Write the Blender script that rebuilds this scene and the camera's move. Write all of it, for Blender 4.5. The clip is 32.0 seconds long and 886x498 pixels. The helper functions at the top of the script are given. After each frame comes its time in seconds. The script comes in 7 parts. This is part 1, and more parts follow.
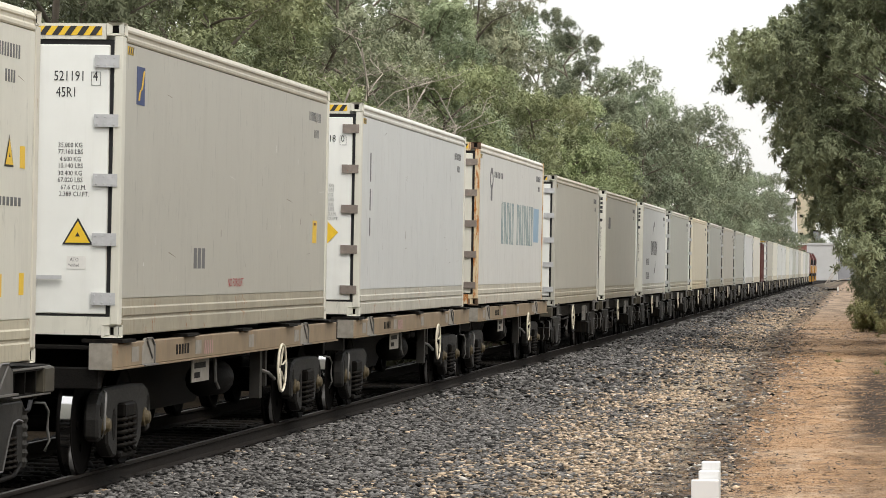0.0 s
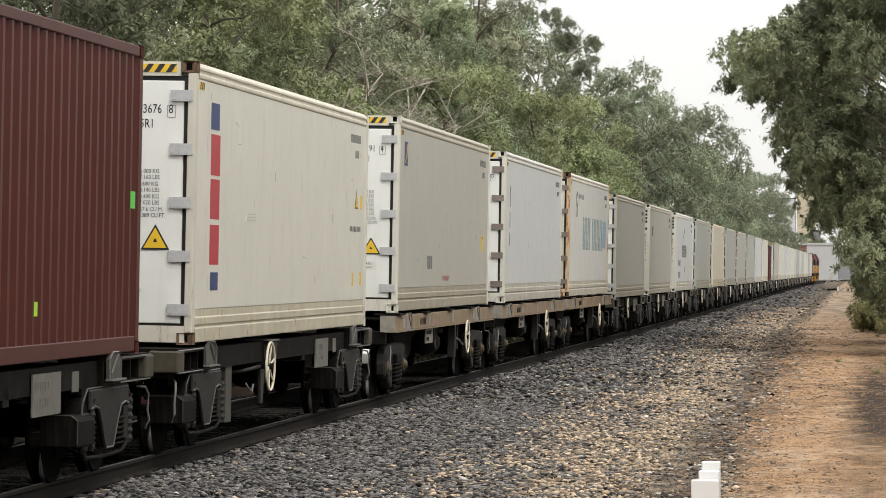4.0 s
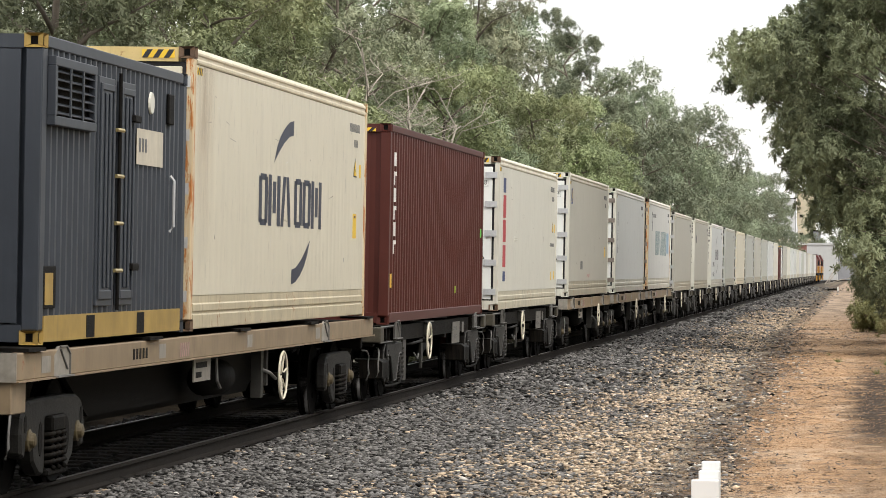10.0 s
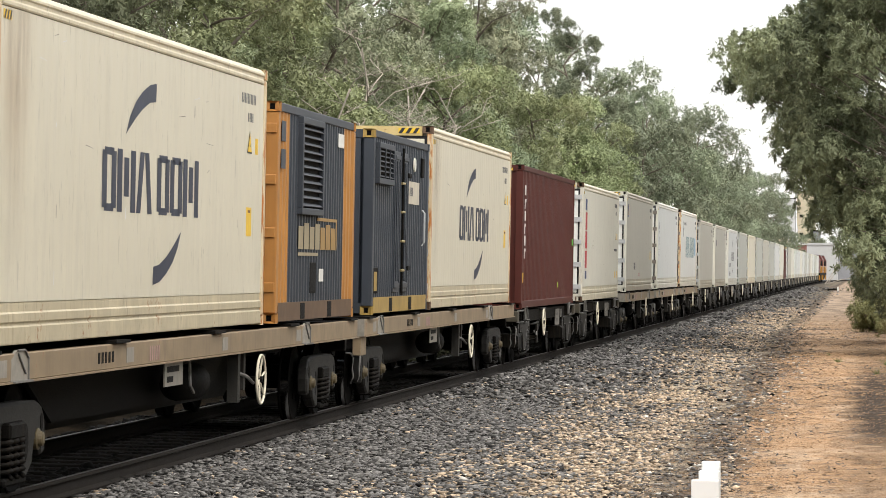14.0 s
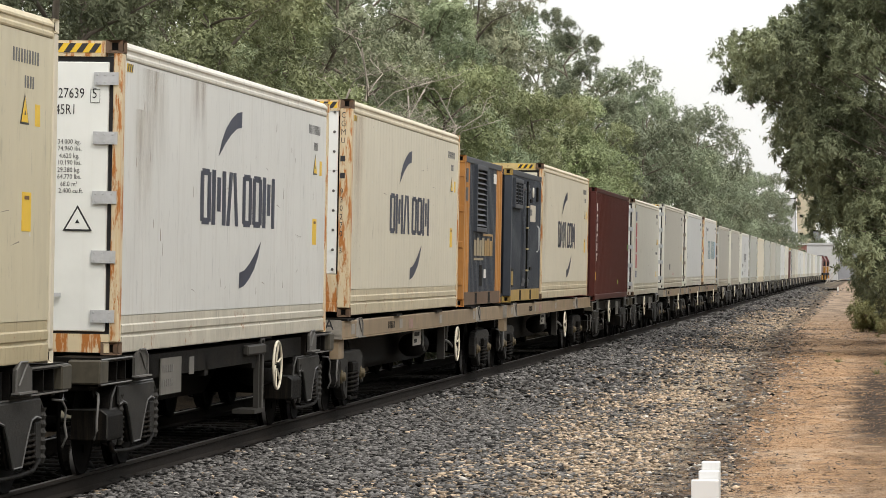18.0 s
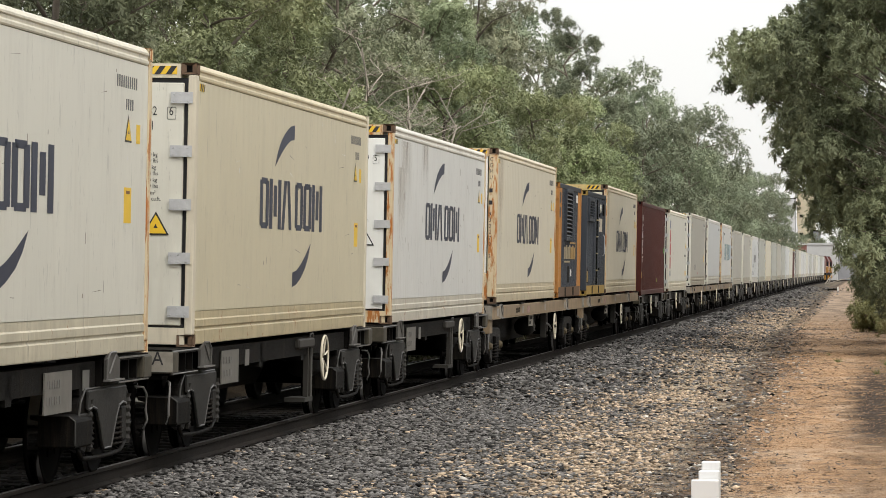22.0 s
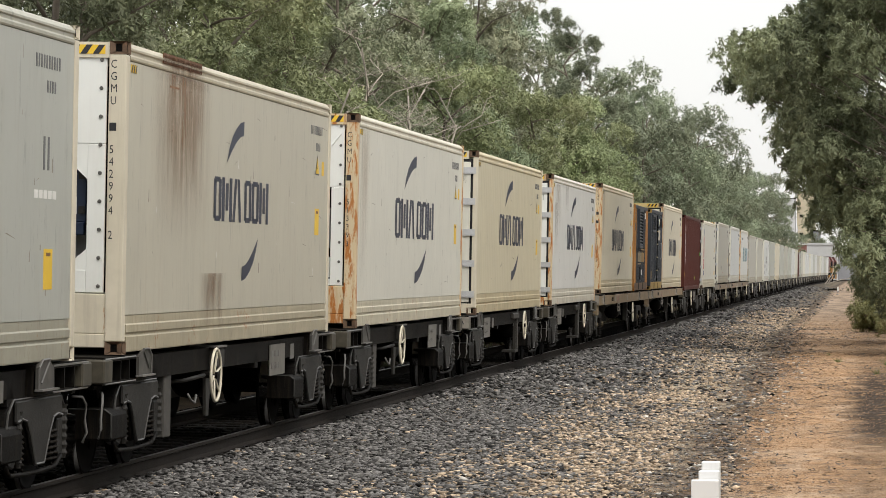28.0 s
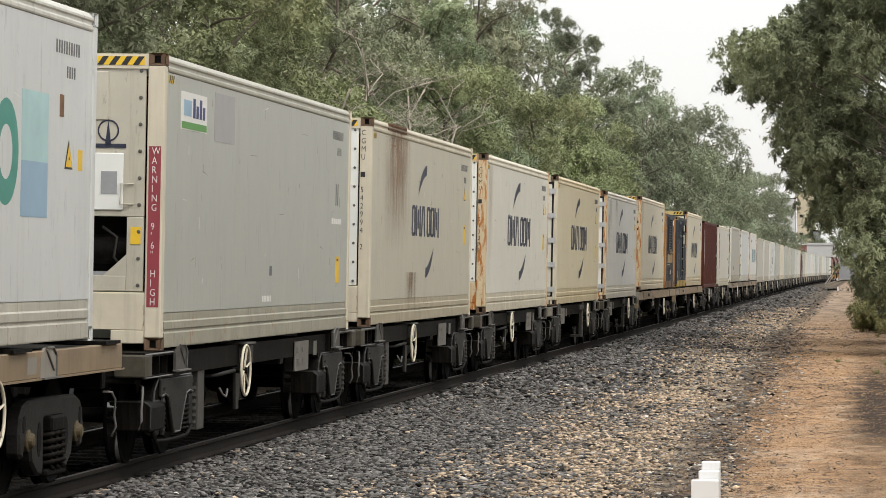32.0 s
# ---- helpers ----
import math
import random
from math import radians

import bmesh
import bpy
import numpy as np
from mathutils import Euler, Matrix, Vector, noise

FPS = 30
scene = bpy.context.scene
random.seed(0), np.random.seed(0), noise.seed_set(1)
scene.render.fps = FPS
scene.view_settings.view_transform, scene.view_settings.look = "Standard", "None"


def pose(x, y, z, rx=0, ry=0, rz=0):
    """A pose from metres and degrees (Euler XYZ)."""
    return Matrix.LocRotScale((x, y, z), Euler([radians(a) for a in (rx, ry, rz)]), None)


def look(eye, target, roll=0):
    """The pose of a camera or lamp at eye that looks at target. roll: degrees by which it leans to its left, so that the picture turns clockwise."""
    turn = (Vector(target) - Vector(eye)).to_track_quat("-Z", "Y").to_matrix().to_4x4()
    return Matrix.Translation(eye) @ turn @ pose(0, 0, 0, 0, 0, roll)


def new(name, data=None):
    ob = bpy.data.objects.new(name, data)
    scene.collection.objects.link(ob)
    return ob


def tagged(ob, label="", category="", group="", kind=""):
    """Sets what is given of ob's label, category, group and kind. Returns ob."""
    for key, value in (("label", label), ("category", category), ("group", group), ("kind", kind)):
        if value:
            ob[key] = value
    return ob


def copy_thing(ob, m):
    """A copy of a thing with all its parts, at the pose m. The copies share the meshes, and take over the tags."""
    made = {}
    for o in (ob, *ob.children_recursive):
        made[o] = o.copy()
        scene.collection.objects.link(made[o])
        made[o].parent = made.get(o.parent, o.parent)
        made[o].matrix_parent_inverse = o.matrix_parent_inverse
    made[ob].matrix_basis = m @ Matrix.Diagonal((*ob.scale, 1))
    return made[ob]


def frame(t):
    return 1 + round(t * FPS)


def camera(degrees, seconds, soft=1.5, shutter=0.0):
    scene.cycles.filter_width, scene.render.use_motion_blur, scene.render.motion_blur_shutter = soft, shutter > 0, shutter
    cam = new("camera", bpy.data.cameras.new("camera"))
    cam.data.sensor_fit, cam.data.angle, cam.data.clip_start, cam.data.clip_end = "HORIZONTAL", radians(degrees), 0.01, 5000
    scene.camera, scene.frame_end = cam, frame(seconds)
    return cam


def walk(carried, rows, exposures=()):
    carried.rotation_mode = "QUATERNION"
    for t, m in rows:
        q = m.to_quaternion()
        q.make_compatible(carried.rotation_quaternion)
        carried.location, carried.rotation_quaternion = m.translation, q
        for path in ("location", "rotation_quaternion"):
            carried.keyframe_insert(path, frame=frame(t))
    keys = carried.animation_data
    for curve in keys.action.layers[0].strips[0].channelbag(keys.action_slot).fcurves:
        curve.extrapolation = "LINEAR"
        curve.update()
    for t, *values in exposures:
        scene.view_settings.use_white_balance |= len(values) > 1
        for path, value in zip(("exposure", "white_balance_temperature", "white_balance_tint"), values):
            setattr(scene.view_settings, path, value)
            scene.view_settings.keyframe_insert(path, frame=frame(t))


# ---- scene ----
# The camera stands still beside the line, at eye height over the path.
cam = camera(14.83, 32.0, soft=0.85)
EYE = pose(0, 0, 1.87, 90.357, 0, 7.04)
walk(cam, [(0, EYE), (32, EYE)],
     [(0, -0.21), (2, -0.23), (3.5, -0.28), (5.5, -0.25), (6, -0.17), (6.5, -0.08), (7, 0.0), (9, -0.02), (10, -0.05), (11, 0.0), (12, 0.07), (14, 0.05), (17, -0.18), (19, -0.28), (32, -0.30)])

# ---- light: a bright overcast sky, a weak broad sun from behind the eye ----
SUN_ELEV, SUN_ROT = radians(51), radians(142)
world = bpy.data.worlds.new("overcast_sky")
scene.world = world
world.use_nodes = True
wn, wl = world.node_tree.nodes, world.node_tree.links
wn.clear()
sky = wn.new("ShaderNodeTexSky")
sky.sky_type, sky.sun_disc = "NISHITA", False
sky.sun_elevation, sky.sun_rotation = SUN_ELEV, SUN_ROT
sky.air_density, sky.dust_density, sky.ozone_density = 1.0, 4.0, 1.0
bg_sky, bg_cloud, add = wn.new("ShaderNodeBackground"), wn.new("ShaderNodeBackground"), wn.new("ShaderNodeAddShader")
wout = wn.new("ShaderNodeOutputWorld")
bg_sky.inputs["Strength"].default_value = 0.05
bg_cloud.inputs["Color"].default_value = (1.0, 0.99, 0.968, 1)
# an overcast sky is about twice as bright overhead as at the horizon
w_co, w_sep, w_lift = wn.new("ShaderNodeTexCoord"), wn.new("ShaderNodeSeparateXYZ"), wn.new("ShaderNodeMapRange")
w_lift.inputs["To Min"].default_value, w_lift.inputs["To Max"].default_value = 1.06, 1.9
wl.new(w_co.outputs["Generated"], w_sep.inputs[0])
wl.new(w_sep.outputs["Z"], w_lift.inputs["Value"])
wl.new(w_lift.outputs["Result"], bg_cloud.inputs["Strength"])
wl.new(sky.outputs["Color"], bg_sky.inputs["Color"])
wl.new(bg_sky.outputs[0], add.inputs[0])
wl.new(bg_cloud.outputs[0], add.inputs[1])
wl.new(add.outputs[0], wout.inputs["Surface"])
sun = new("sun", bpy.data.lights.new("sun", "SUN"))
sun.data.energy, sun.data.angle, sun.data.color = 1.5, radians(18), (1.0, 0.96, 0.88)
sun.matrix_world = look((0, 0, 0), (-0.62, 0.78, -1.25))


# ---- materials ----
MATS = {}


def mat(name, col, rough=0.6, var=0.15, scale=6.0, metal=0.0, bump=0.0, bump_scale=40.0, streak=0.0, streak_col=(0.12, 0.09, 0.06),
        rust=0.0, rust_scale=2.0, rust_col=(0.16, 0.055, 0.018), rnd=0.0, island=False, world_space=False, ribs=0.0, rib_pitch=0.1, gloss=0.5, scuff=0.0, tall=False):
    """A painted or raw surface: colour varied at two scales, run marks, rust patches, fine relief."""
    if name in MATS:
        return MATS[name]
    m = MATS[name] = bpy.data.materials.new(name)
    m.use_nodes = True
    n, l = m.node_tree.nodes, m.node_tree.links
    b = n["Principled BSDF"]
    b.inputs["Roughness"].default_value, b.inputs["Metallic"].default_value = rough, metal
    b.inputs["Specular IOR Level"].default_value = gloss
    tc = n.new("ShaderNodeTexCoord")
    co = tc.outputs["Object"]

    def noise_tex(sc, detail=5.0, rough_=0.6, vec=None):
        t = n.new("ShaderNodeTexNoise")
        t.inputs["Scale"].default_value, t.inputs["Detail"].default_value, t.inputs["Roughness"].default_value = sc, detail, rough_
        l.new(vec or co, t.inputs["Vector"])
        return t.outputs["Fac"]

    def ramp(fac, lo, hi):
        r = n.new("ShaderNodeMapRange")
        r.inputs["From Min"].default_value, r.inputs["From Max"].default_value = lo, hi
        l.new(fac, r.inputs["Value"])
        return r.outputs["Result"]

    def mix(fac, a, c, mode="MIX"):
        x = n.new("ShaderNodeMix")
        x.data_type, x.blend_type = "RGBA", mode
        for sock, v in ((x.inputs["Factor"], fac), (x.inputs["A"], a), (x.inputs["B"], c)):
            if isinstance(v, (int, float)):
                sock.default_value = v
            elif isinstance(v, tuple):
                sock.default_value = (*v[:3], 1)
            else:
                l.new(v, sock)
        return x.outputs["Result"]

    dark = tuple(c * (1 - var) for c in col)
    lite = tuple(min(1, c * (1 + var * 0.6)) for c in col)
    c = mix(ramp(noise_tex(scale), 0.3, 0.7), dark, lite)
    c = mix(ramp(noise_tex(scale * 0.17, 3), 0.35, 0.7), c, tuple(x * (1 - var * 0.6) for x in col), "MIX")
    if rnd or island:
        if island:
            src = n.new("ShaderNodeNewGeometry").outputs["Random Per Island"]
        else:
            src = n.new("ShaderNodeObjectInfo").outputs["Random"]
        h = n.new("ShaderNodeHueSaturation")
        v = n.new("ShaderNodeMapRange")
        v.inputs["To Min"].default_value, v.inputs["To Max"].default_value = 1 - (rnd or 0.3), 1 + (rnd or 0.3)
        l.new(src, v.inputs["Value"])
        l.new(v.outputs["Result"], h.inputs["Value"])
        l.new(c, h.inputs["Color"])
        c = h.outputs["Color"]
    if streak:
        mp = n.new("ShaderNodeMapping")
        mp.inputs["Scale"].default_value = (6, 6, 0.35)
        l.new(co, mp.inputs["Vector"])
        s = ramp(noise_tex(1.6, 6, 0.7, mp.outputs["Vector"]), 0.52, 0.85)
        f = n.new("ShaderNodeMath")
        f.operation = "MULTIPLY"
        f.inputs[1].default_value = streak
        l.new(s, f.inputs[0])
        c = mix(f.outputs[0], c, streak_col)
    if scuff:
        mp = n.new("ShaderNodeMapping")
        mp.inputs["Scale"].default_value = (1, 1, 0.22)
        l.new(co, mp.inputs["Vector"])
        for sc, lo, tone, amt in ((9.0, 0.60, 0.55, 0.8), (2.3, 0.55, 0.80, 0.5), (26.0, 0.63, 0.45, 0.8)):
            f = n.new("ShaderNodeMath")
            f.operation = "MULTIPLY"
            f.inputs[1].default_value = amt * scuff
            l.new(ramp(noise_tex(sc, 7, 0.68, mp.outputs["Vector"]), lo, lo + 0.06), f.inputs[0])
            c = mix(f.outputs[0], c, tuple(min(0.9, x * tone) for x in col))
    if rust:
        where = None
        if tall:
            mp = n.new("ShaderNodeMapping")
            mp.inputs["Scale"].default_value = (1.6, 1.6, 0.28)
            l.new(co, mp.inputs["Vector"])
            where = mp.outputs["Vector"]
        s = ramp(noise_tex(rust_scale, 8, 0.72, where), 0.72 - rust * 0.3, 0.78 - rust * 0.3)
        c = mix(s, c, mix(noise_tex(rust_scale * 12), rust_col, tuple(x * 2.2 for x in rust_col)))
    l.new(c, b.inputs["Base Color"])
    height = None
    if bump:
        height = noise_tex(bump_scale, 4)
    if ribs:
        w = n.new("ShaderNodeTexWave")
        w.wave_type, w.bands_direction = "BANDS", "Y"
        w.inputs["Scale"].default_value = 0.314 / rib_pitch
        w.inputs["Distortion"].default_value = 0.0
        l.new(co, w.inputs["Vector"])
        height = w.outputs["Fac"]
    if height is not None:
        bp = n.new("ShaderNodeBump")
        bp.inputs["Strength"].default_value = bump or ribs
        bp.inputs["Distance"].default_value = 0.02
        l.new(height, bp.inputs["Height"])
        l.new(bp.outputs["Normal"], b.inputs["Normal"])
    return m


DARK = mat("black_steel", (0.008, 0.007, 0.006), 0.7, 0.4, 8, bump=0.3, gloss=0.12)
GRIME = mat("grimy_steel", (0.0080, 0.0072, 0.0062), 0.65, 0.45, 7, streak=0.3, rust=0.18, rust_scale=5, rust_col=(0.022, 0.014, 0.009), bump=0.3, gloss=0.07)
CAST = mat("cast_grey_steel", (0.036, 0.034, 0.030), 0.6, 0.4, 5, gloss=0.2, streak=0.4, streak_col=(0.03, 0.025, 0.02), bump=0.3)
SHINY = mat("polished_tread", (0.62, 0.62, 0.62), 0.10, 0.2, 10, metal=1.0)
TAN = mat("tan_sill_paint", (0.265, 0.195, 0.118), 0.65, 0.3, 3, streak=0.5, streak_col=(0.10, 0.07, 0.05), rust=0.25, rust_scale=3)
CREAM = mat("cream_paint", (0.70, 0.64, 0.50), 0.5, 0.12, 8)
RUBBER = mat("black_rubber", (0.02, 0.02, 0.022), 0.7, 0.2, 10)
ZINC = mat("galvanised_hinge", (0.50, 0.505, 0.51), 0.5, 0.2, 14, rust=0.12, rust_scale=6)
WHITE = mat("white_door_paint", (0.80, 0.81, 0.77), 0.42, 0.06, 3, streak=0.12, streak_col=(0.4, 0.36, 0.28))
YELLOW = mat("signal_yellow", (0.80, 0.52, 0.03), 0.5, 0.08, 10)
BLACK = mat("black_print", (0.02, 0.02, 0.022), 0.5, 0.1, 10)
NAVY = mat("navy_print", (0.022, 0.028, 0.055), 0.5, 0.25, 3, streak=0.15, streak_col=(0.3, 0.28, 0.24))
WPRINT = mat("white_print", (0.75, 0.74, 0.70), 0.5, 0.1, 10)
RUSTY = mat("rusted_steel", (0.23, 0.12, 0.055), 0.8, 0.45, 9, bump=0.4)


# ---- mesh code ----
class Geo:
    """Vertices and faces gathered for one mesh."""

    def __init__(self):
        self.v, self.f = [], []

    def add(self, vs, fs):
        k = len(self.v)
        self.v += [tuple(p) for p in vs]
        self.f += [tuple(k + i for i in f) for f in fs]
        return self

    def box(self, x0, x1, y0, y1, z0, z1):
        return self.add([(x, y, z) for z in (z0, z1) for y in (y0, y1) for x in (x0, x1)],
                        [(0, 2, 3, 1), (4, 5, 7, 6), (0, 1, 5, 4), (2, 6, 7, 3), (0, 4, 6, 2), (1, 3, 7, 5)])

    def prism(self, outline, a0, a1, axis="y"):
        """An outline of (p, q) swept from a0 to a1: along y (x, z), along x (y, z), along z (x, y). Counter-clockwise seen from the far end of a1 for x."""
        n = len(outline)
        put = {"y": lambda p, q, a: (p, a, q), "x": lambda p, q, a: (a, p, q), "z": lambda p, q, a: (p, q, a)}[axis]
        vs = [put(p, q, a) for a in (a0, a1) for p, q in outline]
        fs = [tuple(range(n))[::-1], tuple(range(n, 2 * n))] + [(i, (i + 1) % n, n + (i + 1) % n, n + i) for i in range(n)]
        return self.add(vs, fs)

    def tube(self, pts, r, sides=8, r1=None, cap=True):
        pts = [Vector(p) for p in pts]
        k, rings = len(self.v), len(pts)
        up = Vector((0, 0, 1))
        for i, p in enumerate(pts):
            d = (pts[min(i + 1, rings - 1)] - pts[max(i - 1, 0)]).normalized()
            a = d.cross(up if abs(d.dot(up)) < 0.95 else Vector((1, 0, 0))).normalized()
            b = d.cross(a)
            rr = r if r1 is None else r + (r1 - r) * i / max(1, rings - 1)
            for j in range(sides):
                t = 2 * math.pi * j / sides
                self.v.append(tuple(p + (a * math.cos(t) + b * math.sin(t)) * rr))
        for i in range(rings - 1):
            for j in range(sides):
                j2 = (j + 1) % sides
                self.f.append((k + i * sides + j, k + i * sides + j2, k + (i + 1) * sides + j2, k + (i + 1) * sides + j))
        if cap:
            self.f.append(tuple(k + j for j in range(sides))[::-1])
            self.f.append(tuple(k + (rings - 1) * sides + j for j in range(sides)))
        return self

    def ring(self, c, r, wire, axis="x", seg=28, sides=6):
        k = len(self.v)
        for i in range(seg):
            t = 2 * math.pi * i / seg
            for j in range(sides):
                u = 2 * math.pi * j / sides
                rad, off = r + wire * math.cos(u), wire * math.sin(u)
                p, q = rad * math.cos(t), rad * math.sin(t)
                self.v.append({"x": (c[0] + off, c[1] + p, c[2] + q), "y": (c[0] + p, c[1] + off, c[2] + q), "z": (c[0] + p, c[1] + q, c[2] + off)}[axis])
        for i in range(seg):
            for j in range(sides):
                i2, j2 = (i + 1) % seg, (j + 1) % sides
                self.f.append((k + i * sides + j, k + i2 * sides + j, k + i2 * sides + j2, k + i * sides + j2))
        return self

    def lathe(self, prof, c, axis="x", seg=24):
        """Turns a profile of (along the axis, radius) round an axis through c."""
        k, m = len(self.v), len(prof)
        for i in range(seg):
            t = 2 * math.pi * i / seg
            for a, r in prof:
                p, q = r * math.cos(t), r * math.sin(t)
                self.v.append({"x": (c[0] + a, c[1] + p, c[2] + q), "y": (c[0] + q, c[1] + a, c[2] + p), "z": (c[0] + p, c[1] + q, c[2] + a)}[axis])
        for i in range(seg):
            i2 = (i + 1) % seg
            for j in range(m - 1):
                self.f.append((k + i * m + j, k + i2 * m + j, k + i2 * m + j + 1, k + i * m + j + 1))
        return self

    def mesh(self, name, material, bevel=0.0, smooth=False):
        me = bpy.data.meshes.new(name)
        me.from_pydata(self.v, [], self.f)
        bm = bmesh.new()
        bm.from_mesh(me)
        bmesh.ops.recalc_face_normals(bm, faces=bm.faces)
        if bevel:
            es = [e for e in bm.edges if len(e.link_faces) == 2 and e.calc_face_angle(0) > 0.6]
            bmesh.ops.bevel(bm, geom=es, offset=bevel, segments=1, affect="EDGES", clamp_overlap=True)
        if smooth:
            for f in bm.faces:
                f.smooth = True
        bm.to_mesh(me)
        bm.free()
        me.materials.append(material)
        return me


def part(name, geo, material, parent, label="", bevel=0.0, smooth=False):
    me = geo if isinstance(geo, bpy.types.Mesh) else geo.mesh(name, material, bevel, smooth)
    ob = new(name, me)
    ob.parent = parent
    if label:
        tagged(ob, label)
    return ob


def thing(name, label, category, group="", kind="", m=None):
    ob = new(name)
    ob.empty_display_size = 0.3
    if m is not None:
        ob.matrix_basis = m
    return tagged(ob, label, category, group, kind)


LETTERING = {}


def lettering(text, size, material, width=1.0):
    """A flat mesh of the text in the y-z plane of a side: reads along -y... from the +x side, letters upright."""
    key = (text, size, material.name, width)
    if key not in LETTERING:
        cu = bpy.data.curves.new("lettering", "FONT")
        cu.body, cu.size, cu.extrude, cu.resolution_u = text, size, 0.0, 2
        cu.align_x, cu.align_y = "LEFT", "BOTTOM"
        ob = bpy.data.objects.new("lettering", cu)
        scene.collection.objects.link(ob)
        me = bpy.data.meshes.new_from_object(ob.evaluated_get(bpy.context.evaluated_depsgraph_get()))
        bpy.data.objects.remove(ob)
        me.transform(Matrix.Diagonal((width, 1, 1, 1)))
        me.materials.clear()
        me.materials.append(material)
        LETTERING[key] = me
    return LETTERING[key]


SIDE = Matrix(((0, 0, 1, 0), (1, 0, 0, 0), (0, 1, 0, 0), (0, 0, 0, 1)))      # flat text to the +x side, read along +y
FRONT = Matrix(((1, 0, 0, 0), (0, 0, -1, 0), (0, 1, 0, 0), (0, 0, 0, 1)))    # flat text to the -y end, read along +x


def write(text, size, material, parent, where, face, name="lettering", width=0.8):
    ob = part(name, lettering(text, size, material, width), material, parent)
    ob.matrix_basis = Matrix.Translation(where) @ face
    return ob

# ---- the line: where the track runs, and how it leans ----
TRACK_X, CANT = -8.043, 1.04
GAUGE = 1.6


BEND_AT, BEND_R = 430.0, 8000.0        # far off the line bends gently to the right


def on_track(y, z=0.0):
    d = max(0.0, y - BEND_AT)
    return pose(TRACK_X + d * d / (2 * BEND_R), y, z, 0, CANT, -math.degrees(d / BEND_R))


def ground_z(x, y):
    """Height of the ground: ballast bed, shoulder, path, and the banks on both sides."""
    d = x - TRACK_X
    if d > 0:
        a = min(1, max(0, (d - 1.75) / 3.2))
        z = -0.20 - 0.17 * a * a * (3 - 2 * a)
        far = min(1, max(0, (x - 1.6) / 10))
        z += 0.5 * far * far
    else:
        a = min(1, max(0, (-d - 1.9) / 1.3))
        z = -0.20 - 0.45 * a
        # raised bank, added to keep low sky light from under the train
        b = min(1, max(0, (-d - 3.4) / 3.0))
        z += 1.9 * b * b * (3 - 2 * b) + 0.08 * max(0, -d - 6)
    z += 0.035 * noise.noise((x * 0.6, y * 0.25, 0)) + 0.015 * noise.noise((x * 2.1, y * 1.7, 3))
    return z


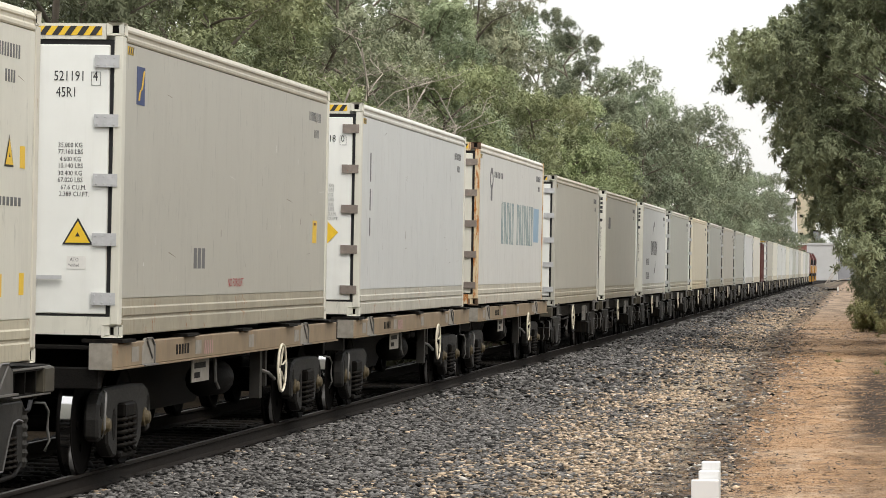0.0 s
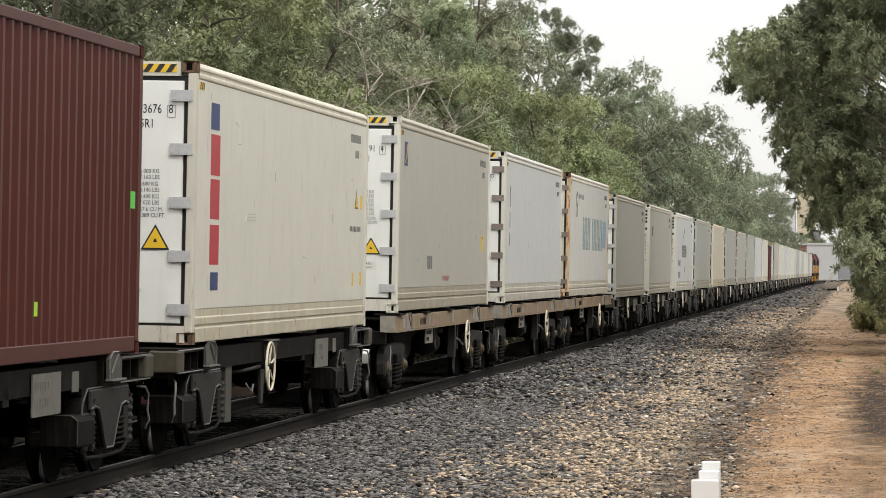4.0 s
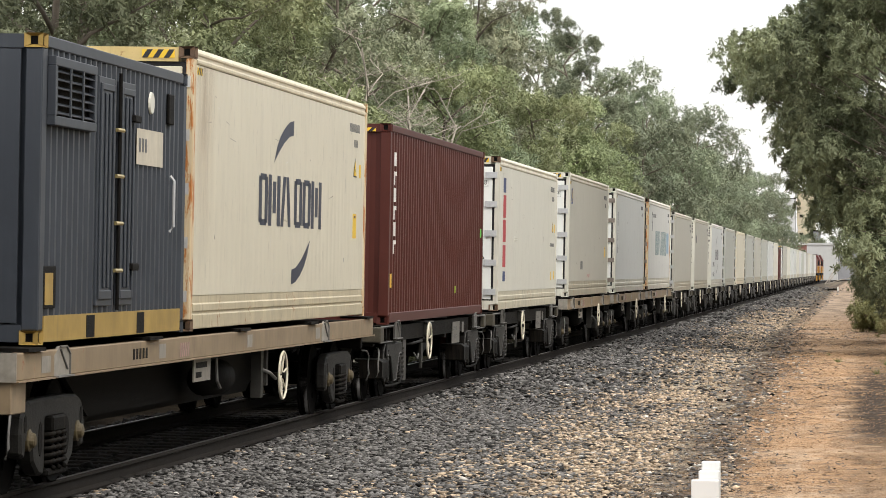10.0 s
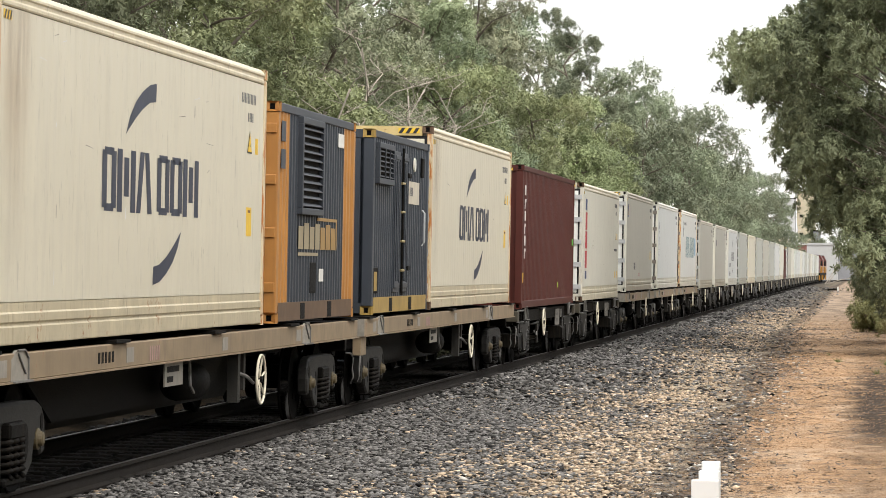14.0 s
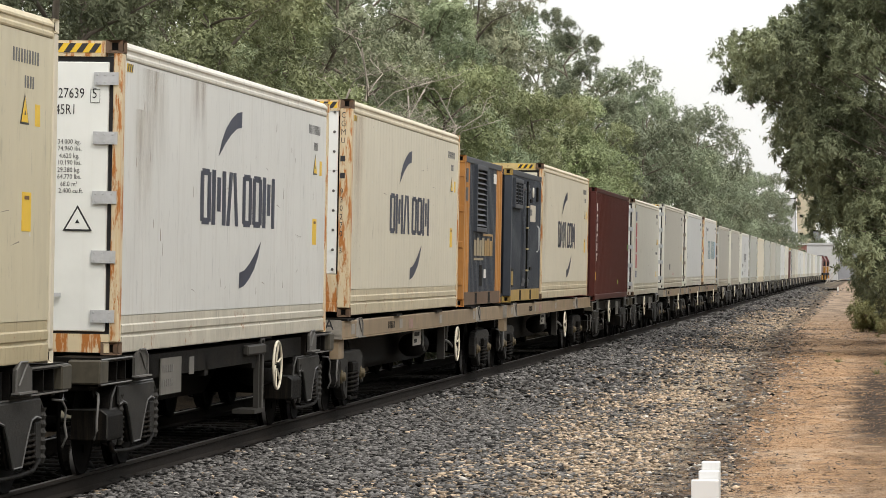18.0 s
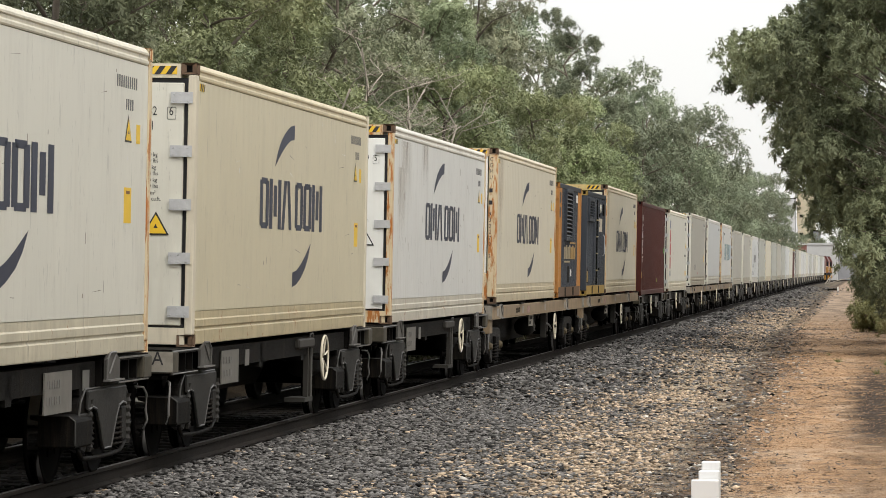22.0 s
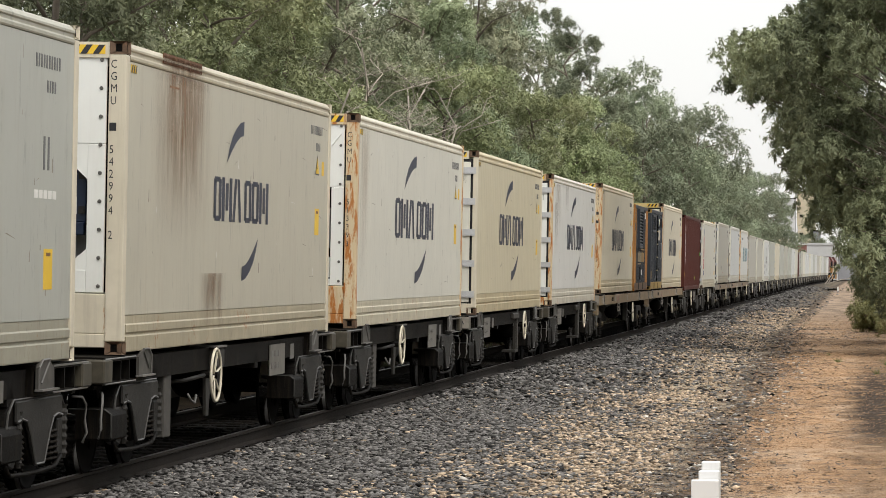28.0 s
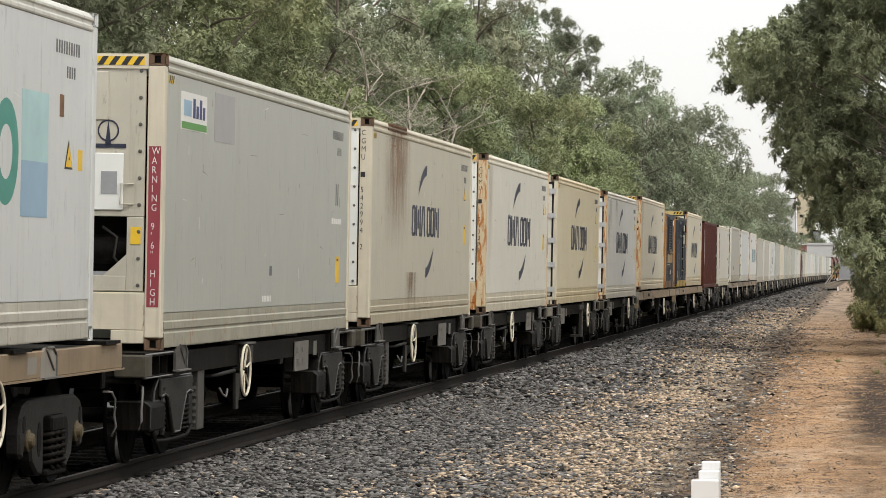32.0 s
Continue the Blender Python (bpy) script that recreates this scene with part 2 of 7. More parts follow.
def ground_material():
    m = bpy.data.materials.new("ground_soil")
    m.use_nodes = True
    n, l = m.node_tree.nodes, m.node_tree.links
    b = n["Principled BSDF"]
    b.inputs["Roughness"].default_value = 0.95
    b.inputs["Specular IOR Level"].default_value = 0.08
    tc = n.new("ShaderNodeTexCoord")
    sep = n.new("ShaderNodeSeparateXYZ")
    l.new(tc.outputs["Object"], sep.inputs[0])

    def tex(sc, det=6, vec=None, stretch=None):
        t = n.new("ShaderNodeTexNoise")
        t.inputs["Scale"].default_value, t.inputs["Detail"].default_value = sc, det
        t.inputs["Roughness"].default_value = 0.65
        if stretch:
            mp = n.new("ShaderNodeMapping")
            mp.inputs["Scale"].default_value = stretch
            l.new(tc.outputs["Object"], mp.inputs["Vector"])
            l.new(mp.outputs["Vector"], t.inputs["Vector"])
        else:
            l.new(tc.outputs["Object"], t.inputs["Vector"])
        return t.outputs["Fac"]

    def math_(op, a, c):
        x = n.new("ShaderNodeMath")
        x.operation = op
        for i, v in enumerate((a, c)):
            if isinstance(v, (int, float)):
                x.inputs[i].default_value = v
            else:
                l.new(v, x.inputs[i])
        return x.outputs[0]

    def rng(v, lo, hi, a=0.0, c=1.0):
        x = n.new("ShaderNodeMapRange")
        x.inputs["From Min"].default_value, x.inputs["From Max"].default_value = lo, hi
        x.inputs["To Min"].default_value, x.inputs["To Max"].default_value = a, c
        l.new(v, x.inputs["Value"])
        return x.outputs["Result"]

    def mix(f, a, c):
        x = n.new("ShaderNodeMix")
        x.data_type = "RGBA"
        for sock, v in ((x.inputs["Factor"], f), (x.inputs["A"], a), (x.inputs["B"], c)):
            if isinstance(v, tuple):
                sock.default_value = (*v, 1)
            else:
                l.new(v, sock)
        return x.outputs["Result"]

    # sandy track bed of the path, with paler dust, darker damp bands and leaf litter
    dirt = mix(rng(tex(1.3), 0.35, 0.65), (0.42, 0.24, 0.12), (0.60, 0.39, 0.23))
    dirt = mix(rng(tex(0.22, 5), 0.48, 0.66), dirt, (0.50, 0.38, 0.27))
    litter = rng(tex(0.9, 10), 0.55, 0.68)
    dirt = mix(math_("MULTIPLY", litter, 0.55), dirt, (0.17, 0.11, 0.065))
    dirt = mix(rng(tex(6, 6), 0.45, 0.6), dirt, (0.30, 0.175, 0.09))
    # wheel-worn streaks, scattered bark and damp patches
    dirt = mix(math_("MULTIPLY", rng(tex(2.2, 8, None, (0.8, 0.3, 1)), 0.53, 0.60), 0.75), dirt, (0.15, 0.095, 0.058))
    dirt = mix(math_("MULTIPLY", rng(tex(1.6, 7, None, (0.6, 0.25, 1)), 0.56, 0.66), 0.7), dirt, (0.60, 0.46, 0.33))
    grain = rng(tex(28, 4), 0.48, 0.56)
    dirt = mix(grain, dirt, mix(rng(tex(60, 2), 0.4, 0.6), (0.24, 0.135, 0.07), (0.62, 0.44, 0.28)))
    dirt = mix(rng(sep.outputs["Y"], 90, 190), dirt, mix(rng(tex(0.9, 8, None, (1, 0.2, 1)), 0.36, 0.64), (0.20, 0.155, 0.115), (0.43, 0.32, 0.23)))
    grey = mix(rng(tex(22, 5), 0.3, 0.7), (0.022, 0.021, 0.020), (0.075, 0.073, 0.07))
    # crushed stone between the larger pieces
    vo = n.new("ShaderNodeTexVoronoi")
    vo.inputs["Scale"].default_value = 34
    l.new(tc.outputs["Object"], vo.inputs["Vector"])
    sv = n.new("ShaderNodeSeparateColor")
    l.new(vo.outputs["Color"], sv.inputs[0])
    grey = mix(rng(sv.outputs[0], 0.1, 1.0), (0.012, 0.0115, 0.011), (0.17, 0.163, 0.156))
    grey = mix(rng(vo.outputs["Distance"], 0.30, 0.62), grey, (0.008, 0.0075, 0.007))
    x_at = math_("ADD", math_("ADD", sep.outputs["X"], rng(sep.outputs["Y"], 30, 120, 0.0, 1.1)), rng(sep.outputs["Y"], 170, 420, 0.0, 0.7))
    # far off the single stones run together into a grey-brown mottle
    mottle = mix(rng(tex(1.0, 8, None, (1, 0.25, 1)), 0.38, 0.62), (0.05, 0.046, 0.042), (0.17, 0.145, 0.115))
    grey = mix(rng(sep.outputs["Y"], 150, 230), grey, mottle)
    edge = math_("ADD", x_at, math_("MULTIPLY", math_("SUBTRACT", tex(0.6, 7), 0.5), 1.5))
    fringe = mix(rng(tex(1.1, 8), 0.42, 0.6), (0.21, 0.185, 0.15), (0.47, 0.375, 0.26))
    fringe = mix(rng(tex(25, 4), 0.35, 0.7), fringe, (0.52, 0.43, 0.315))
    fringe = mix(rng(sep.outputs["Y"], 110, 190), fringe, mix(rng(tex(1.2, 8, None, (1, 0.2, 1)), 0.38, 0.62), (0.075, 0.066, 0.056), (0.21, 0.17, 0.125)))
    c = mix(rng(edge, -4.2, -3.0), grey, fringe)
    c = mix(rng(tex(1.7, 8), 0.60, 0.70), c, (0.10, 0.075, 0.05))
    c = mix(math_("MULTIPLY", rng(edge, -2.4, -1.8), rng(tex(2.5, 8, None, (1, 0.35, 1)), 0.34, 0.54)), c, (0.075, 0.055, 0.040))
    c = mix(rng(math_("ADD", edge, math_("MULTIPLY", math_("SUBTRACT", tex(3.0, 8, None, (1, 0.3, 1)), 0.5), 1.9)), -1.78, -1.25), c, dirt)
    wood_floor = mix(rng(tex(0.8, 6), 0.4, 0.65), (0.10, 0.075, 0.045), (0.17, 0.12, 0.07))
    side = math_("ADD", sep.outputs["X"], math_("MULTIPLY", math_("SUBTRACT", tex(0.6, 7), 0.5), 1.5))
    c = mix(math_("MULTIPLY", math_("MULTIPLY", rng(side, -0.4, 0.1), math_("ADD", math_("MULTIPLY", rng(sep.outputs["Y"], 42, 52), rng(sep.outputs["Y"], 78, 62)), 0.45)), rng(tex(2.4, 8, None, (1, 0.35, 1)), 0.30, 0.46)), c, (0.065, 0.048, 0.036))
    c = mix(rng(side, 1.1, 1.7), c, wood_floor)
    # bank behind and bed under the train near black, shade put into the soil
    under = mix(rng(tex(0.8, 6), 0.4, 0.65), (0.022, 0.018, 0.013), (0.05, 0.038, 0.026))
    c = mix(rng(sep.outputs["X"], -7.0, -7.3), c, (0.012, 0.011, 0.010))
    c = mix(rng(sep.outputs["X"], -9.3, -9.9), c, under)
    l.new(c, b.inputs["Base Color"])
    bp = n.new("ShaderNodeBump")
    bp.inputs["Strength"].default_value, bp.inputs["Distance"].default_value = 0.9, 0.03
    l.new(math_("SUBTRACT", math_("ADD", tex(30, 4), tex(9, 4)), math_("MULTIPLY", vo.outputs["Distance"], 0.8)), bp.inputs["Height"])
    l.new(bp.outputs["Normal"], b.inputs["Normal"])
    return m


def build_ground():
    xs = [-900, -300, -120, -60, -40, -28, -20, -16, -14, -13, -12] + [-11 + 0.4 * i for i in range(41)] + [6, 7.5, 9, 12, 16, 24, 40, 80, 200, 500, 1200]
    ys = [-300, -60, -10, 5, 12] + [16 + 1.0 * i for i in range(74)] + [90 + 4 * i for i in range(40)] + [260 + 25 * i for i in range(30)] + [1100, 1500, 2200, 3500]
    vs = [(x, y, ground_z(x, y)) for y in ys for x in xs]
    w = len(xs)
    fs = [(j * w + i, j * w + i + 1, (j + 1) * w + i + 1, (j + 1) * w + i) for j in range(len(ys) - 1) for i in range(w - 1)]
    me = bpy.data.meshes.new("ground")
    me.from_pydata(vs, [], fs)
    for p in me.polygons:
        p.use_smooth = True
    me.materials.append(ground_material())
    return tagged(new("ground", me), "orange sandy path beside grey ballast and brown bush floor", "ground", kind="structure")


build_ground()

# ballast stones: broken grey rock, lighter and ochre ones among them
STONE = mat("ballast_rock", (0.155, 0.148, 0.141), 0.8, 0.4, 25, rnd=0.95, gloss=0.12, island=True, bump=0.5, bump_scale=60)
# oily rock between the rails, its colour also carries the train's shade
OILY_SHADED = mat("shaded_oily_rock", (0.013, 0.012, 0.011), 0.8, 0.35, 25, rnd=0.6, island=True, gloss=0.15)
OCHRE = mat("ochre_stone", (0.48, 0.375, 0.27), 0.9, 0.3, 20, gloss=0.15, rnd=0.65, island=True)


def broken_blocks(name, label, spots, sizes, material):
    """One mesh of crushed rock: each stone a skewed block with broken faces."""
    rng = np.random.default_rng(len(spots) + 1)
    n = len(spots)
    block = np.array([(a, b, c) for c in (-0.5, 0.5) for b in (-0.5, 0.5) for a in (-0.5, 0.5)])
    v = block[None] * (1 - 0.45 * rng.uniform(0, 1, (n, 8, 3))) + 0.10 * rng.normal(size=(n, 1, 3))
    v *= rng.uniform(0.35, 1.6, (n, 1, 3)) * sizes[:, None, None]
    a = rng.normal(size=(n, 4))
    a /= np.linalg.norm(a, axis=1)[:, None]
    w, x, y, z = a.T
    r = np.stack([1 - 2 * (y * y + z * z), 2 * (x * y - z * w), 2 * (x * z + y * w), 2 * (x * y + z * w), 1 - 2 * (x * x + z * z), 2 * (y * z - x * w),
                  2 * (x * z - y * w), 2 * (y * z + x * w), 1 - 2 * (x * x + y * y)], 1).reshape(n, 3, 3)
    v = np.einsum("nij,nkj->nki", r, v) * np.array((1.15, 1.15, 0.5)) + spots[:, None, :]
    faces = np.array([(0, 2, 3), (0, 3, 1), (4, 5, 7), (4, 7, 6), (0, 1, 5), (0, 5, 4), (2, 6, 7), (2, 7, 3), (0, 4, 6), (0, 6, 2), (1, 3, 7), (1, 7, 5)])
    f = faces[None] + (np.arange(n) * 8)[:, None, None]
    me = bpy.data.meshes.new(name)
    me.vertices.add(n * 8)
    me.vertices.foreach_set("co", v.ravel())
    me.loops.add(n * 36)
    me.loops.foreach_set("vertex_index", f.ravel().astype(np.int32))
    me.polygons.add(n * 12)
    me.polygons.foreach_set("loop_start", np.arange(0, n * 36, 3, dtype=np.int32))
    me.update(calc_edges=True)
    me.materials.append(material)
    return tagged(new(name, me), label, "gravel", kind="stuff")


def scatter_stones(name, label, spots, sizes, material):
    """One mesh of angular stones; each is a knocked-about block on the ground."""
    rng = np.random.default_rng(len(spots))
    n = len(spots)
    rock = np.array([(0.62 * math.cos(a), 0.62 * math.sin(a), z) for z, o in ((0.36, 0.0), (-0.36, math.pi / 3)) for a in (o, o + 2 * math.pi / 3, o + 4 * math.pi / 3)])
    faces = np.array([(0, 1, 2), (5, 4, 3), (0, 3, 1), (1, 4, 2), (2, 5, 0), (3, 4, 1), (4, 5, 2), (5, 3, 0)])
    v = rock[None] + rng.uniform(-0.2, 0.2, (n, 6, 3))
    v *= rng.uniform(0.4, 1.5, (n, 1, 3)) * sizes[:, None, None]
    a = rng.normal(size=(n, 4))
    a /= np.linalg.norm(a, axis=1)[:, None]
    w, x, y, z = a.T
    r = np.stack([1 - 2 * (y * y + z * z), 2 * (x * y - z * w), 2 * (x * z + y * w), 2 * (x * y + z * w), 1 - 2 * (x * x + z * z), 2 * (y * z - x * w),
                  2 * (x * z - y * w), 2 * (y * z + x * w), 1 - 2 * (x * x + y * y)], 1).reshape(n, 3, 3)
    v = np.einsum("nij,nkj->nki", r, v) * np.array((1.15, 1.15, 0.5)) + spots[:, None, :]
    f = faces[None] + (np.arange(n) * 6)[:, None, None]
    me = bpy.data.meshes.new(name)
    me.vertices.add(n * 6)
    me.vertices.foreach_set("co", v.ravel())
    me.loops.add(n * 24)
    me.loops.foreach_set("vertex_index", f.ravel().astype(np.int32))
    me.polygons.add(n * 8)
    me.polygons.foreach_set("loop_start", np.arange(0, n * 24, 3, dtype=np.int32))
    me.update(calc_edges=True)
    me.validate()
    me.materials.append(material)
    return tagged(new(name, me), label, "gravel", kind="stuff")


def stone_field(count, x0, x1, y0, y1, size, fade=None, seed=1):
    rng = np.random.default_rng(seed)
    p = np.empty((count, 3))
    p[:, 0], p[:, 1] = rng.uniform(x0, x1, count), rng.uniform(y0, y1, count)
    if fade:
        keep = rng.uniform(0, 1, count) < np.clip((fade[1] - p[:, 0] + 0.9 * np.array([noise.noise((a * 0.8, b * 0.3, 7)) for a, b in p[:, :2]])) / (fade[1] - fade[0]), 0, 1)
        p = p[keep]
    s = size * rng.uniform(0.6, 1.35, len(p))
    p[:, 2] = [ground_z(a, b) for a, b in p[:, :2]] + s * rng.uniform(0.0, 0.3, len(p))
    return p, s


def patchy(x, y):
    """Where tan gravel lies thick: near the path and in drifts over the ballast."""
    edge = -1.48 - 1.0 * min(1, max(0, (y - 30) / 90))
    return edge, 0.9 * noise.noise((x * 0.7, y * 0.12, 11)) + 0.5 * noise.noise((x * 2.2, y * 0.5, 5))


def sort_field(count, y0, y1, size, seed, tan):
    """Stones between the rails' foot and the path: grey ones thin out towards the path, tan ones towards the rails."""
    rng = np.random.default_rng(seed)
    pts, sizes = [], []
    for _ in range(count):
        x, y = rng.uniform(-7.1, -0.9), rng.uniform(y0, y1)
        edge, drift = patchy(x, y)
        if x > edge + 0.25 * drift + 0.1:
            if not tan or rng.uniform() > 0.02:
                continue
        t = min(1, max(0, (x - edge + 3.7 + 1.8 * drift) / 1.9))
        if (rng.uniform() < 0.04 + 0.78 * t) != tan:
            continue
        if t > 0.7 and rng.uniform() < 0.3:
            continue
        if edge - 0.7 - 0.2 * drift < x < edge and rng.uniform() < (0.93 if tan else 0.7):
            continue
        s = size * (0.42 + 1.25 * rng.uniform() ** 2.2)
        pts.append((x, y, ground_z(x, y) + s * rng.uniform(0.05, 0.45)))
        sizes.append(s)
    return np.array(pts), np.array(sizes)


broken_blocks("ballast", "grey crushed rock ballast along the rails", *sort_field(200000, 30, 54, 0.034, 1, False), STONE)
scatter_stones("ballast", "grey crushed rock ballast further along the line", *sort_field(95000, 54, 130, 0.052, 2, False), STONE)
scatter_stones("ballast", "grey ballast far along the line", *sort_field(14000, 130, 230, 0.09, 5, False), STONE)
scatter_stones("ballast", "grey ballast running out of sight", *sort_field(9000, 230, 420, 0.12, 15, False), STONE)
scatter_stones("ballast", "oily ballast between the rails, darkened for the shade under the train", *stone_field(15000, -10.6, -7.15, 26, 90, 0.07, None, 3), OILY_SHADED)
broken_blocks("loose_stones", "tan and cream stones drifting from the path's edge", *sort_field(125000, 30, 62, 0.034, 4, True), OCHRE)
scatter_stones("loose_stones", "tan and cream stones far along the path's edge", *sort_field(55000, 62, 200, 0.047, 6, True), OCHRE)


def leaf_litter():
    """Fallen leaves and twigs, flat on the ground."""
    rng = np.random.default_rng(9)
    n = 17000
    x, y = rng.uniform(-4.5, 1.6, n) * np.where(rng.uniform(0, 1, n) < 0.5, 0.45, 1.0) - 0.2, 24 + 110 * rng.uniform(0, 1, n) ** 1.6
    m = 8000
    yb = 30 + 100 * rng.uniform(0, 1, m) ** 1.5
    xb = -1.48 - 1.0 * np.clip((yb - 30) / 90, 0, 1) + rng.normal(-0.10, 0.46, m) + 0.35 * np.array([noise.noise((3.3, q * 0.22, 5)) for q in yb])
    keep = np.array([noise.noise((a * 0.9, b * 0.25, 2)) + rng.uniform(-0.5, 0.5) > (0.05 if a < -1.2 else 0.28) for a, b in zip(x, y)])
    x, y = np.concatenate([x[keep], xb]), np.concatenate([y[keep], yb])
    n = len(x)
    z = np.array([ground_z(a, b) for a, b in zip(x, y)]) + rng.uniform(0.008, 0.03, n)
    a, ln = rng.uniform(0, 6.28, n), rng.uniform(0.03, 0.08, n) * (1 + y / 90)
    d = np.stack([np.cos(a), np.sin(a), rng.uniform(-0.15, 0.15, n)], 1) * ln[:, None]
    s = np.stack([-np.sin(a), np.cos(a), rng.uniform(-0.15, 0.15, n)], 1) * (ln * 0.16)[:, None]
    c = np.stack([x, y, z], 1)
    v = np.stack([c - d, c + s, c + d, c - s], 1)
    me = bpy.data.meshes.new("leaf_litter")
    me.from_pydata([tuple(p) for p in v.reshape(-1, 3)], [], [(4 * i, 4 * i + 1, 4 * i + 2, 4 * i + 3) for i in range(n)])
    me.materials.append(mat("dry_leaf", (0.085, 0.058, 0.038), 0.8, 0.3, 5, rnd=0.8, island=True))
    return tagged(new("leaf_litter", me), "brown fallen gum leaves and twigs on the path", "leaf litter", kind="stuff")


leaf_litter()
GRIT = mat("path_grit", (0.40, 0.255, 0.145), 0.95, 0.3, 20, rnd=0.5, island=True)
WHITE_STONE = mat("white_quartz", (0.55, 0.52, 0.47), 0.8, 0.2, 20, rnd=0.4, island=True)


def path_grit(count, y0, y1, size, seed):
    rng = np.random.default_rng(seed)
    y = y0 + (y1 - y0) * rng.uniform(0, 1, count) ** 1.3
    x = rng.uniform(-2.9, 0.7, count)
    s = size * rng.uniform(0.5, 1.5, count)
    return np.stack([x, y, [ground_z(a, b) for a, b in zip(x, y)]], 1), s


scatter_stones("grit", "orange-brown grit on the sandy path", *path_grit(12000, 23.5, 60, 0.016, 8), GRIT)
scatter_stones("grit", "orange-brown grit further along the path", *path_grit(8000, 60, 150, 0.026, 9), GRIT)
scatter_stones("loose_stones", "pale quartz stones among the ballast", *stone_field(1300, -7.0, -1.3, 23.5, 90, 0.048, None, 12), WHITE_STONE)


def build_track():
    track = thing("track", "railway track with dark worn steel rails on sleepers", "track", kind="structure", m=on_track(0))
    rail_steel = mat("rail_steel", (0.020, 0.016, 0.013), 0.9, 0.3, 4, bump=0.2, gloss=0.15)
    prof = [(-0.07, -0.165), (0.07, -0.165), (0.07, -0.15), (0.012, -0.13), (0.012, -0.04), (0.036, -0.028), (0.036, -0.004), (0.03, 0), (-0.03, 0), (-0.036, -0.004), (-0.036, -0.028), (-0.012, -0.04), (-0.012, -0.13), (-0.07, -0.15)]
    BEND_Y = [0, 100, BEND_AT] + [BEND_AT + 30 * (i + 1) for i in range(14)]
    for sx in (-1, 1):
        x = sx * (GAUGE / 2 + 0.035)
        bent = [max(0.0, y - BEND_AT) ** 2 / (2 * BEND_R) for y in BEND_Y]
        n = len(prof)
        rail = Geo().add([(x + p + o, y, q) for y, o in zip(BEND_Y, bent) for p, q in prof], [(i * n + j, i * n + (j + 1) % n, (i + 1) * n + (j + 1) % n, (i + 1) * n + j) for i in range(len(BEND_Y) - 1) for j in range(n)])
        part("rail", rail, rail_steel, track, "dark rusty steel rail")
        part("rail_head", Geo().box(x - 0.028, x + 0.012, 0, BEND_AT, 0.0, 0.002), mat("rail_head_steel", (0.16, 0.155, 0.15), 0.4, 0.3, 4, metal=0.6), track, "rail head worn bright")
    sl = Geo().box(-1.3, 1.3, -0.12, 0.12, -0.32, -0.168).mesh("sleeper", mat("sleeper_timber", (0.022, 0.019, 0.016), 0.9, 0.4, 4, gloss=0.1, rnd=0.3, bump=0.5), 0.012)
    for i in range(110):
        part("sleeper", sl, None, track).location.y = 20 + i * 0.65
    return track


build_track()

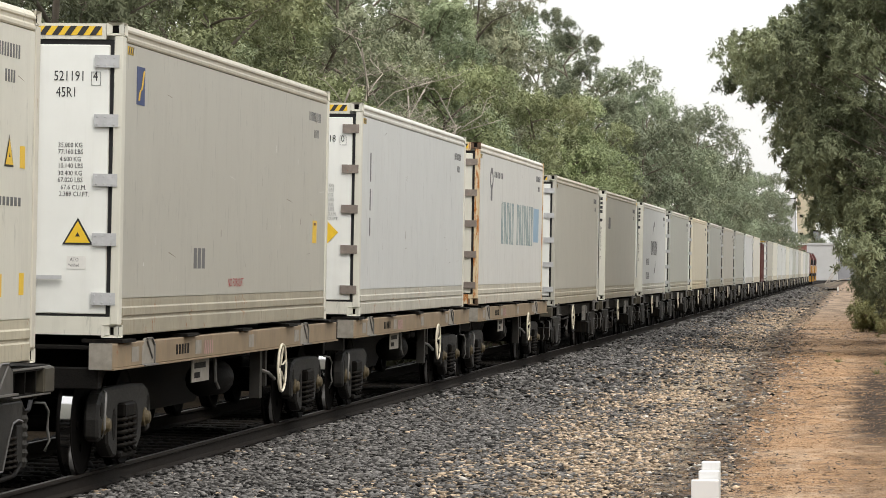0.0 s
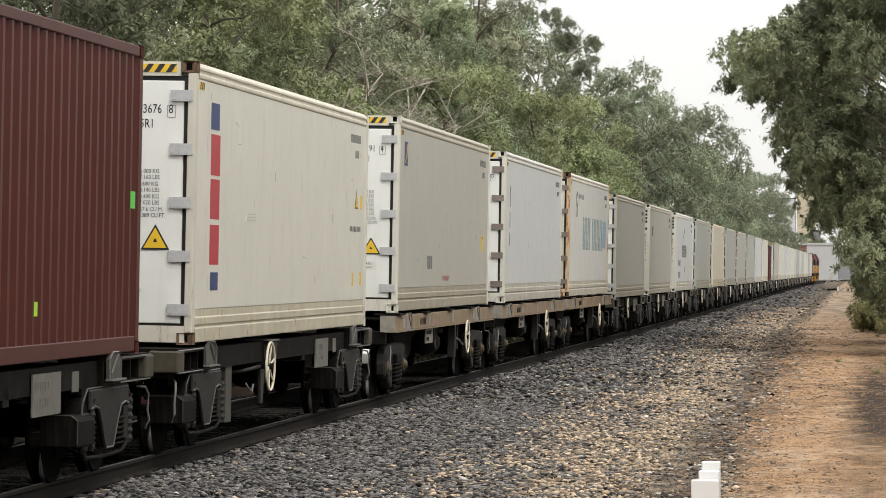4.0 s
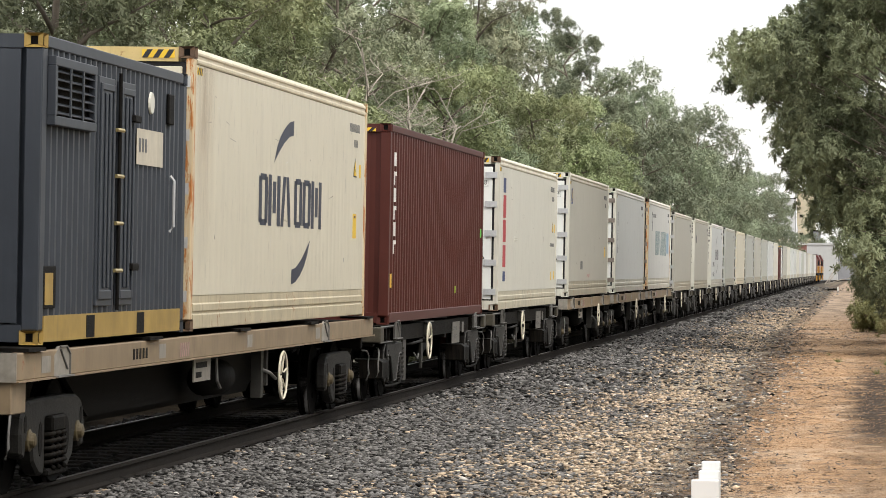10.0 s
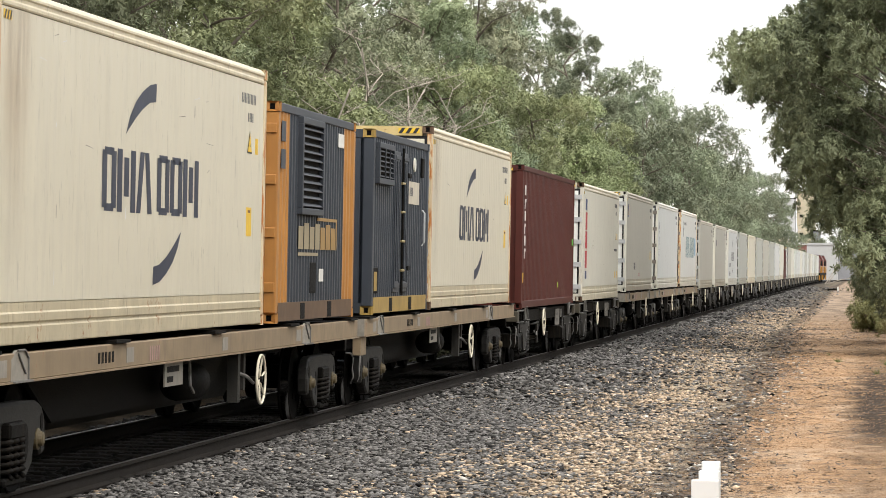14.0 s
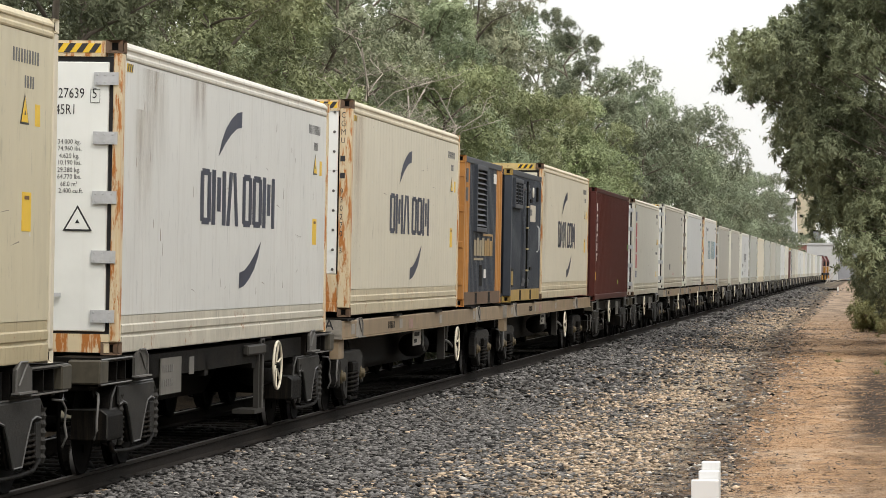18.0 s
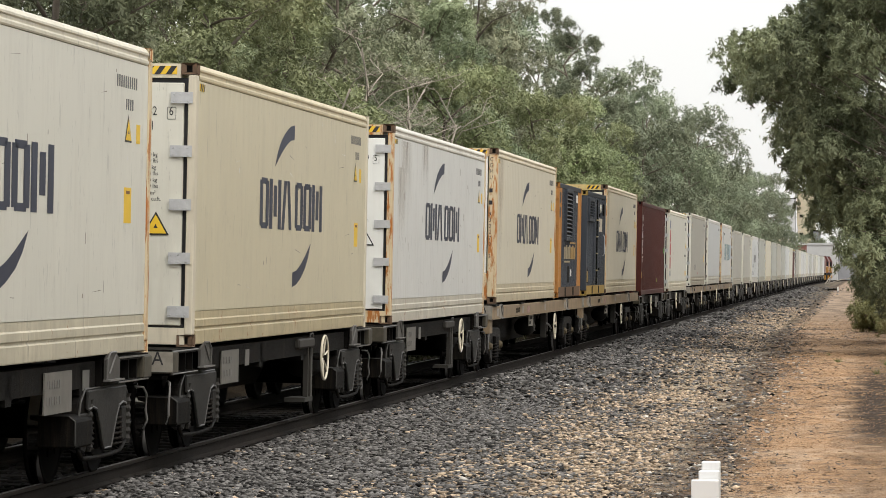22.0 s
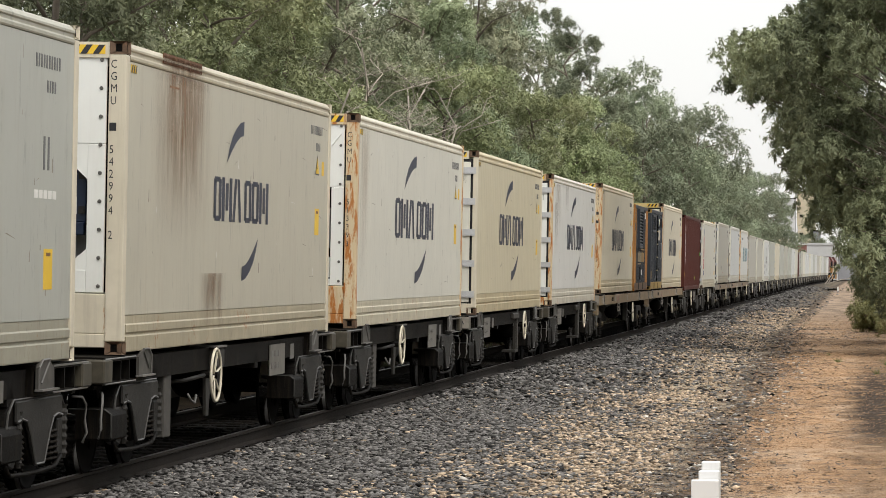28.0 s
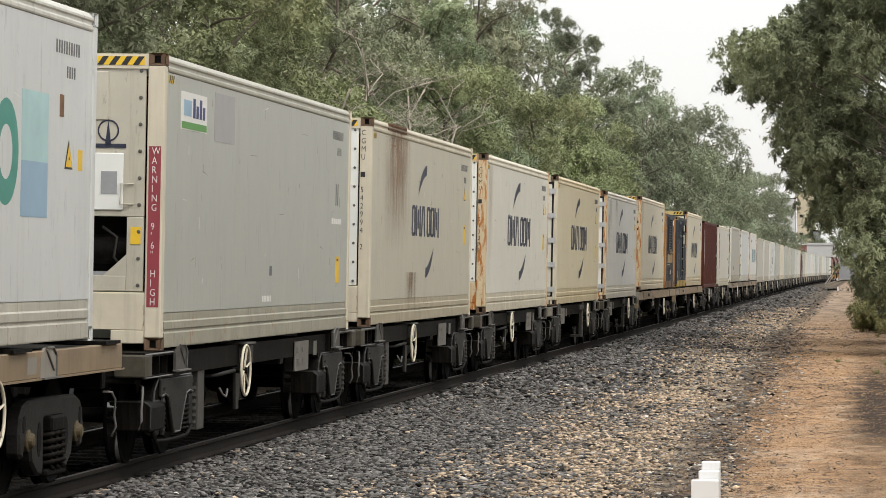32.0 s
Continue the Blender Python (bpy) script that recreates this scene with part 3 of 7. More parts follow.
# ---- trees: tapered limbs and crowns of many small hanging leaves ----
def leaf_material(name, a, b, rnd=0.13):
    if name in MATS:
        return MATS[name]
    m = MATS[name] = bpy.data.materials.new(name)
    m.use_nodes = True
    n, l = m.node_tree.nodes, m.node_tree.links
    p = n["Principled BSDF"]
    p.inputs["Roughness"].default_value = 0.55
    p.inputs["Specular IOR Level"].default_value = 0.25
    geo = n.new("ShaderNodeNewGeometry")
    info = n.new("ShaderNodeObjectInfo")
    tc = n.new("ShaderNodeTexCoord")
    t = n.new("ShaderNodeTexNoise")
    t.inputs["Scale"].default_value, t.inputs["Detail"].default_value = 0.45, 3
    l.new(tc.outputs["Object"], t.inputs["Vector"])
    mx = n.new("ShaderNodeMix")
    mx.data_type = "RGBA"
    mx.inputs["A"].default_value, mx.inputs["B"].default_value = (*a, 1), (*b, 1)
    mr = n.new("ShaderNodeMapRange")
    mr.inputs["From Min"].default_value, mr.inputs["From Max"].default_value = 0.35, 0.68
    l.new(t.outputs["Fac"], mr.inputs["Value"])
    l.new(mr.outputs["Result"], mx.inputs["Factor"])
    h = n.new("ShaderNodeHueSaturation")
    v = n.new("ShaderNodeMapRange")
    v.inputs["To Min"].default_value, v.inputs["To Max"].default_value = 1 - rnd, 1 + rnd
    l.new(geo.outputs["Random Per Island"], v.inputs["Value"])
    hu = n.new("ShaderNodeMapRange")
    hu.inputs["To Min"].default_value, hu.inputs["To Max"].default_value = 0.485, 0.515
    l.new(info.outputs["Random"], hu.inputs["Value"])
    l.new(hu.outputs["Result"], h.inputs["Hue"])
    # older leaves and flower buds, in soft brownish drifts
    t2 = n.new("ShaderNodeTexNoise")
    t2.inputs["Scale"].default_value, t2.inputs["Detail"].default_value = 0.30, 4
    l.new(tc.outputs["Object"], t2.inputs["Vector"])
    mr2 = n.new("ShaderNodeMapRange")
    mr2.inputs["From Min"].default_value, mr2.inputs["From Max"].default_value = 0.52, 0.72
    mr2.inputs["To Max"].default_value = 0.28
    l.new(t2.outputs["Fac"], mr2.inputs["Value"])
    mx2 = n.new("ShaderNodeMix")
    mx2.data_type = "RGBA"
    mx2.inputs["B"].default_value = (0.8 * a[0] + 0.5 * b[0], 0.55 * a[1] + 0.42 * b[1], 0.5 * a[2] + 0.4 * b[2], 1)
    l.new(mr2.outputs["Result"], mx2.inputs["Factor"])
    l.new(mx.outputs["Result"], mx2.inputs["A"])
    tone = n.new("ShaderNodeMapRange")
    tone.inputs["To Min"].default_value, tone.inputs["To Max"].default_value = 0.72, 1.22
    tw = n.new("ShaderNodeMath")
    tw.operation = "MULTIPLY"
    l.new(info.outputs["Random"], tone.inputs["Value"])
    l.new(tone.outputs["Result"], tw.inputs[0])
    l.new(v.outputs["Result"], tw.inputs[1])
    l.new(tw.outputs[0], h.inputs["Value"])
    l.new(mx2.outputs["Result"], h.inputs["Color"])
    l.new(h.outputs["Color"], p.inputs["Base Color"])
    tr = n.new("ShaderNodeBsdfTranslucent")
    l.new(h.outputs["Color"], tr.inputs["Color"])
    ms = n.new("ShaderNodeMixShader")
    ms.inputs[0].default_value = 0.12
    l.new(p.outputs[0], ms.inputs[1])
    l.new(tr.outputs[0], ms.inputs[2])
    l.new(ms.outputs[0], n["Material Output"].inputs["Surface"])
    return m


GUM = leaf_material("gum_leaf", (0.15, 0.18, 0.104), (0.345, 0.375, 0.225))
GREY_GUM = leaf_material("grey_gum_leaf", (0.20, 0.215, 0.14), (0.38, 0.39, 0.255))
OLIVE = leaf_material("olive_leaf", (0.18, 0.21, 0.105), (0.355, 0.39, 0.20))
# leaf of the distant gums, its colour greyed to stand in for haze
HAZE_GUM = leaf_material("hazed_gum_leaf", (0.16, 0.188, 0.12), (0.31, 0.345, 0.225))
BARK = mat("gum_bark", (0.20, 0.165, 0.13), 0.85, 0.4, 3, bump=0.6, bump_scale=14)
PALE_BARK = mat("pale_dead_wood", (0.46, 0.41, 0.34), 0.8, 0.3, 3, bump=0.4, bump_scale=14)


def leaf_mesh(name, strands, per, spread, size, material, seed, droop=0.9, outs=None):
    """Leaves hung along drooping sprays: each spray falls from its point, each leaf is a narrow blade."""
    rng = np.random.default_rng(seed)
    p = np.asarray(strands, float)
    m = len(p)
    fall = rng.normal(size=(m, 3)) * 0.55
    fall[:, 2] -= droop
    fall /= np.linalg.norm(fall, axis=1)[:, None]
    fall *= (spread * rng.uniform(1.4, 3.2, m))[:, None]
    n = m * per
    t = rng.uniform(0, 1, (m, per, 1))
    c = (p[:, None] + fall[:, None] * t).reshape(n, 3) + rng.normal(size=(n, 3)) * spread * 0.34
    d = rng.normal(size=(n, 3))
    d[:, 2] = d[:, 2] * 0.7 - droop * 0.8
    d /= np.linalg.norm(d, axis=1)[:, None]
    face = rng.normal(size=(n, 3))
    if outs is not None:
        face = face * 0.45 + np.repeat(np.asarray(outs, float), per, axis=0) + np.array((0, 0, 0.35))
    s = np.cross(d, face)
    s /= np.linalg.norm(s, axis=1)[:, None]
    ln = size * rng.uniform(0.6, 1.35, n)[:, None]
    wd = ln * rng.uniform(0.13, 0.24, n)[:, None]
    v = np.stack([c - s * wd, c + d * ln, c + s * wd], 1)
    me = bpy.data.meshes.new(name)
    me.vertices.add(n * 3)
    me.vertices.foreach_set("co", v.ravel())
    me.loops.add(n * 3)
    me.loops.foreach_set("vertex_index", np.arange(n * 3, dtype=np.int32))
    me.polygons.add(n)
    me.polygons.foreach_set("loop_start", np.arange(0, n * 3, 3, dtype=np.int32))
    me.update(calc_edges=True)
    me.materials.append(material)
    return me


def grow(rng, base, height, lean, limbs, reach, first=0.25, wiggle=0.35, twigs=3, thick=0.16, fine=0.035):
    """A trunk with forked limbs. Gives the wood and the limb tips with their heights."""
    wood, tips = Geo(), []
    top = Vector(base) + Vector((lean[0], lean[1], height * 0.86))
    trunk = []
    for i in range(8):
        t = i / 7
        trunk.append(Vector(base).lerp(top, t) + Vector((rng.normal(0, wiggle * t), rng.normal(0, wiggle * t), 0)))
    wood.tube(trunk, thick, 8, 0.035)
    for k in range(limbs):
        t = first + (1 - first) * (k + rng.uniform(0, 0.8)) / limbs
        t = min(t, 0.98)
        i = min(6, int(t * 7))
        p = trunk[i].lerp(trunk[i + 1], t * 7 - i)
        az = k * 2.4 + rng.uniform(-0.4, 0.4)
        r = reach * rng.uniform(0.6, 1.1) * (1.1 - 0.55 * t)
        end = p + Vector((math.cos(az) * r, math.sin(az) * r, r * rng.uniform(0.25, 0.85)))
        mid = p.lerp(end, 0.5) + Vector((rng.normal(0, 0.25), rng.normal(0, 0.25), rng.uniform(-0.2, 0.4)))
        r0 = thick * (1 - t) * 0.55 + fine
        wood.tube([p, p.lerp(mid, 0.5) + Vector((0, 0, 0.06)), mid, mid.lerp(end, 0.5), end], r0, 6, 0.014)
        tips.append(end)
        for _ in range(twigs):
            q = mid.lerp(end, rng.uniform(0, 0.9))
            e = q + Vector((rng.normal(0, 0.8), rng.normal(0, 0.8), rng.uniform(0.1, 1.0))) * (0.35 * reach / 2.5)
            wood.tube([q, q.lerp(e, 0.5) + Vector((rng.normal(0, 0.08), rng.normal(0, 0.08), 0.05)), e], 0.6 * fine + 0.003, 5, 0.005)
            tips.append(e)
    return wood, tips


def crown_points(rng, tips, lobes, radius, apart=1.1):
    """Spray points in billowing lobes round the limb tips, each with its outward direction; lobes keep apart, so gaps stay dark between them."""
    kept = []
    for tip in sorted(tips, key=lambda p: -p.z):
        if all((tip - k).length > apart * radius for k in kept):
            kept.append(tip)
    per = int(lobes * len(tips) / len(kept))
    pts, outs = [], []
    for tip in kept:
        rad = radius * rng.uniform(0.8, 1.35)
        for _ in range(per):
            d = Vector(rng.normal(size=3)).normalized()
            if d.z < 0 and rng.uniform() < 0.6:
                d.z = -d.z
            r = rad * rng.uniform(0.6, 1.0)
            pts.append(tip + Vector((d.x * r, d.y * r, d.z * r * 0.78)))
            outs.append(d)
    return pts, outs


def make_tree(name, label, seed, height, reach, limbs, leaf, leaf_size=0.15, lobes=26, per=48, radius=1.0, bark=None, lean=(0, 0), first=0.25, spread=0.2, twigs=2, thick=0.16):
    rng = np.random.default_rng(seed)
    tree = thing(name, label, "tree", "gum trees along the line")
    wood, tips = grow(rng, (0, 0, -0.3), height, lean, limbs, reach, first, twigs=twigs, thick=thick, fine=0.035 if thick > 0.12 else 0.02)
    part("trunk", wood, bark or BARK, tree, smooth=True)
    pts, outs = crown_points(rng, tips, lobes, radius)
    part("crown", leaf_mesh("crown", pts, per, spread, leaf_size, leaf, seed, 0.9, outs), leaf, tree)
    return tree


def at_tree(x, y, turn, size):
    return Matrix.Translation((x, y, ground_z(x, y) - 0.1)) @ pose(0, 0, 0, 0, 0, turn), size


def plant(proto, spots):
    for i, (x, y, turn, s) in enumerate(spots):
        m, s = at_tree(x, y, turn, s)
        ob = proto if i == 0 else copy_thing(proto, m)
        ob.matrix_basis = m
        ob.scale = (s, s, s)


gum_a = make_tree("gum_tree", "tall grey-green gum tree with a billowing crown", 3, 14, 3.9, 15, GREY_GUM, first=0.18)
gum_b = make_tree("gum_tree", "bushy green gum tree with drooping leaves", 8, 12, 3.4, 14, GUM, first=0.12)
gum_c = make_tree("gum_tree", "yellowish-green wattle tree with dense fine foliage", 12, 8.5, 2.7, 13, OLIVE, leaf_size=0.13, first=0.08, radius=0.85)
gum_d = make_tree("gum_tree", "thin tall gum tree with an open tufted crown", 21, 17, 3.0, 8, HAZE_GUM, lobes=15, first=0.62, radius=0.7, twigs=2)
gum_e = make_tree("gum_tree", "distant green gum tree with a rounded crown", 27, 14.5, 3.9, 15, HAZE_GUM, leaf_size=0.22, lobes=18, per=28, radius=1.1, spread=0.3, first=0.15)
gum_f = make_tree("gum_tree", "distant olive gum tree with a broad crown", 29, 11, 3.6, 14, HAZE_GUM, leaf_size=0.22, lobes=18, per=28, radius=1.1, spread=0.3, first=0.08)
plant(gum_a, [(-19.5, 84, 0, 1.0), (-17.5, 112, 70, 0.95), (-20, 131, 200, 1.05), (-17.5, 152, 140, 1.08), (-25, 118, 300, 1.1), (-26, 150, 20, 1.15), (-24, 90, 20, 1.1)])
plant(gum_b, [(-16.5, 68, 30, 0.95), (-20, 98, 120, 1.05), (-16.5, 126, 220, 1.0), (-22, 108, 300, 1.1), (-19.5, 167, 60, 0.88), (-21, 76, 20, 1.0), (-24, 138, 170, 1.15), (-22.5, 152, 40, 1.25)])
plant(gum_c, [(-15, 91, 10, 1.0), (-14.6, 119, 100, 1.0), (-14.2, 141, 190, 1.05), (-14.2, 160, 280, 1.15), (-14, 181, 50, 1.1), (-14.6, 76, 130, 0.95), (-18, 143, 210, 1.2)])
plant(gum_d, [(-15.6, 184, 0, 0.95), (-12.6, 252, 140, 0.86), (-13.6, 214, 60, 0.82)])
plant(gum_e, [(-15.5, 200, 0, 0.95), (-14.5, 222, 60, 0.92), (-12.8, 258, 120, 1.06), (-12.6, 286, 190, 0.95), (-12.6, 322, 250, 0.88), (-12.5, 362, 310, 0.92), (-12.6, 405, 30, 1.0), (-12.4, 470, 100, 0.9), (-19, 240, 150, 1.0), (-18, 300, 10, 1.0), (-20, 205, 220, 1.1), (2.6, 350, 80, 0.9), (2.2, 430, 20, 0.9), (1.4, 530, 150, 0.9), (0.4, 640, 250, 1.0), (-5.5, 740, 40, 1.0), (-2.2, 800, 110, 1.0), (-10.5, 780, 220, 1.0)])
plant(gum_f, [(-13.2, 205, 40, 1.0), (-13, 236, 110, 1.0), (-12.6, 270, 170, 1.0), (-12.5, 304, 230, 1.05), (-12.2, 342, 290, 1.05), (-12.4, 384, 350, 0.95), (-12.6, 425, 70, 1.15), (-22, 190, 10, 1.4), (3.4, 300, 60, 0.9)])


def far_woods():
    """The bush behind the first trees, one mass of foliage."""
    rng = np.random.default_rng(5)
    pts = []
    for _ in range(2600):
        x, y = -rng.uniform(30, 52), rng.uniform(70, 520)
        pts.append((x, y, ground_z(x, y) + 14.5 * rng.uniform(0, 1) ** 0.7))
    tagged(new("bushland", leaf_mesh("bushland", pts, 18, 1.2, 0.8, GUM, 6)), "dense grey-green bush far behind the train", "trees", kind="stuff")
    # out of view to the right: foliage added to block the low sky
    pts = []
    for _ in range(2200):
        x, y = rng.uniform(8, 17), rng.uniform(-25, 80)
        pts.append((x, y, ground_z(x, y) + 6.5 * rng.uniform(0, 1)))
    tagged(new("bushland", leaf_mesh("bushland", pts, 18, 1.1, 0.8, GUM, 7)), "unseen gum bush added beside the path to block low sky light", "trees", kind="stuff")


far_woods()


def dead_tree(seed, height, limbs, reach, label, first=0.3, lean=(0, 0), thick=0.06):
    rng = np.random.default_rng(seed)
    t = thing("dead_tree", label, "tree", "dead trees among the gums")
    wood, tips = grow(rng, (0, 0, -0.3), height, lean, limbs, reach, first, wiggle=0.2, twigs=7, thick=thick, fine=0.012)
    part("trunk", wood, PALE_BARK, t, smooth=True)
    return t


plant(dead_tree(51, 8.6, 16, 2.6, "bare pale dead tree with forked branches", 0.35), [(-14.4, 98, 0, 1.0), (-14.2, 108, 120, 0.92), (-13.9, 104, 200, 0.88), (-13.2, 86, 60, 0.85), (-13.8, 113, 310, 0.95)])


def leaning_limb():
    """A dead gum whose one long limb runs level over the train."""
    rng = np.random.default_rng(58)
    t = thing("dead_tree", "dead gum with one long level limb and bare twigs", "tree", "dead trees among the gums")
    wood = Geo().tube([(0, 0, -0.3), (0.1, 0, 3), (-0.1, 0.1, 5.6), (0.3, 0, 6.9)], 0.14, 8, 0.09)
    limb = [Vector((0.3, 0, 6.9)), Vector((1.6, 0.1, 7.35)), Vector((2.9, 0, 7.55)), Vector((4.2, 0.2, 7.6)), Vector((5.6, 0.1, 7.8)), Vector((6.9, 0, 7.75))]
    wood.tube(limb, 0.055, 7, 0.014)
    for k in range(16):
        i = 1 + k % 4
        p = limb[i].lerp(limb[i + 1], rng.uniform())
        e = p + Vector((rng.uniform(0.4, 1.6), rng.normal(0, 0.4), rng.uniform(-0.5, 0.7)))
        wood.tube([p, p.lerp(e, 0.5) + Vector((0, 0, rng.uniform(-0.05, 0.15))), e], 0.016, 5, 0.005)
    part("trunk", wood, BARK, t, smooth=True)
    return t


plant(leaning_limb(), [(-20.0, 76, 0, 1.0)])

DARKGUM = leaf_material("dark_gum_leaf", (0.058, 0.064, 0.037), (0.16, 0.165, 0.092))
# row of bushes added behind the train, blocks sky light below the wagons
under = make_tree("bush", "dense dark bush added behind the train to block low sky light", 61, 2.2, 1.4, 9, DARKGUM, leaf_size=0.26, lobes=14, per=12, radius=0.8, first=0.03, spread=0.22)
rng_u = random.Random(4)
plant(under, [(-12.0 - rng_u.uniform(0, 1.5), 24 + i * 3.6, rng_u.uniform(0, 360), rng_u.uniform(0.9, 1.4)) for i in range(50)])

SIDEGUM = leaf_material("overhanging_gum_leaf", (0.10, 0.118, 0.064), (0.32, 0.355, 0.20))


def overhanging_gum():
    """A big gum beside the path: limbs reach out over it, lower foliage stays back near the trunk."""
    rng = np.random.default_rng(31)
    tree = thing("gum_tree", "large dark gum tree leaning over the path", "tree", "gum trees along the line")
    reach = [(1.2, -0.1), (2.4, -0.45), (3.2, -1.75), (4.0, -2.15), (5.3, -2.6), (6.2, -3.2), (7.0, -3.8), (7.8, -4.25), (8.4, -4.2), (8.9, -3.3), (9.4, -2.2), (10.5, -1.6), (13.0, 0.6)]
    zs, xs = [a for a, _ in reach], [b for _, b in reach]
    trunk = [Vector((2.6, 0.2, -0.4)), Vector((2.45, 0.1, 2.0)), Vector((2.2, 0.0, 4.5)), Vector((1.7, 0.1, 7.0)), Vector((1.5, 0.2, 9.5)), Vector((1.3, 0.0, 11.8))]
    wood = Geo().tube(trunk, 0.19, 9, 0.04)
    tips = []
    for k in range(34):
        z = 4.6 + 4.6 * k / 33
        tips.append(Vector((float(np.interp(z, zs, xs)) + 1.0 + 1.1 * rng.uniform(), rng.normal(0, 1.6), z)))
    while len(tips) < 185:
        z = rng.uniform(1.3, 12.6)
        left = float(np.interp(z, zs, xs)) + 0.85
        x, y = left + (3.4 - left) * rng.uniform(0, 1) ** 1.15, rng.normal(0, 1.9)
        tips.append(Vector((x, y, z)))
    for k, tip in enumerate(tips):
        if k % 2:
            continue
        root = max(0.5, tip.z - 0.35 * abs(tip.x - 2.2) - 0.8)
        i = max(0, min(4, int((root + 0.4) / 2.45)))
        p = trunk[i].lerp(trunk[i + 1], min(1, max(0, (root - trunk[i].z) / (trunk[i + 1].z - trunk[i].z))))
        mid = p.lerp(tip, 0.55) + Vector((rng.normal(0, 0.2), rng.normal(0, 0.2), rng.uniform(0.0, 0.5)))
        wood.tube([p, p.lerp(mid, 0.5) + Vector((rng.normal(0, 0.1), 0, rng.normal(0, 0.1))), mid, mid.lerp(tip, 0.6) + Vector((0, 0, rng.normal(0, 0.12))), tip], 0.012 + 0.0055 * (tip - p).length, 6, 0.006)
    part("trunk", wood, BARK, tree, smooth=True)
    pts, outs = crown_points(rng, tips, 22, 0.75, 0.75)
    part("crown", leaf_mesh("crown", pts, 62, 0.15, 0.125, SIDEGUM, 31, 1.2, outs), SIDEGUM, tree)
    return tree


plant(overhanging_gum(), [(0.0, 93, 0, 1.0), (0.45, 106, 0, 1.05)])
right_b = make_tree("gum_tree", "low dark gum sapling at the path's side", 36, 6.5, 2.4, 15, DARKGUM, leaf_size=0.16, lobes=26, per=36, first=0.05, radius=0.9)
plant(right_b, [(3.2, 134, 0, 1.0), (3.2, 150, 90, 1.05), (4.2, 118, 190, 1.1), (3.9, 176, 250, 1.2), (4.2, 210, 30, 1.3), (4.6, 250, 300, 1.4), (3.4, 104, 60, 1.0), (5.2, 140, 20, 1.3), (5.2, 300, 200, 1.5), (5.6, 160, 120, 1.5), (6.4, 190, 220, 1.7), (5.8, 360, 10, 1.6), (3.3, 165, 70, 1.1)])
BUSHY = leaf_material("bush_leaf", (0.15, 0.15, 0.06), (0.27, 0.25, 0.11))
bush = make_tree("bush", "low olive-green bush at the path's edge", 44, 1.3, 1.0, 12, BUSHY, leaf_size=0.11, lobes=18, per=26, radius=0.45, first=0.05, spread=0.12)
plant(bush, [(0.72, 124, 0, 0.95), (1.6, 122, 90, 1.1), (0.85, 132, 190, 1.0), (2.0, 114, 250, 1.1), (1.5, 138, 30, 1.2), (1.3, 152, 300, 1.2), (2.6, 124, 100, 1.5), (1.2, 170, 0, 1.2)])


def grass_tuft(seed, n, h, w):
    rng = np.random.default_rng(seed)
    g = Geo()
    for _ in range(n):
        a, r = rng.uniform(0, 6.28), rng.uniform(0, w * 0.4)
        b = Vector((r * math.cos(a), r * math.sin(a), -0.02))
        tip = b + Vector((rng.normal(0, w), rng.normal(0, w), h * rng.uniform(0.5, 1.1)))
        side = Vector((math.sin(a), -math.cos(a), 0)) * 0.004
        mid = b.lerp(tip, 0.5) + Vector((0, 0, 0.12 * h))
        g.add([b - side, b + side, mid + side * 0.8, tip, mid - side * 0.8], [(0, 1, 2, 4), (4, 2, 3)])
    return g


tuft = thing("grass_tuft", "thin green grass tuft on the sandy path", "grass", "grass tufts")
part("blades", grass_tuft(3, 60, 0.16, 0.06), mat("grass_blade", (0.14, 0.17, 0.05), 0.7, 0.3, 4), tuft)
plant(tuft, [(-0.50, 24.3, 0, 1.0), (-0.15, 25.0, 50, 0.8), (-0.75, 24.6, 90, 0.5), (0.30, 74, 10, 1.6), (-0.6, 84, 30, 1.6), (-0.9, 90, 10, 1.3), (0.6, 81, 200, 2.2), (0.75, 83, 20, 2.6)])

# ---- containers ----
LEN40, LEN20, HC, HALF = 12.192, 6.058, 2.896, 1.219


def casting_mesh(material, key):
    """A corner casting with its two oval holes."""
    name = "corner_casting_" + key
    if name in MATS:
        return MATS[name]
    bm = bmesh.new()
    bmesh.ops.create_cube(bm, size=1.0, matrix=Matrix.Diagonal((0.162, 0.178, 0.118, 1)))
    for f in [f for f in bm.faces if abs(f.normal.x) > 0.5 or abs(f.normal.y) > 0.5]:
        nrm = f.normal.copy()
        bmesh.ops.inset_individual(bm, faces=[f], thickness=0.034)
        for v in f.verts:
            v.co -= nrm * 0.05
        # hole floors take the dark material: the shade inside, put into colour
        f.material_index = 1
    me = bpy.data.meshes.new("corner_casting")
    bm.to_mesh(me)
    bm.free()
    me.materials.append(material)
    me.materials.append(DARK)
    MATS[name] = me
    return me


BOLT = Geo().lathe([(-0.016, 0.0), (-0.016, 0.012), (-0.010, 0.019), (0, 0.019)], (0, 0, 0), "y", 8)


BOLT_MESH = BOLT.mesh("bolt", mat("dull_bolt_steel", (0.10, 0.095, 0.085), 0.5, 0.3, 10))


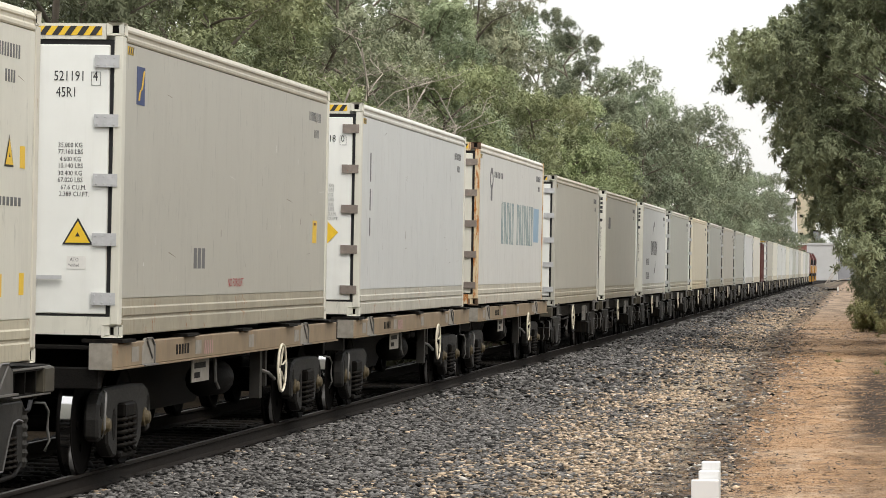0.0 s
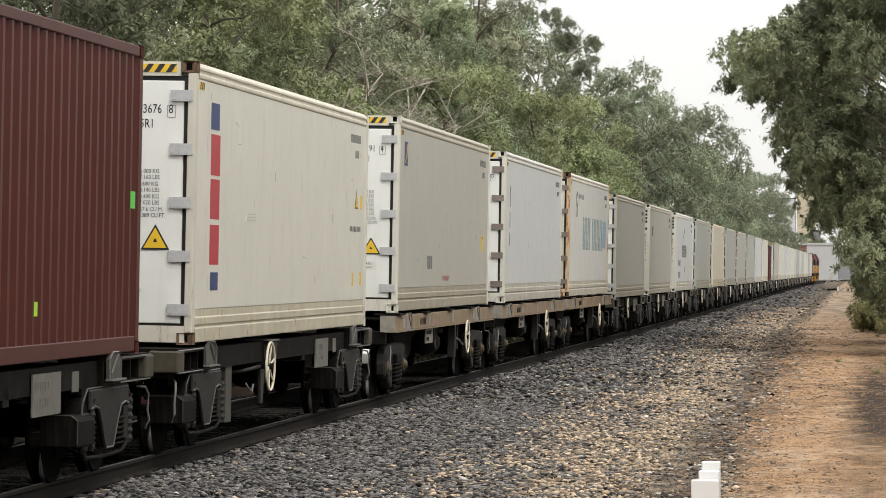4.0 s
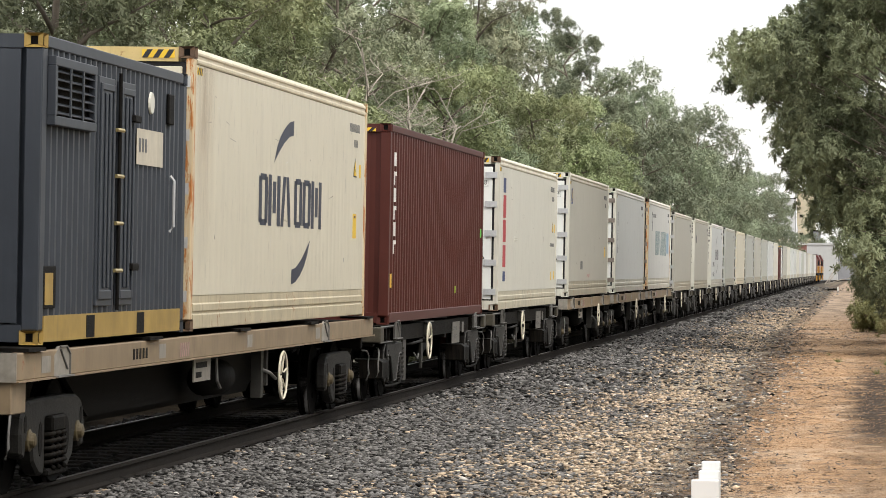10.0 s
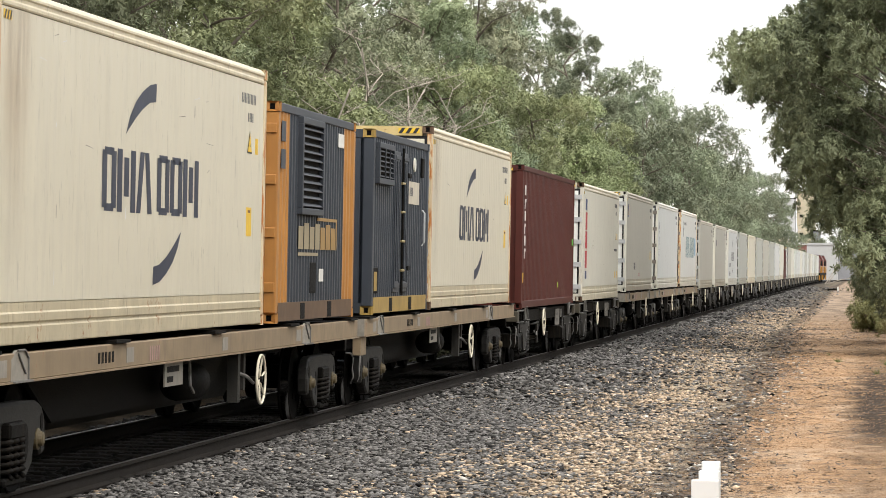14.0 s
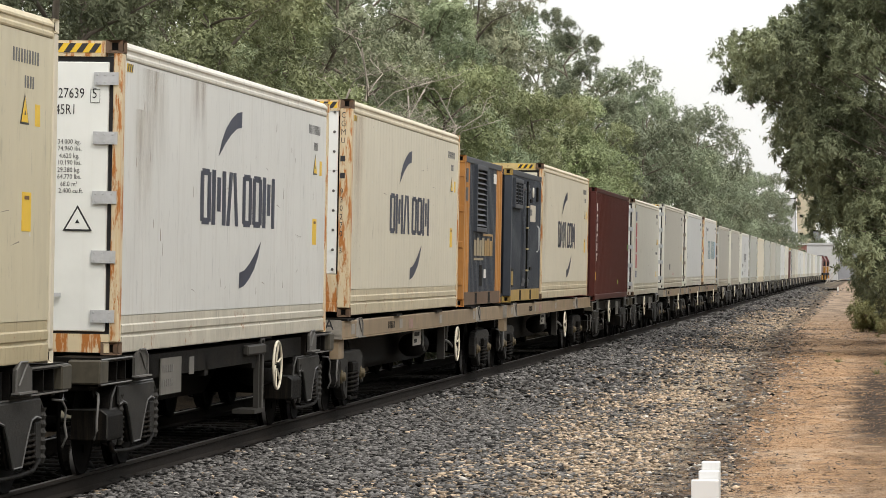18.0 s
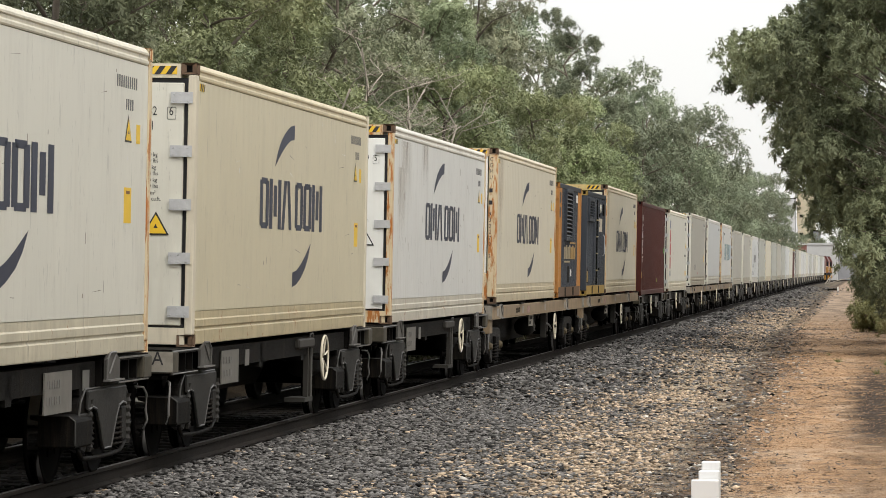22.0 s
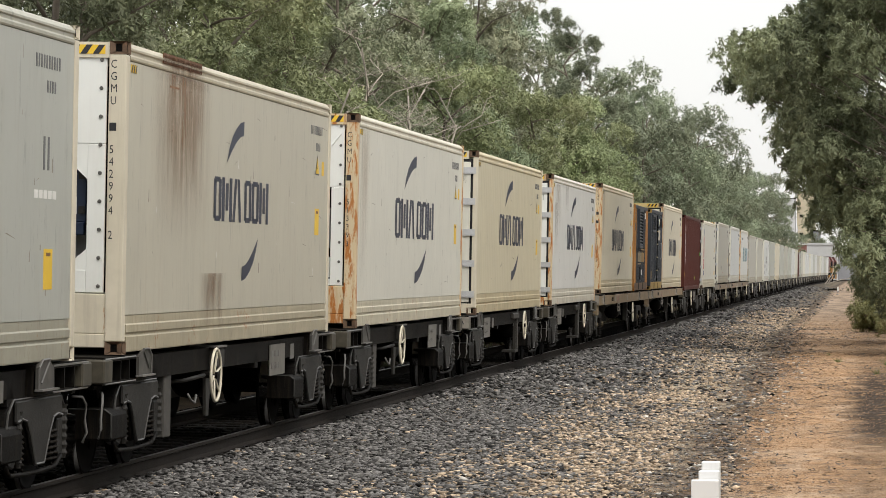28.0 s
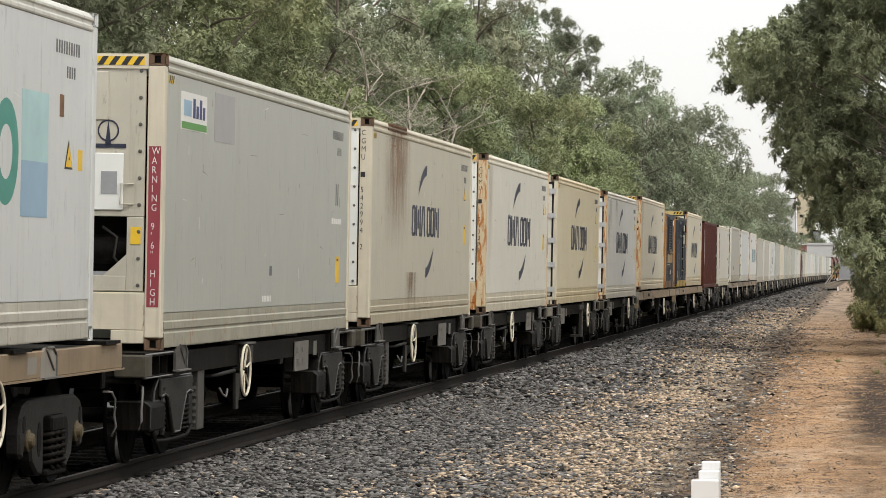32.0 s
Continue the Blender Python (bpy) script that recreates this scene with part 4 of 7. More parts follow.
def hazard_strip(parent, x0, x1, y, z0, z1, face="front"):
    g, k = Geo(), Geo()
    n = max(3, int((x1 - x0) / 0.11))
    if face == "front":
        g.box(x0, x1, y - 0.004, y, z0, z1)
        for i in range(n):
            a = x0 + (x1 - x0) * i / n
            w = (x1 - x0) / n * 0.5
            sk = min(w, x1 - a - w)
            k.add([(a, y - 0.007, z0), (a + w, y - 0.007, z0), (a + w + sk, y - 0.007, z1), (a + sk, y - 0.007, z1)], [(0, 1, 2, 3)])
    else:
        g.box(y, y + 0.004, x0, x1, z0, z1)
        for i in range(n):
            a = x0 + (x1 - x0) * i / n
            w = (x1 - x0) / n * 0.5
            sk = min(w, x1 - a - w)
            k.add([(y + 0.007, a, z0), (y + 0.007, a + w, z0), (y + 0.007, a + w + sk, z1), (y + 0.007, a + sk, z1)], [(0, 1, 2, 3)])
    p = part("hazard_strip", g, YELLOW, parent, "yellow and black hazard strip")
    part("stripe", k, BLACK, p)


def plate(parent, name, x, y0, y1, z0, z1, material, label=""):
    return part(name, Geo().box(x, x + 0.003, y0, y1, z0, z1), material, parent, label)


def triangle_sign(parent, c, size, face, name="warning_sign", fill=None):
    def tri(s, lift):
        pts = [(-s * 0.58, -s * 0.5), (s * 0.58, -s * 0.5), (0, s * 0.5)]
        if face == "front":
            return [(c[0] + p, c[1] - lift, c[2] + q) for p, q in pts]
        return [(c[0] + lift, c[1] + p, c[2] + q) for p, q in pts]
    s = part(name, Geo().add(tri(size, 0.003), [(0, 1, 2)]), BLACK, parent, "black-edged yellow warning triangle")
    part("sign_face", Geo().add([Vector(v) + Vector((0, 0, -size * 0.03)) for v in tri(size * 0.80, 0.006)], [(0, 1, 2)]), fill or YELLOW, s)
    part("sign_text", Geo().add([Vector((0, 0, -size * 0.12)) + Vector(v) for v in (tri(size * 0.16, 0.008))], [(0, 1, 2)]), BLACK, s)


def swoosh_logo(parent, y0, y1, zc, hh, material=None, x=HALF - 0.012):
    """Plain blocks for the carrier's name, with a curved blade above and one below."""
    material = material or NAVY
    w, yc = y1 - y0, (y0 + y1) / 2
    y = y0
    for f, kind in ((0.135, "c"), (0.185, "m"), (0.165, "a"), (0.035, ""), (0.135, "c"), (0.14, "g"), (0.185, "m")):
        d = f * w * 0.94
        t, st = d * 0.34, d * 0.27

        def bar(p0, p1, q0, q1, wide=None):
            """A leaning bar from height q0 to q1, its foot at p0, its head at p1."""
            wd = wide or t
            part("logo_block", Geo().add([(x + 0.003, y + p0, zc + q0 * hh), (x + 0.003, y + p0 + wd, zc + q0 * hh), (x + 0.003, y + p1 + wd, zc + q1 * hh), (x + 0.003, y + p1, zc + q1 * hh)], [(0, 1, 2, 3)]), material, parent)
        if kind in ("c", "g"):
            bar(0, 0, -0.9, 0.9)
            bar(d - t, d - t, -0.9, 0.9)
            part("logo_block", Geo().box(x, x + 0.003, y + t * 0.5, y + d - t * 0.5, zc + 0.76 * hh, zc + hh), material, parent)
            part("logo_block", Geo().box(x, x + 0.003, y + t * 0.5, y + d - t * 0.5, zc - hh, zc - 0.76 * hh), material, parent)
        elif kind == "m":
            bar(0, 0, -1, 1, st)
            bar(d - st, d - st, -1, 1, st)
            bar(d * 0.5 - st * 0.5, d * 0.5 - st * 0.5, -0.5, 0.75, st)
        elif kind == "a":
            bar(0, d * 0.22, -1, 1, st)
            bar(d - st, d * 0.78 - st, -1, 1, st)
        y += d + 0.009 * w
    for s in (1, -1):
        k = w / 4.58
        up = [(-1.33, 0.44), (-1.15, 0.62), (-0.92, 0.76), (-0.62, 0.87), (-0.3, 0.95), (0.02, 0.98), (0.0, 0.80), (-0.28, 0.78), (-0.62, 0.70), (-0.92, 0.60), (-1.15, 0.51)]
        v = hh / 0.295
        g = Geo().add([(x + 0.003, yc + s * p * k, zc + s * q * (0.5 + 0.5 * v)) for p, q in up], [tuple(range(len(up)))])
        part("logo_blade", g, material, parent)


def stack(parent, text, x, z, step=0.113, size=0.11, material=None, y=0.0):
    """Characters one under another on a corner post; a dash stands for a letter shown as a bar."""
    for ch in text:
        if ch == "-":
            part("letter_bar", Geo().box(x - 0.032, x + 0.032, y - 0.004, y - 0.001, z + 0.005, z + 0.08), material or BLACK, parent)
        elif ch != " ":
            write(ch, size, material or BLACK, parent, (x - 0.03, y - 0.003, z), FRONT)
        z -= step


def marks(parent, material, y0, y1, z0, z1, n, x=HALF - 0.012, fill=0.55, name="letter_bar"):
    """A row of bars on the side for writing that cannot be read."""
    st = (y1 - y0) / n
    for i in range(n):
        part(name, Geo().box(x, x + 0.003, y0 + i * st, y0 + (i + fill) * st, z0, z1), material, parent)


GREYPRINT = mat("grey_print", (0.13, 0.13, 0.13), 0.6, 0.2, 8)
UNIT_BLUE = mat("unit_blue", (0.012, 0.022, 0.05), 0.4, 0.2, 6)
STEEL_GREY = mat("unit_grey", (0.33, 0.34, 0.35), 0.5, 0.2, 6)


def reefer(y, base, paint, post=None, end="door", label="", group="refrigerated containers", rows=(), serial="", size_code="45R1", leaf=None, caution=(0.92, 1.25), hinge=None, header=None, hazard=0.71, rows_drop=1.16):
    """A forty-foot refrigerated container: frame, flat side panels, and a door end or a machinery end towards the eye."""
    post = post or paint
    leaf = leaf or WHITE
    hinge = hinge or ZINC
    c = thing("shipping_container", label, "container", group)
    L = LEN40
    part("body", Geo().box(-HALF + 0.03, HALF - 0.03, 0.55 if end != "door" else 0.12, L - 0.02, 0.10, HC - 0.02), paint, c)
    for s in (-1, 1):
        x0, x1 = sorted((s * (HALF - 0.034), s * (HALF - 0.012)))
        part("side_panel", Geo().box(x0, x1, 0.146, L - 0.146, 0.366, HC - 0.172), paint, c)
        prof = [(0.05, HC - 0.165), (0.008, HC - 0.165), (0.0, HC - 0.150), (0.0, HC - 0.125), (0.012, HC - 0.108), (0.012, HC - 0.082), (-0.002, HC - 0.070), (-0.002, HC - 0.050), (0.030, HC - 0.010), (0.045, HC), (0.09, HC)]
        part("top_rail", Geo().prism([(s * (HALF - p), q) for p, q in prof], 0.178, L - 0.178), TOPRAILS.get(paint.name, paint), c)
        prof = [(0.05, 0.02), (0.004, 0.02), (0.0, 0.03), (0.0, 0.16), (0.016, 0.175), (0.016, 0.19), (0.0, 0.205), (0.0, 0.27), (0.014, 0.285), (0.014, 0.36), (0.05, 0.36)]
        part("bottom_rail", Geo().prism([(s * (HALF - p), q) for p, q in prof], 0.178, L - 0.178), RAILS.get(paint.name, paint), c)
        wide = 0.085 if end == "door" else 0.165
        for yy, wd in ((0.0, wide), (L - 0.14, 0.1)):
            x0, x1 = sorted((s * HALF, s * (HALF - wd)))
            part("corner_post", Geo().box(x0, x1, yy, yy + 0.14, 0.118, HC - 0.118), post, c, bevel=0.01)
            for z in (0.059, HC - 0.059):
                cm = mat("rusted_casting", (0.16, 0.10, 0.06), 0.75, 0.4, 9, rust=0.4, rust_scale=8, bump=0.3) if post.name.endswith("_post") and yy < 1 else post
                k = part("corner_casting", casting_mesh(cm, cm.name), None, c)
                k.location = (s * (HALF - 0.079), yy + (0.088 if yy < 1 else 0.052), z + (0.004 if z > 1 else 0))
    part("roof", Geo().box(-HALF + 0.05, HALF - 0.05, 0.17, L - 0.17, HC - 0.03, HC - 0.006), paint, c)
    inner = HALF - 0.165
    part("end_header", Geo().box(-inner, inner, 0.012, 0.14, HC - 0.15, HC - 0.004), header or post, c)
    hazard_strip(c, inner - 0.04 - hazard, inner - 0.04, 0.012, HC - 0.115, HC - 0.03)
    if end == "door":
        inner = HALF - 0.085
        part("end_sill", Geo().box(-inner, inner, 0.012, 0.14, 0.02, 0.19), post, c)
        part("gasket", Geo().box(-inner, inner, 0.05, 0.11, 0.19, HC - 0.15), RUBBER, c, "black rubber door gasket")
        for s in (-1, 1):
            x0, x1 = sorted((s * 0.01, s * (inner - 0.045)))
            d = part("door", Geo().box(x0, x1, 0.018, 0.06, 0.215, HC - 0.20), leaf, c, "white door leaf", bevel=0.008)
            for k in range(5):
                z = HC - 0.353 - 0.547 * k
                x0, x1 = sorted((s * (HALF - 0.262), s * (HALF - 0.035)))
                g = Geo().box(x0, x1, -0.012, 0.016, z - 0.058, z + 0.058)
                for q in (-0.034, 0.034):
                    for xx in (0.08, 0.16, 0.23):
                        g.add([(v[0] * 0.5 + s * (HALF - xx), v[1] * 0.4 - 0.012, v[2] * 0.5 + z + q) for v in BOLT.v], BOLT.f)
                part("hinge", g, hinge, d, "grey steel hinge blade with bolt heads")
            for xr in (0.14, 0.42):
                part("lock_rod", Geo().tube([(s * xr, 0.0, 0.1), (s * xr, 0.0, HC - 0.12)], 0.016, 8), ZINC, d)
                part("rod_handle", Geo().box(*sorted((s * xr, s * (xr + 0.26))), -0.03, -0.012, 0.53, 0.565), ZINC, d)
        if serial:
            first, _, last = serial.partition(" ")
            write(first, 0.132, BLACK, c, (HALF - 0.655, 0.014, HC - 0.56), FRONT, width=0.76)
            if last:
                write(last, 0.132, BLACK, c, (HALF - 0.285, 0.014, HC - 0.56), FRONT, width=0.76)
                part("check_box", Geo().box(HALF - 0.300, HALF - 0.297, 0.012, 0.016, HC - 0.575, HC - 0.45).box(HALF - 0.213, HALF - 0.210, 0.012, 0.016, HC - 0.575, HC - 0.45).box(HALF - 0.297, HALF - 0.213, 0.012, 0.016, HC - 0.575, HC - 0.572).box(HALF - 0.297, HALF - 0.213, 0.012, 0.016, HC - 0.453, HC - 0.45), BLACK, c)
            write(size_code, 0.132, BLACK, c, (HALF - 0.63, 0.014, HC - 0.71), FRONT, width=0.72)
        z = HC - rows_drop
        for i, t in enumerate(rows):
            write(t, 0.062, BLACK, c, (HALF - 0.60, 0.014, z), FRONT, width=0.85)
            z -= 0.062 if i % 2 == 0 else 0.068
    else:
        part("end_sill", Geo().box(-inner, inner, 0.012, 0.14, 0.19, 0.56).box(0.72, inner, 0.012, 0.14, 0.06, 0.19).box(-inner, -0.72, 0.012, 0.14, 0.06, 0.19), post, c, bevel=0.008)
        zt, zb = {"unit": (1.95, 0.78), "panel": (1.90, 0.66), "hatch": (1.30, 0.72)}[end]
        f = part("machinery_panel", Geo().box(-1.03, 1.03, 0.03, 0.06, zt, HC - 0.15), leaf, c, "white bolted machinery panel", bevel=0.006)
        part("machinery_frame", Geo().box(0.86, 1.03, 0.03, 0.06, 0.57, zt - 0.002), leaf, c, bevel=0.006)
        part("machinery_frame", Geo().box(-1.03, -0.86, 0.03, 0.06, 0.57, zt - 0.002), leaf, c, bevel=0.006)
        part("machinery_frame", Geo().box(-0.858, 0.858, 0.03, 0.06, 0.57, zb), leaf, c, bevel=0.006)
        for i in range(9):
            for s in (1,):
                part("bolt", BOLT_MESH, None, f).location = (s * 0.98, 0.03, 0.63 + i * 0.262)
        part("recess", Geo().box(-0.98, 0.98, 0.45, 0.52, 0.57, HC - 0.2), DARK, c)
        if end == "unit":
            part("gusset", Geo().prism([(0.87, zt + 0.01), (0.87, zt - 0.34), (0.50, zt + 0.01)], 0.035, 0.055), leaf, f)
            part("gusset", Geo().prism([(0.87, zb - 0.01), (0.87, zb + 0.2), (0.62, zb - 0.01)], 0.035, 0.055), leaf, f)
            u = part("cooling_unit", Geo().box(-0.86, 0.83, 0.14, 0.4, 1.22, zt - 0.02), UNIT_BLUE, c, "dark blue cooling unit housing", bevel=0.01)
            part("control_box", Geo().box(0.3, 0.82, 0.10, 0.2, 1.10, 1.22), UNIT_BLUE, u, bevel=0.008)
            part("notice", Geo().box(0.44, 0.74, 0.134, 0.14, 1.30, 1.46), WPRINT, u, "white notice sheet")
            part("latch", Geo().box(0.76, 0.82, 0.12, 0.14, 1.30, 1.37).box(0.76, 0.82, 0.12, 0.14, 1.62, 1.69), CAST, u)
            part("backing", Geo().box(-0.86, 0.86, 0.36, 0.40, 0.6, 1.2), STEEL_GREY, u)
            part("socket", Geo().box(0.52, 0.66, 0.2, 0.3, 0.98, 1.10), CAST, u, bevel=0.01)
            part("cable", Geo().tube([(0.6, 0.2, 1.0), (0.64, 0.15, 0.92), (0.74, 0.15, 0.88), (0.85, 0.2, 0.90)], 0.012, 6), RUBBER, u, smooth=True)
        elif end == "panel":
            part("brace", Geo().tube([(0.45, 0.028, 1.95), (0.98, 0.028, 2.62)], 0.012, 6), leaf, f)
            u = part("control_panel", Geo().box(0.3, 0.84, 0.08, 0.3, 1.08, 1.62), STEEL_GREY, c, "grey control panel with display", bevel=0.012)
            part("display", Geo().box(0.5, 0.76, 0.072, 0.08, 1.42, 1.54), mat("display_glass", (0.05, 0.06, 0.06), 0.2, 0.05, 4), u)
            for i in range(3):
                for j in range(2):
                    part("button", Geo().box(0.52 + 0.08 * i, 0.57 + 0.08 * i, 0.072, 0.08, 1.26 + 0.08 * j, 1.30 + 0.08 * j), UNIT_BLUE, u)
            part("cover", Geo().box(0.2, 0.85, 0.05, 0.3, 0.68, 0.95), leaf, u, bevel=0.01)
            part("cable", Geo().tube([(0.5, 0.12, 1.7), (0.6, 0.1, 1.82), (0.7, 0.14, 1.76), (0.8, 0.12, 1.85)], 0.014, 6), RUBBER, u, smooth=True)
        else:
            part("access_cover", Geo().box(0.2, 0.66, 0.012, 0.03, 2.24, 2.72), leaf, f, bevel=0.01)
            h = part("hatch", Geo().box(0.2, 0.82, 0.008, 0.03, 1.36, 1.92), WHITE, f, "white hatch with a worn sticker", bevel=0.008)
            part("hatch_handle", Geo().tube([(0.92, 0.03, 1.42), (0.80, -0.02, 1.42), (0.80, -0.02, 1.62), (0.92, 0.03, 1.62)], 0.01, 6), leaf, h)
            part("worn_sticker", Geo().box(0.60, 0.76, 0.003, 0.008, 1.52, 1.74), STEEL_GREY, h)
            part("line_mark", Geo().ring((0.66, 0.026, 2.14), 0.10, 0.008, "y").box(0.50, 0.84, 0.022, 0.03, 1.97, 2.01).prism([(0.63, 2.0), (0.69, 2.0), (0.66, 2.24)], 0.022, 0.03), NAVY, f, "navy ring mark")
            part("gusset", Geo().prism([(0.87, zb - 0.01), (0.87, zb + 0.22), (0.62, zb - 0.01)], 0.035, 0.055), leaf, f)
            part("label", Geo().box(0.9, 1.0, 0.024, 0.03, 1.03, 1.2), YELLOW, f, "yellow label")
            part("compressor", Geo().lathe([(-0.22, 0), (-0.22, 0.13), (-0.16, 0.15), (0.16, 0.15), (0.22, 0.13), (0.22, 0)], (0.66, 0.28, 0.98), "x", 14), GRIME, f, smooth=True)
            part("pipe", Geo().tube([(0.6, 0.12, 1.2), (0.75, 0.1, 1.1), (0.72, 0.1, 0.9), (0.82, 0.1, 0.8)], 0.014, 6), CAST, f, smooth=True)
            part("tray", Geo().box(0.3, 0.85, 0.1, 0.4, 0.72, 0.76), STEEL_GREY, f)
    hazard_strip(c, 0.24, 0.50, HALF - 0.012, HC - 0.27, HC - 0.195, "side")
    # the small print at the far end of the side
    marks(c, GREYPRINT, L - 1.5, L - 0.6, 2.47, 2.58, 10, fill=0.5)
    marks(c, GREYPRINT, L - 1.1, L - 0.75, 2.27, 2.37, 4, fill=0.5)
    if caution:
        p = plate(c, "caution_label", HALF - 0.012, L - 1.12, L - 0.82, caution[0], caution[1], YELLOW, "yellow caution label")
        part("label_print", Geo().box(HALF - 0.008, HALF - 0.006, L - 1.05, L - 0.90, caution[1] - 0.06, caution[1] - 0.03), RUSTY, p)
    c["rest"] = base
    c.matrix_basis = on_track(y) @ pose(0, 0, base)
    return c




def corrugated(y, base, L, H, paint, frame_paint, label, category="container", pitch=0.278, depth=0.036, name="shipping_container", post_wide=0.16, span=None, top_paint=None):
    """A box container with pressed corrugated sides and end."""
    c = thing(name, label, category, "dry containers")
    part("body", Geo().box(-HALF + 0.09, HALF - 0.09, 0.09, L - 0.09, 0.10, H - 0.02), paint, c)

    def wave(a0, a1):
        pts, n = [], int((a1 - a0) / pitch)
        st = (a1 - a0) / n
        for i in range(n):
            a = a0 + i * st
            pts += [(a, 0), (a + st * 0.26, 0), (a + st * 0.50, -depth), (a + st * 0.76, -depth)]
        return pts + [(a1, 0)]
    for s in (-1, 1):
        w = wave(*(span or (0.16, L - 0.16)))
        vs = [(s * (HALF - 0.012 + d), a, z) for a, d in w for z in (0.16, H - 0.10)]
        part("side_panel", Geo().add(vs, [(2 * i, 2 * i + 2, 2 * i + 3, 2 * i + 1) for i in range(len(w) - 1)]), paint, c, "corrugated side panel")
        for z0, z1, nm in ((0.02, 0.165, "bottom_rail"), (H - 0.105, H - 0.005, "top_rail")):
            x0, x1 = sorted((s * HALF, s * (HALF - 0.07)))
            part(nm, Geo().box(x0, x1, 0.178, L - 0.178, z0, z1), (top_paint or frame_paint) if z0 > 1 else frame_paint, c, bevel=0.008)
        for yy in (0.0, L - post_wide):
            x0, x1 = sorted((s * HALF, s * (HALF - 0.15)))
            part("corner_post", Geo().box(x0, x1, yy, yy + post_wide, 0.118, H - 0.118), frame_paint, c, bevel=0.012)
        for yy in (0.0, L - 0.16):
            for z in (0.059, H - 0.059):
                k = part("corner_casting", casting_mesh(frame_paint, frame_paint.name), None, c)
                k.location = (s * (HALF - 0.079), yy + 0.08, z + (0.004 if z > 1 else 0))
    inner = HALF - 0.15
    w = wave(-inner, inner)
    vs = [(a, 0.03 - d, z) for a, d in w for z in (0.16, H - 0.10)]
    part("end_panel", Geo().add(vs, [(2 * i, 2 * i + 2, 2 * i + 3, 2 * i + 1) for i in range(len(w) - 1)]), paint, c, "corrugated end panel")
    part("end_header", Geo().box(-inner, inner, 0.01, 0.1, H - 0.12, H - 0.004), frame_paint, c)
    part("end_sill", Geo().box(-inner, inner, 0.01, 0.1, 0.02, 0.165), frame_paint, c)
    part("roof", Geo().box(-HALF + 0.05, HALF - 0.05, 0.17, L - 0.17, H - 0.03, H - 0.008), paint, c)
    c["rest"] = base
    c.matrix_basis = on_track(y) @ pose(0, 0, base)
    return c


TRAIN = []          # every thing that rides: (object, y at the start, height)


def aboard(ob, y, z):
    TRAIN.append((ob, y, z))
    return ob


RAILS, TOPRAILS = {}, {}


def rp(name, col, **k):
    RAILS[name] = mat(name + "_rail", (0.80 * col[0], 0.75 * col[1], 0.65 * col[2]), 0.55, 0.24, 3, streak=0.6, streak_col=(0.22, 0.16, 0.10), scuff=1.0, rust=0.36, rust_scale=4.5, rust_col=(0.17, 0.075, 0.025))
    TOPRAILS[name] = mat(name + "_top_rail", (0.99 * col[0], 0.95 * col[1], 0.87 * col[2]), 0.5, 0.14, 3, streak=0.4, streak_col=(0.30, 0.22, 0.14), scuff=0.8, rust=0.30, rust_scale=4.5, rust_col=(0.20, 0.09, 0.03))
    return mat(name, col, 0.45, k.pop("var", 0.10), k.pop("scale", 1.0), scuff=k.pop("scuff", 0.6), streak=k.pop("streak", 0.22), streak_col=k.pop("streak_col", (0.30, 0.25, 0.18)), **k)


BEIGE = rp("beige_reefer", (0.46, 0.445, 0.385))
PALE = rp("pale_grey_reefer", (0.62, 0.635, 0.62))
CREAMY = rp("cream_reefer", (0.66, 0.61, 0.48), ribs=0.22, rib_pitch=0.3)
YELLOWED = rp("yellowed_reefer", (0.60, 0.54, 0.38), ribs=0.15, rib_pitch=0.3)
TALW = rp("offwhite_reefer", (0.67, 0.655, 0.57))
OLDW = rp("stained_white_reefer", (0.68, 0.68, 0.645), streak=0.4)
TAUPE = rp("stained_taupe_reefer", (0.51, 0.48, 0.385), streak=0.3, streak_col=(0.26, 0.18, 0.11))
GREYW = rp("grey_reefer", (0.43, 0.438, 0.392), streak=0.35)
POSTR = mat("rust_streaked_post", (0.66, 0.55, 0.36), 0.6, 0.15, 3, streak=1.0, streak_col=(0.45, 0.19, 0.04), rust=0.74, rust_scale=8.0, rust_col=(0.26, 0.095, 0.018), tall=True)
BROWN = mat("oxide_red_paint", (0.078, 0.018, 0.0125), 0.5, 0.2, 2.5, gloss=0.3, streak=0.2, streak_col=(0.11, 0.04, 0.03))
SLATE = mat("slate_blue_paint", (0.036, 0.043, 0.055), 0.5, 0.2, 3, streak=0.2, streak_col=(0.12, 0.12, 0.12))
ORANGE = mat("orange_paint", (0.42, 0.19, 0.045), 0.5, 0.2, 3, streak=0.35, rust=0.2)

POSTL = mat("lightly_rusted_post", (0.66, 0.60, 0.47), 0.6, 0.15, 3, streak=0.35, rust=0.34, rust_scale=5, rust_col=(0.22, 0.10, 0.03), tall=True)
TALP = mat("offwhite_post", (0.64, 0.61, 0.52), 0.6, 0.15, 3, streak=0.3, rust=0.38, rust_scale=6, rust_col=(0.20, 0.10, 0.04), tall=True)
MUSTARDW = mat("yellowed_header", (0.62, 0.47, 0.20), 0.6, 0.2, 3, streak=0.3, rust=0.3, rust_scale=4)
RUSTZ = mat("rusty_hinge", (0.24, 0.20, 0.17), 0.6, 0.3, 10, rust=0.3, rust_scale=8)
BRASS = mat("brass_catch", (0.45, 0.36, 0.16), 0.4, 0.2, 8, metal=0.6)

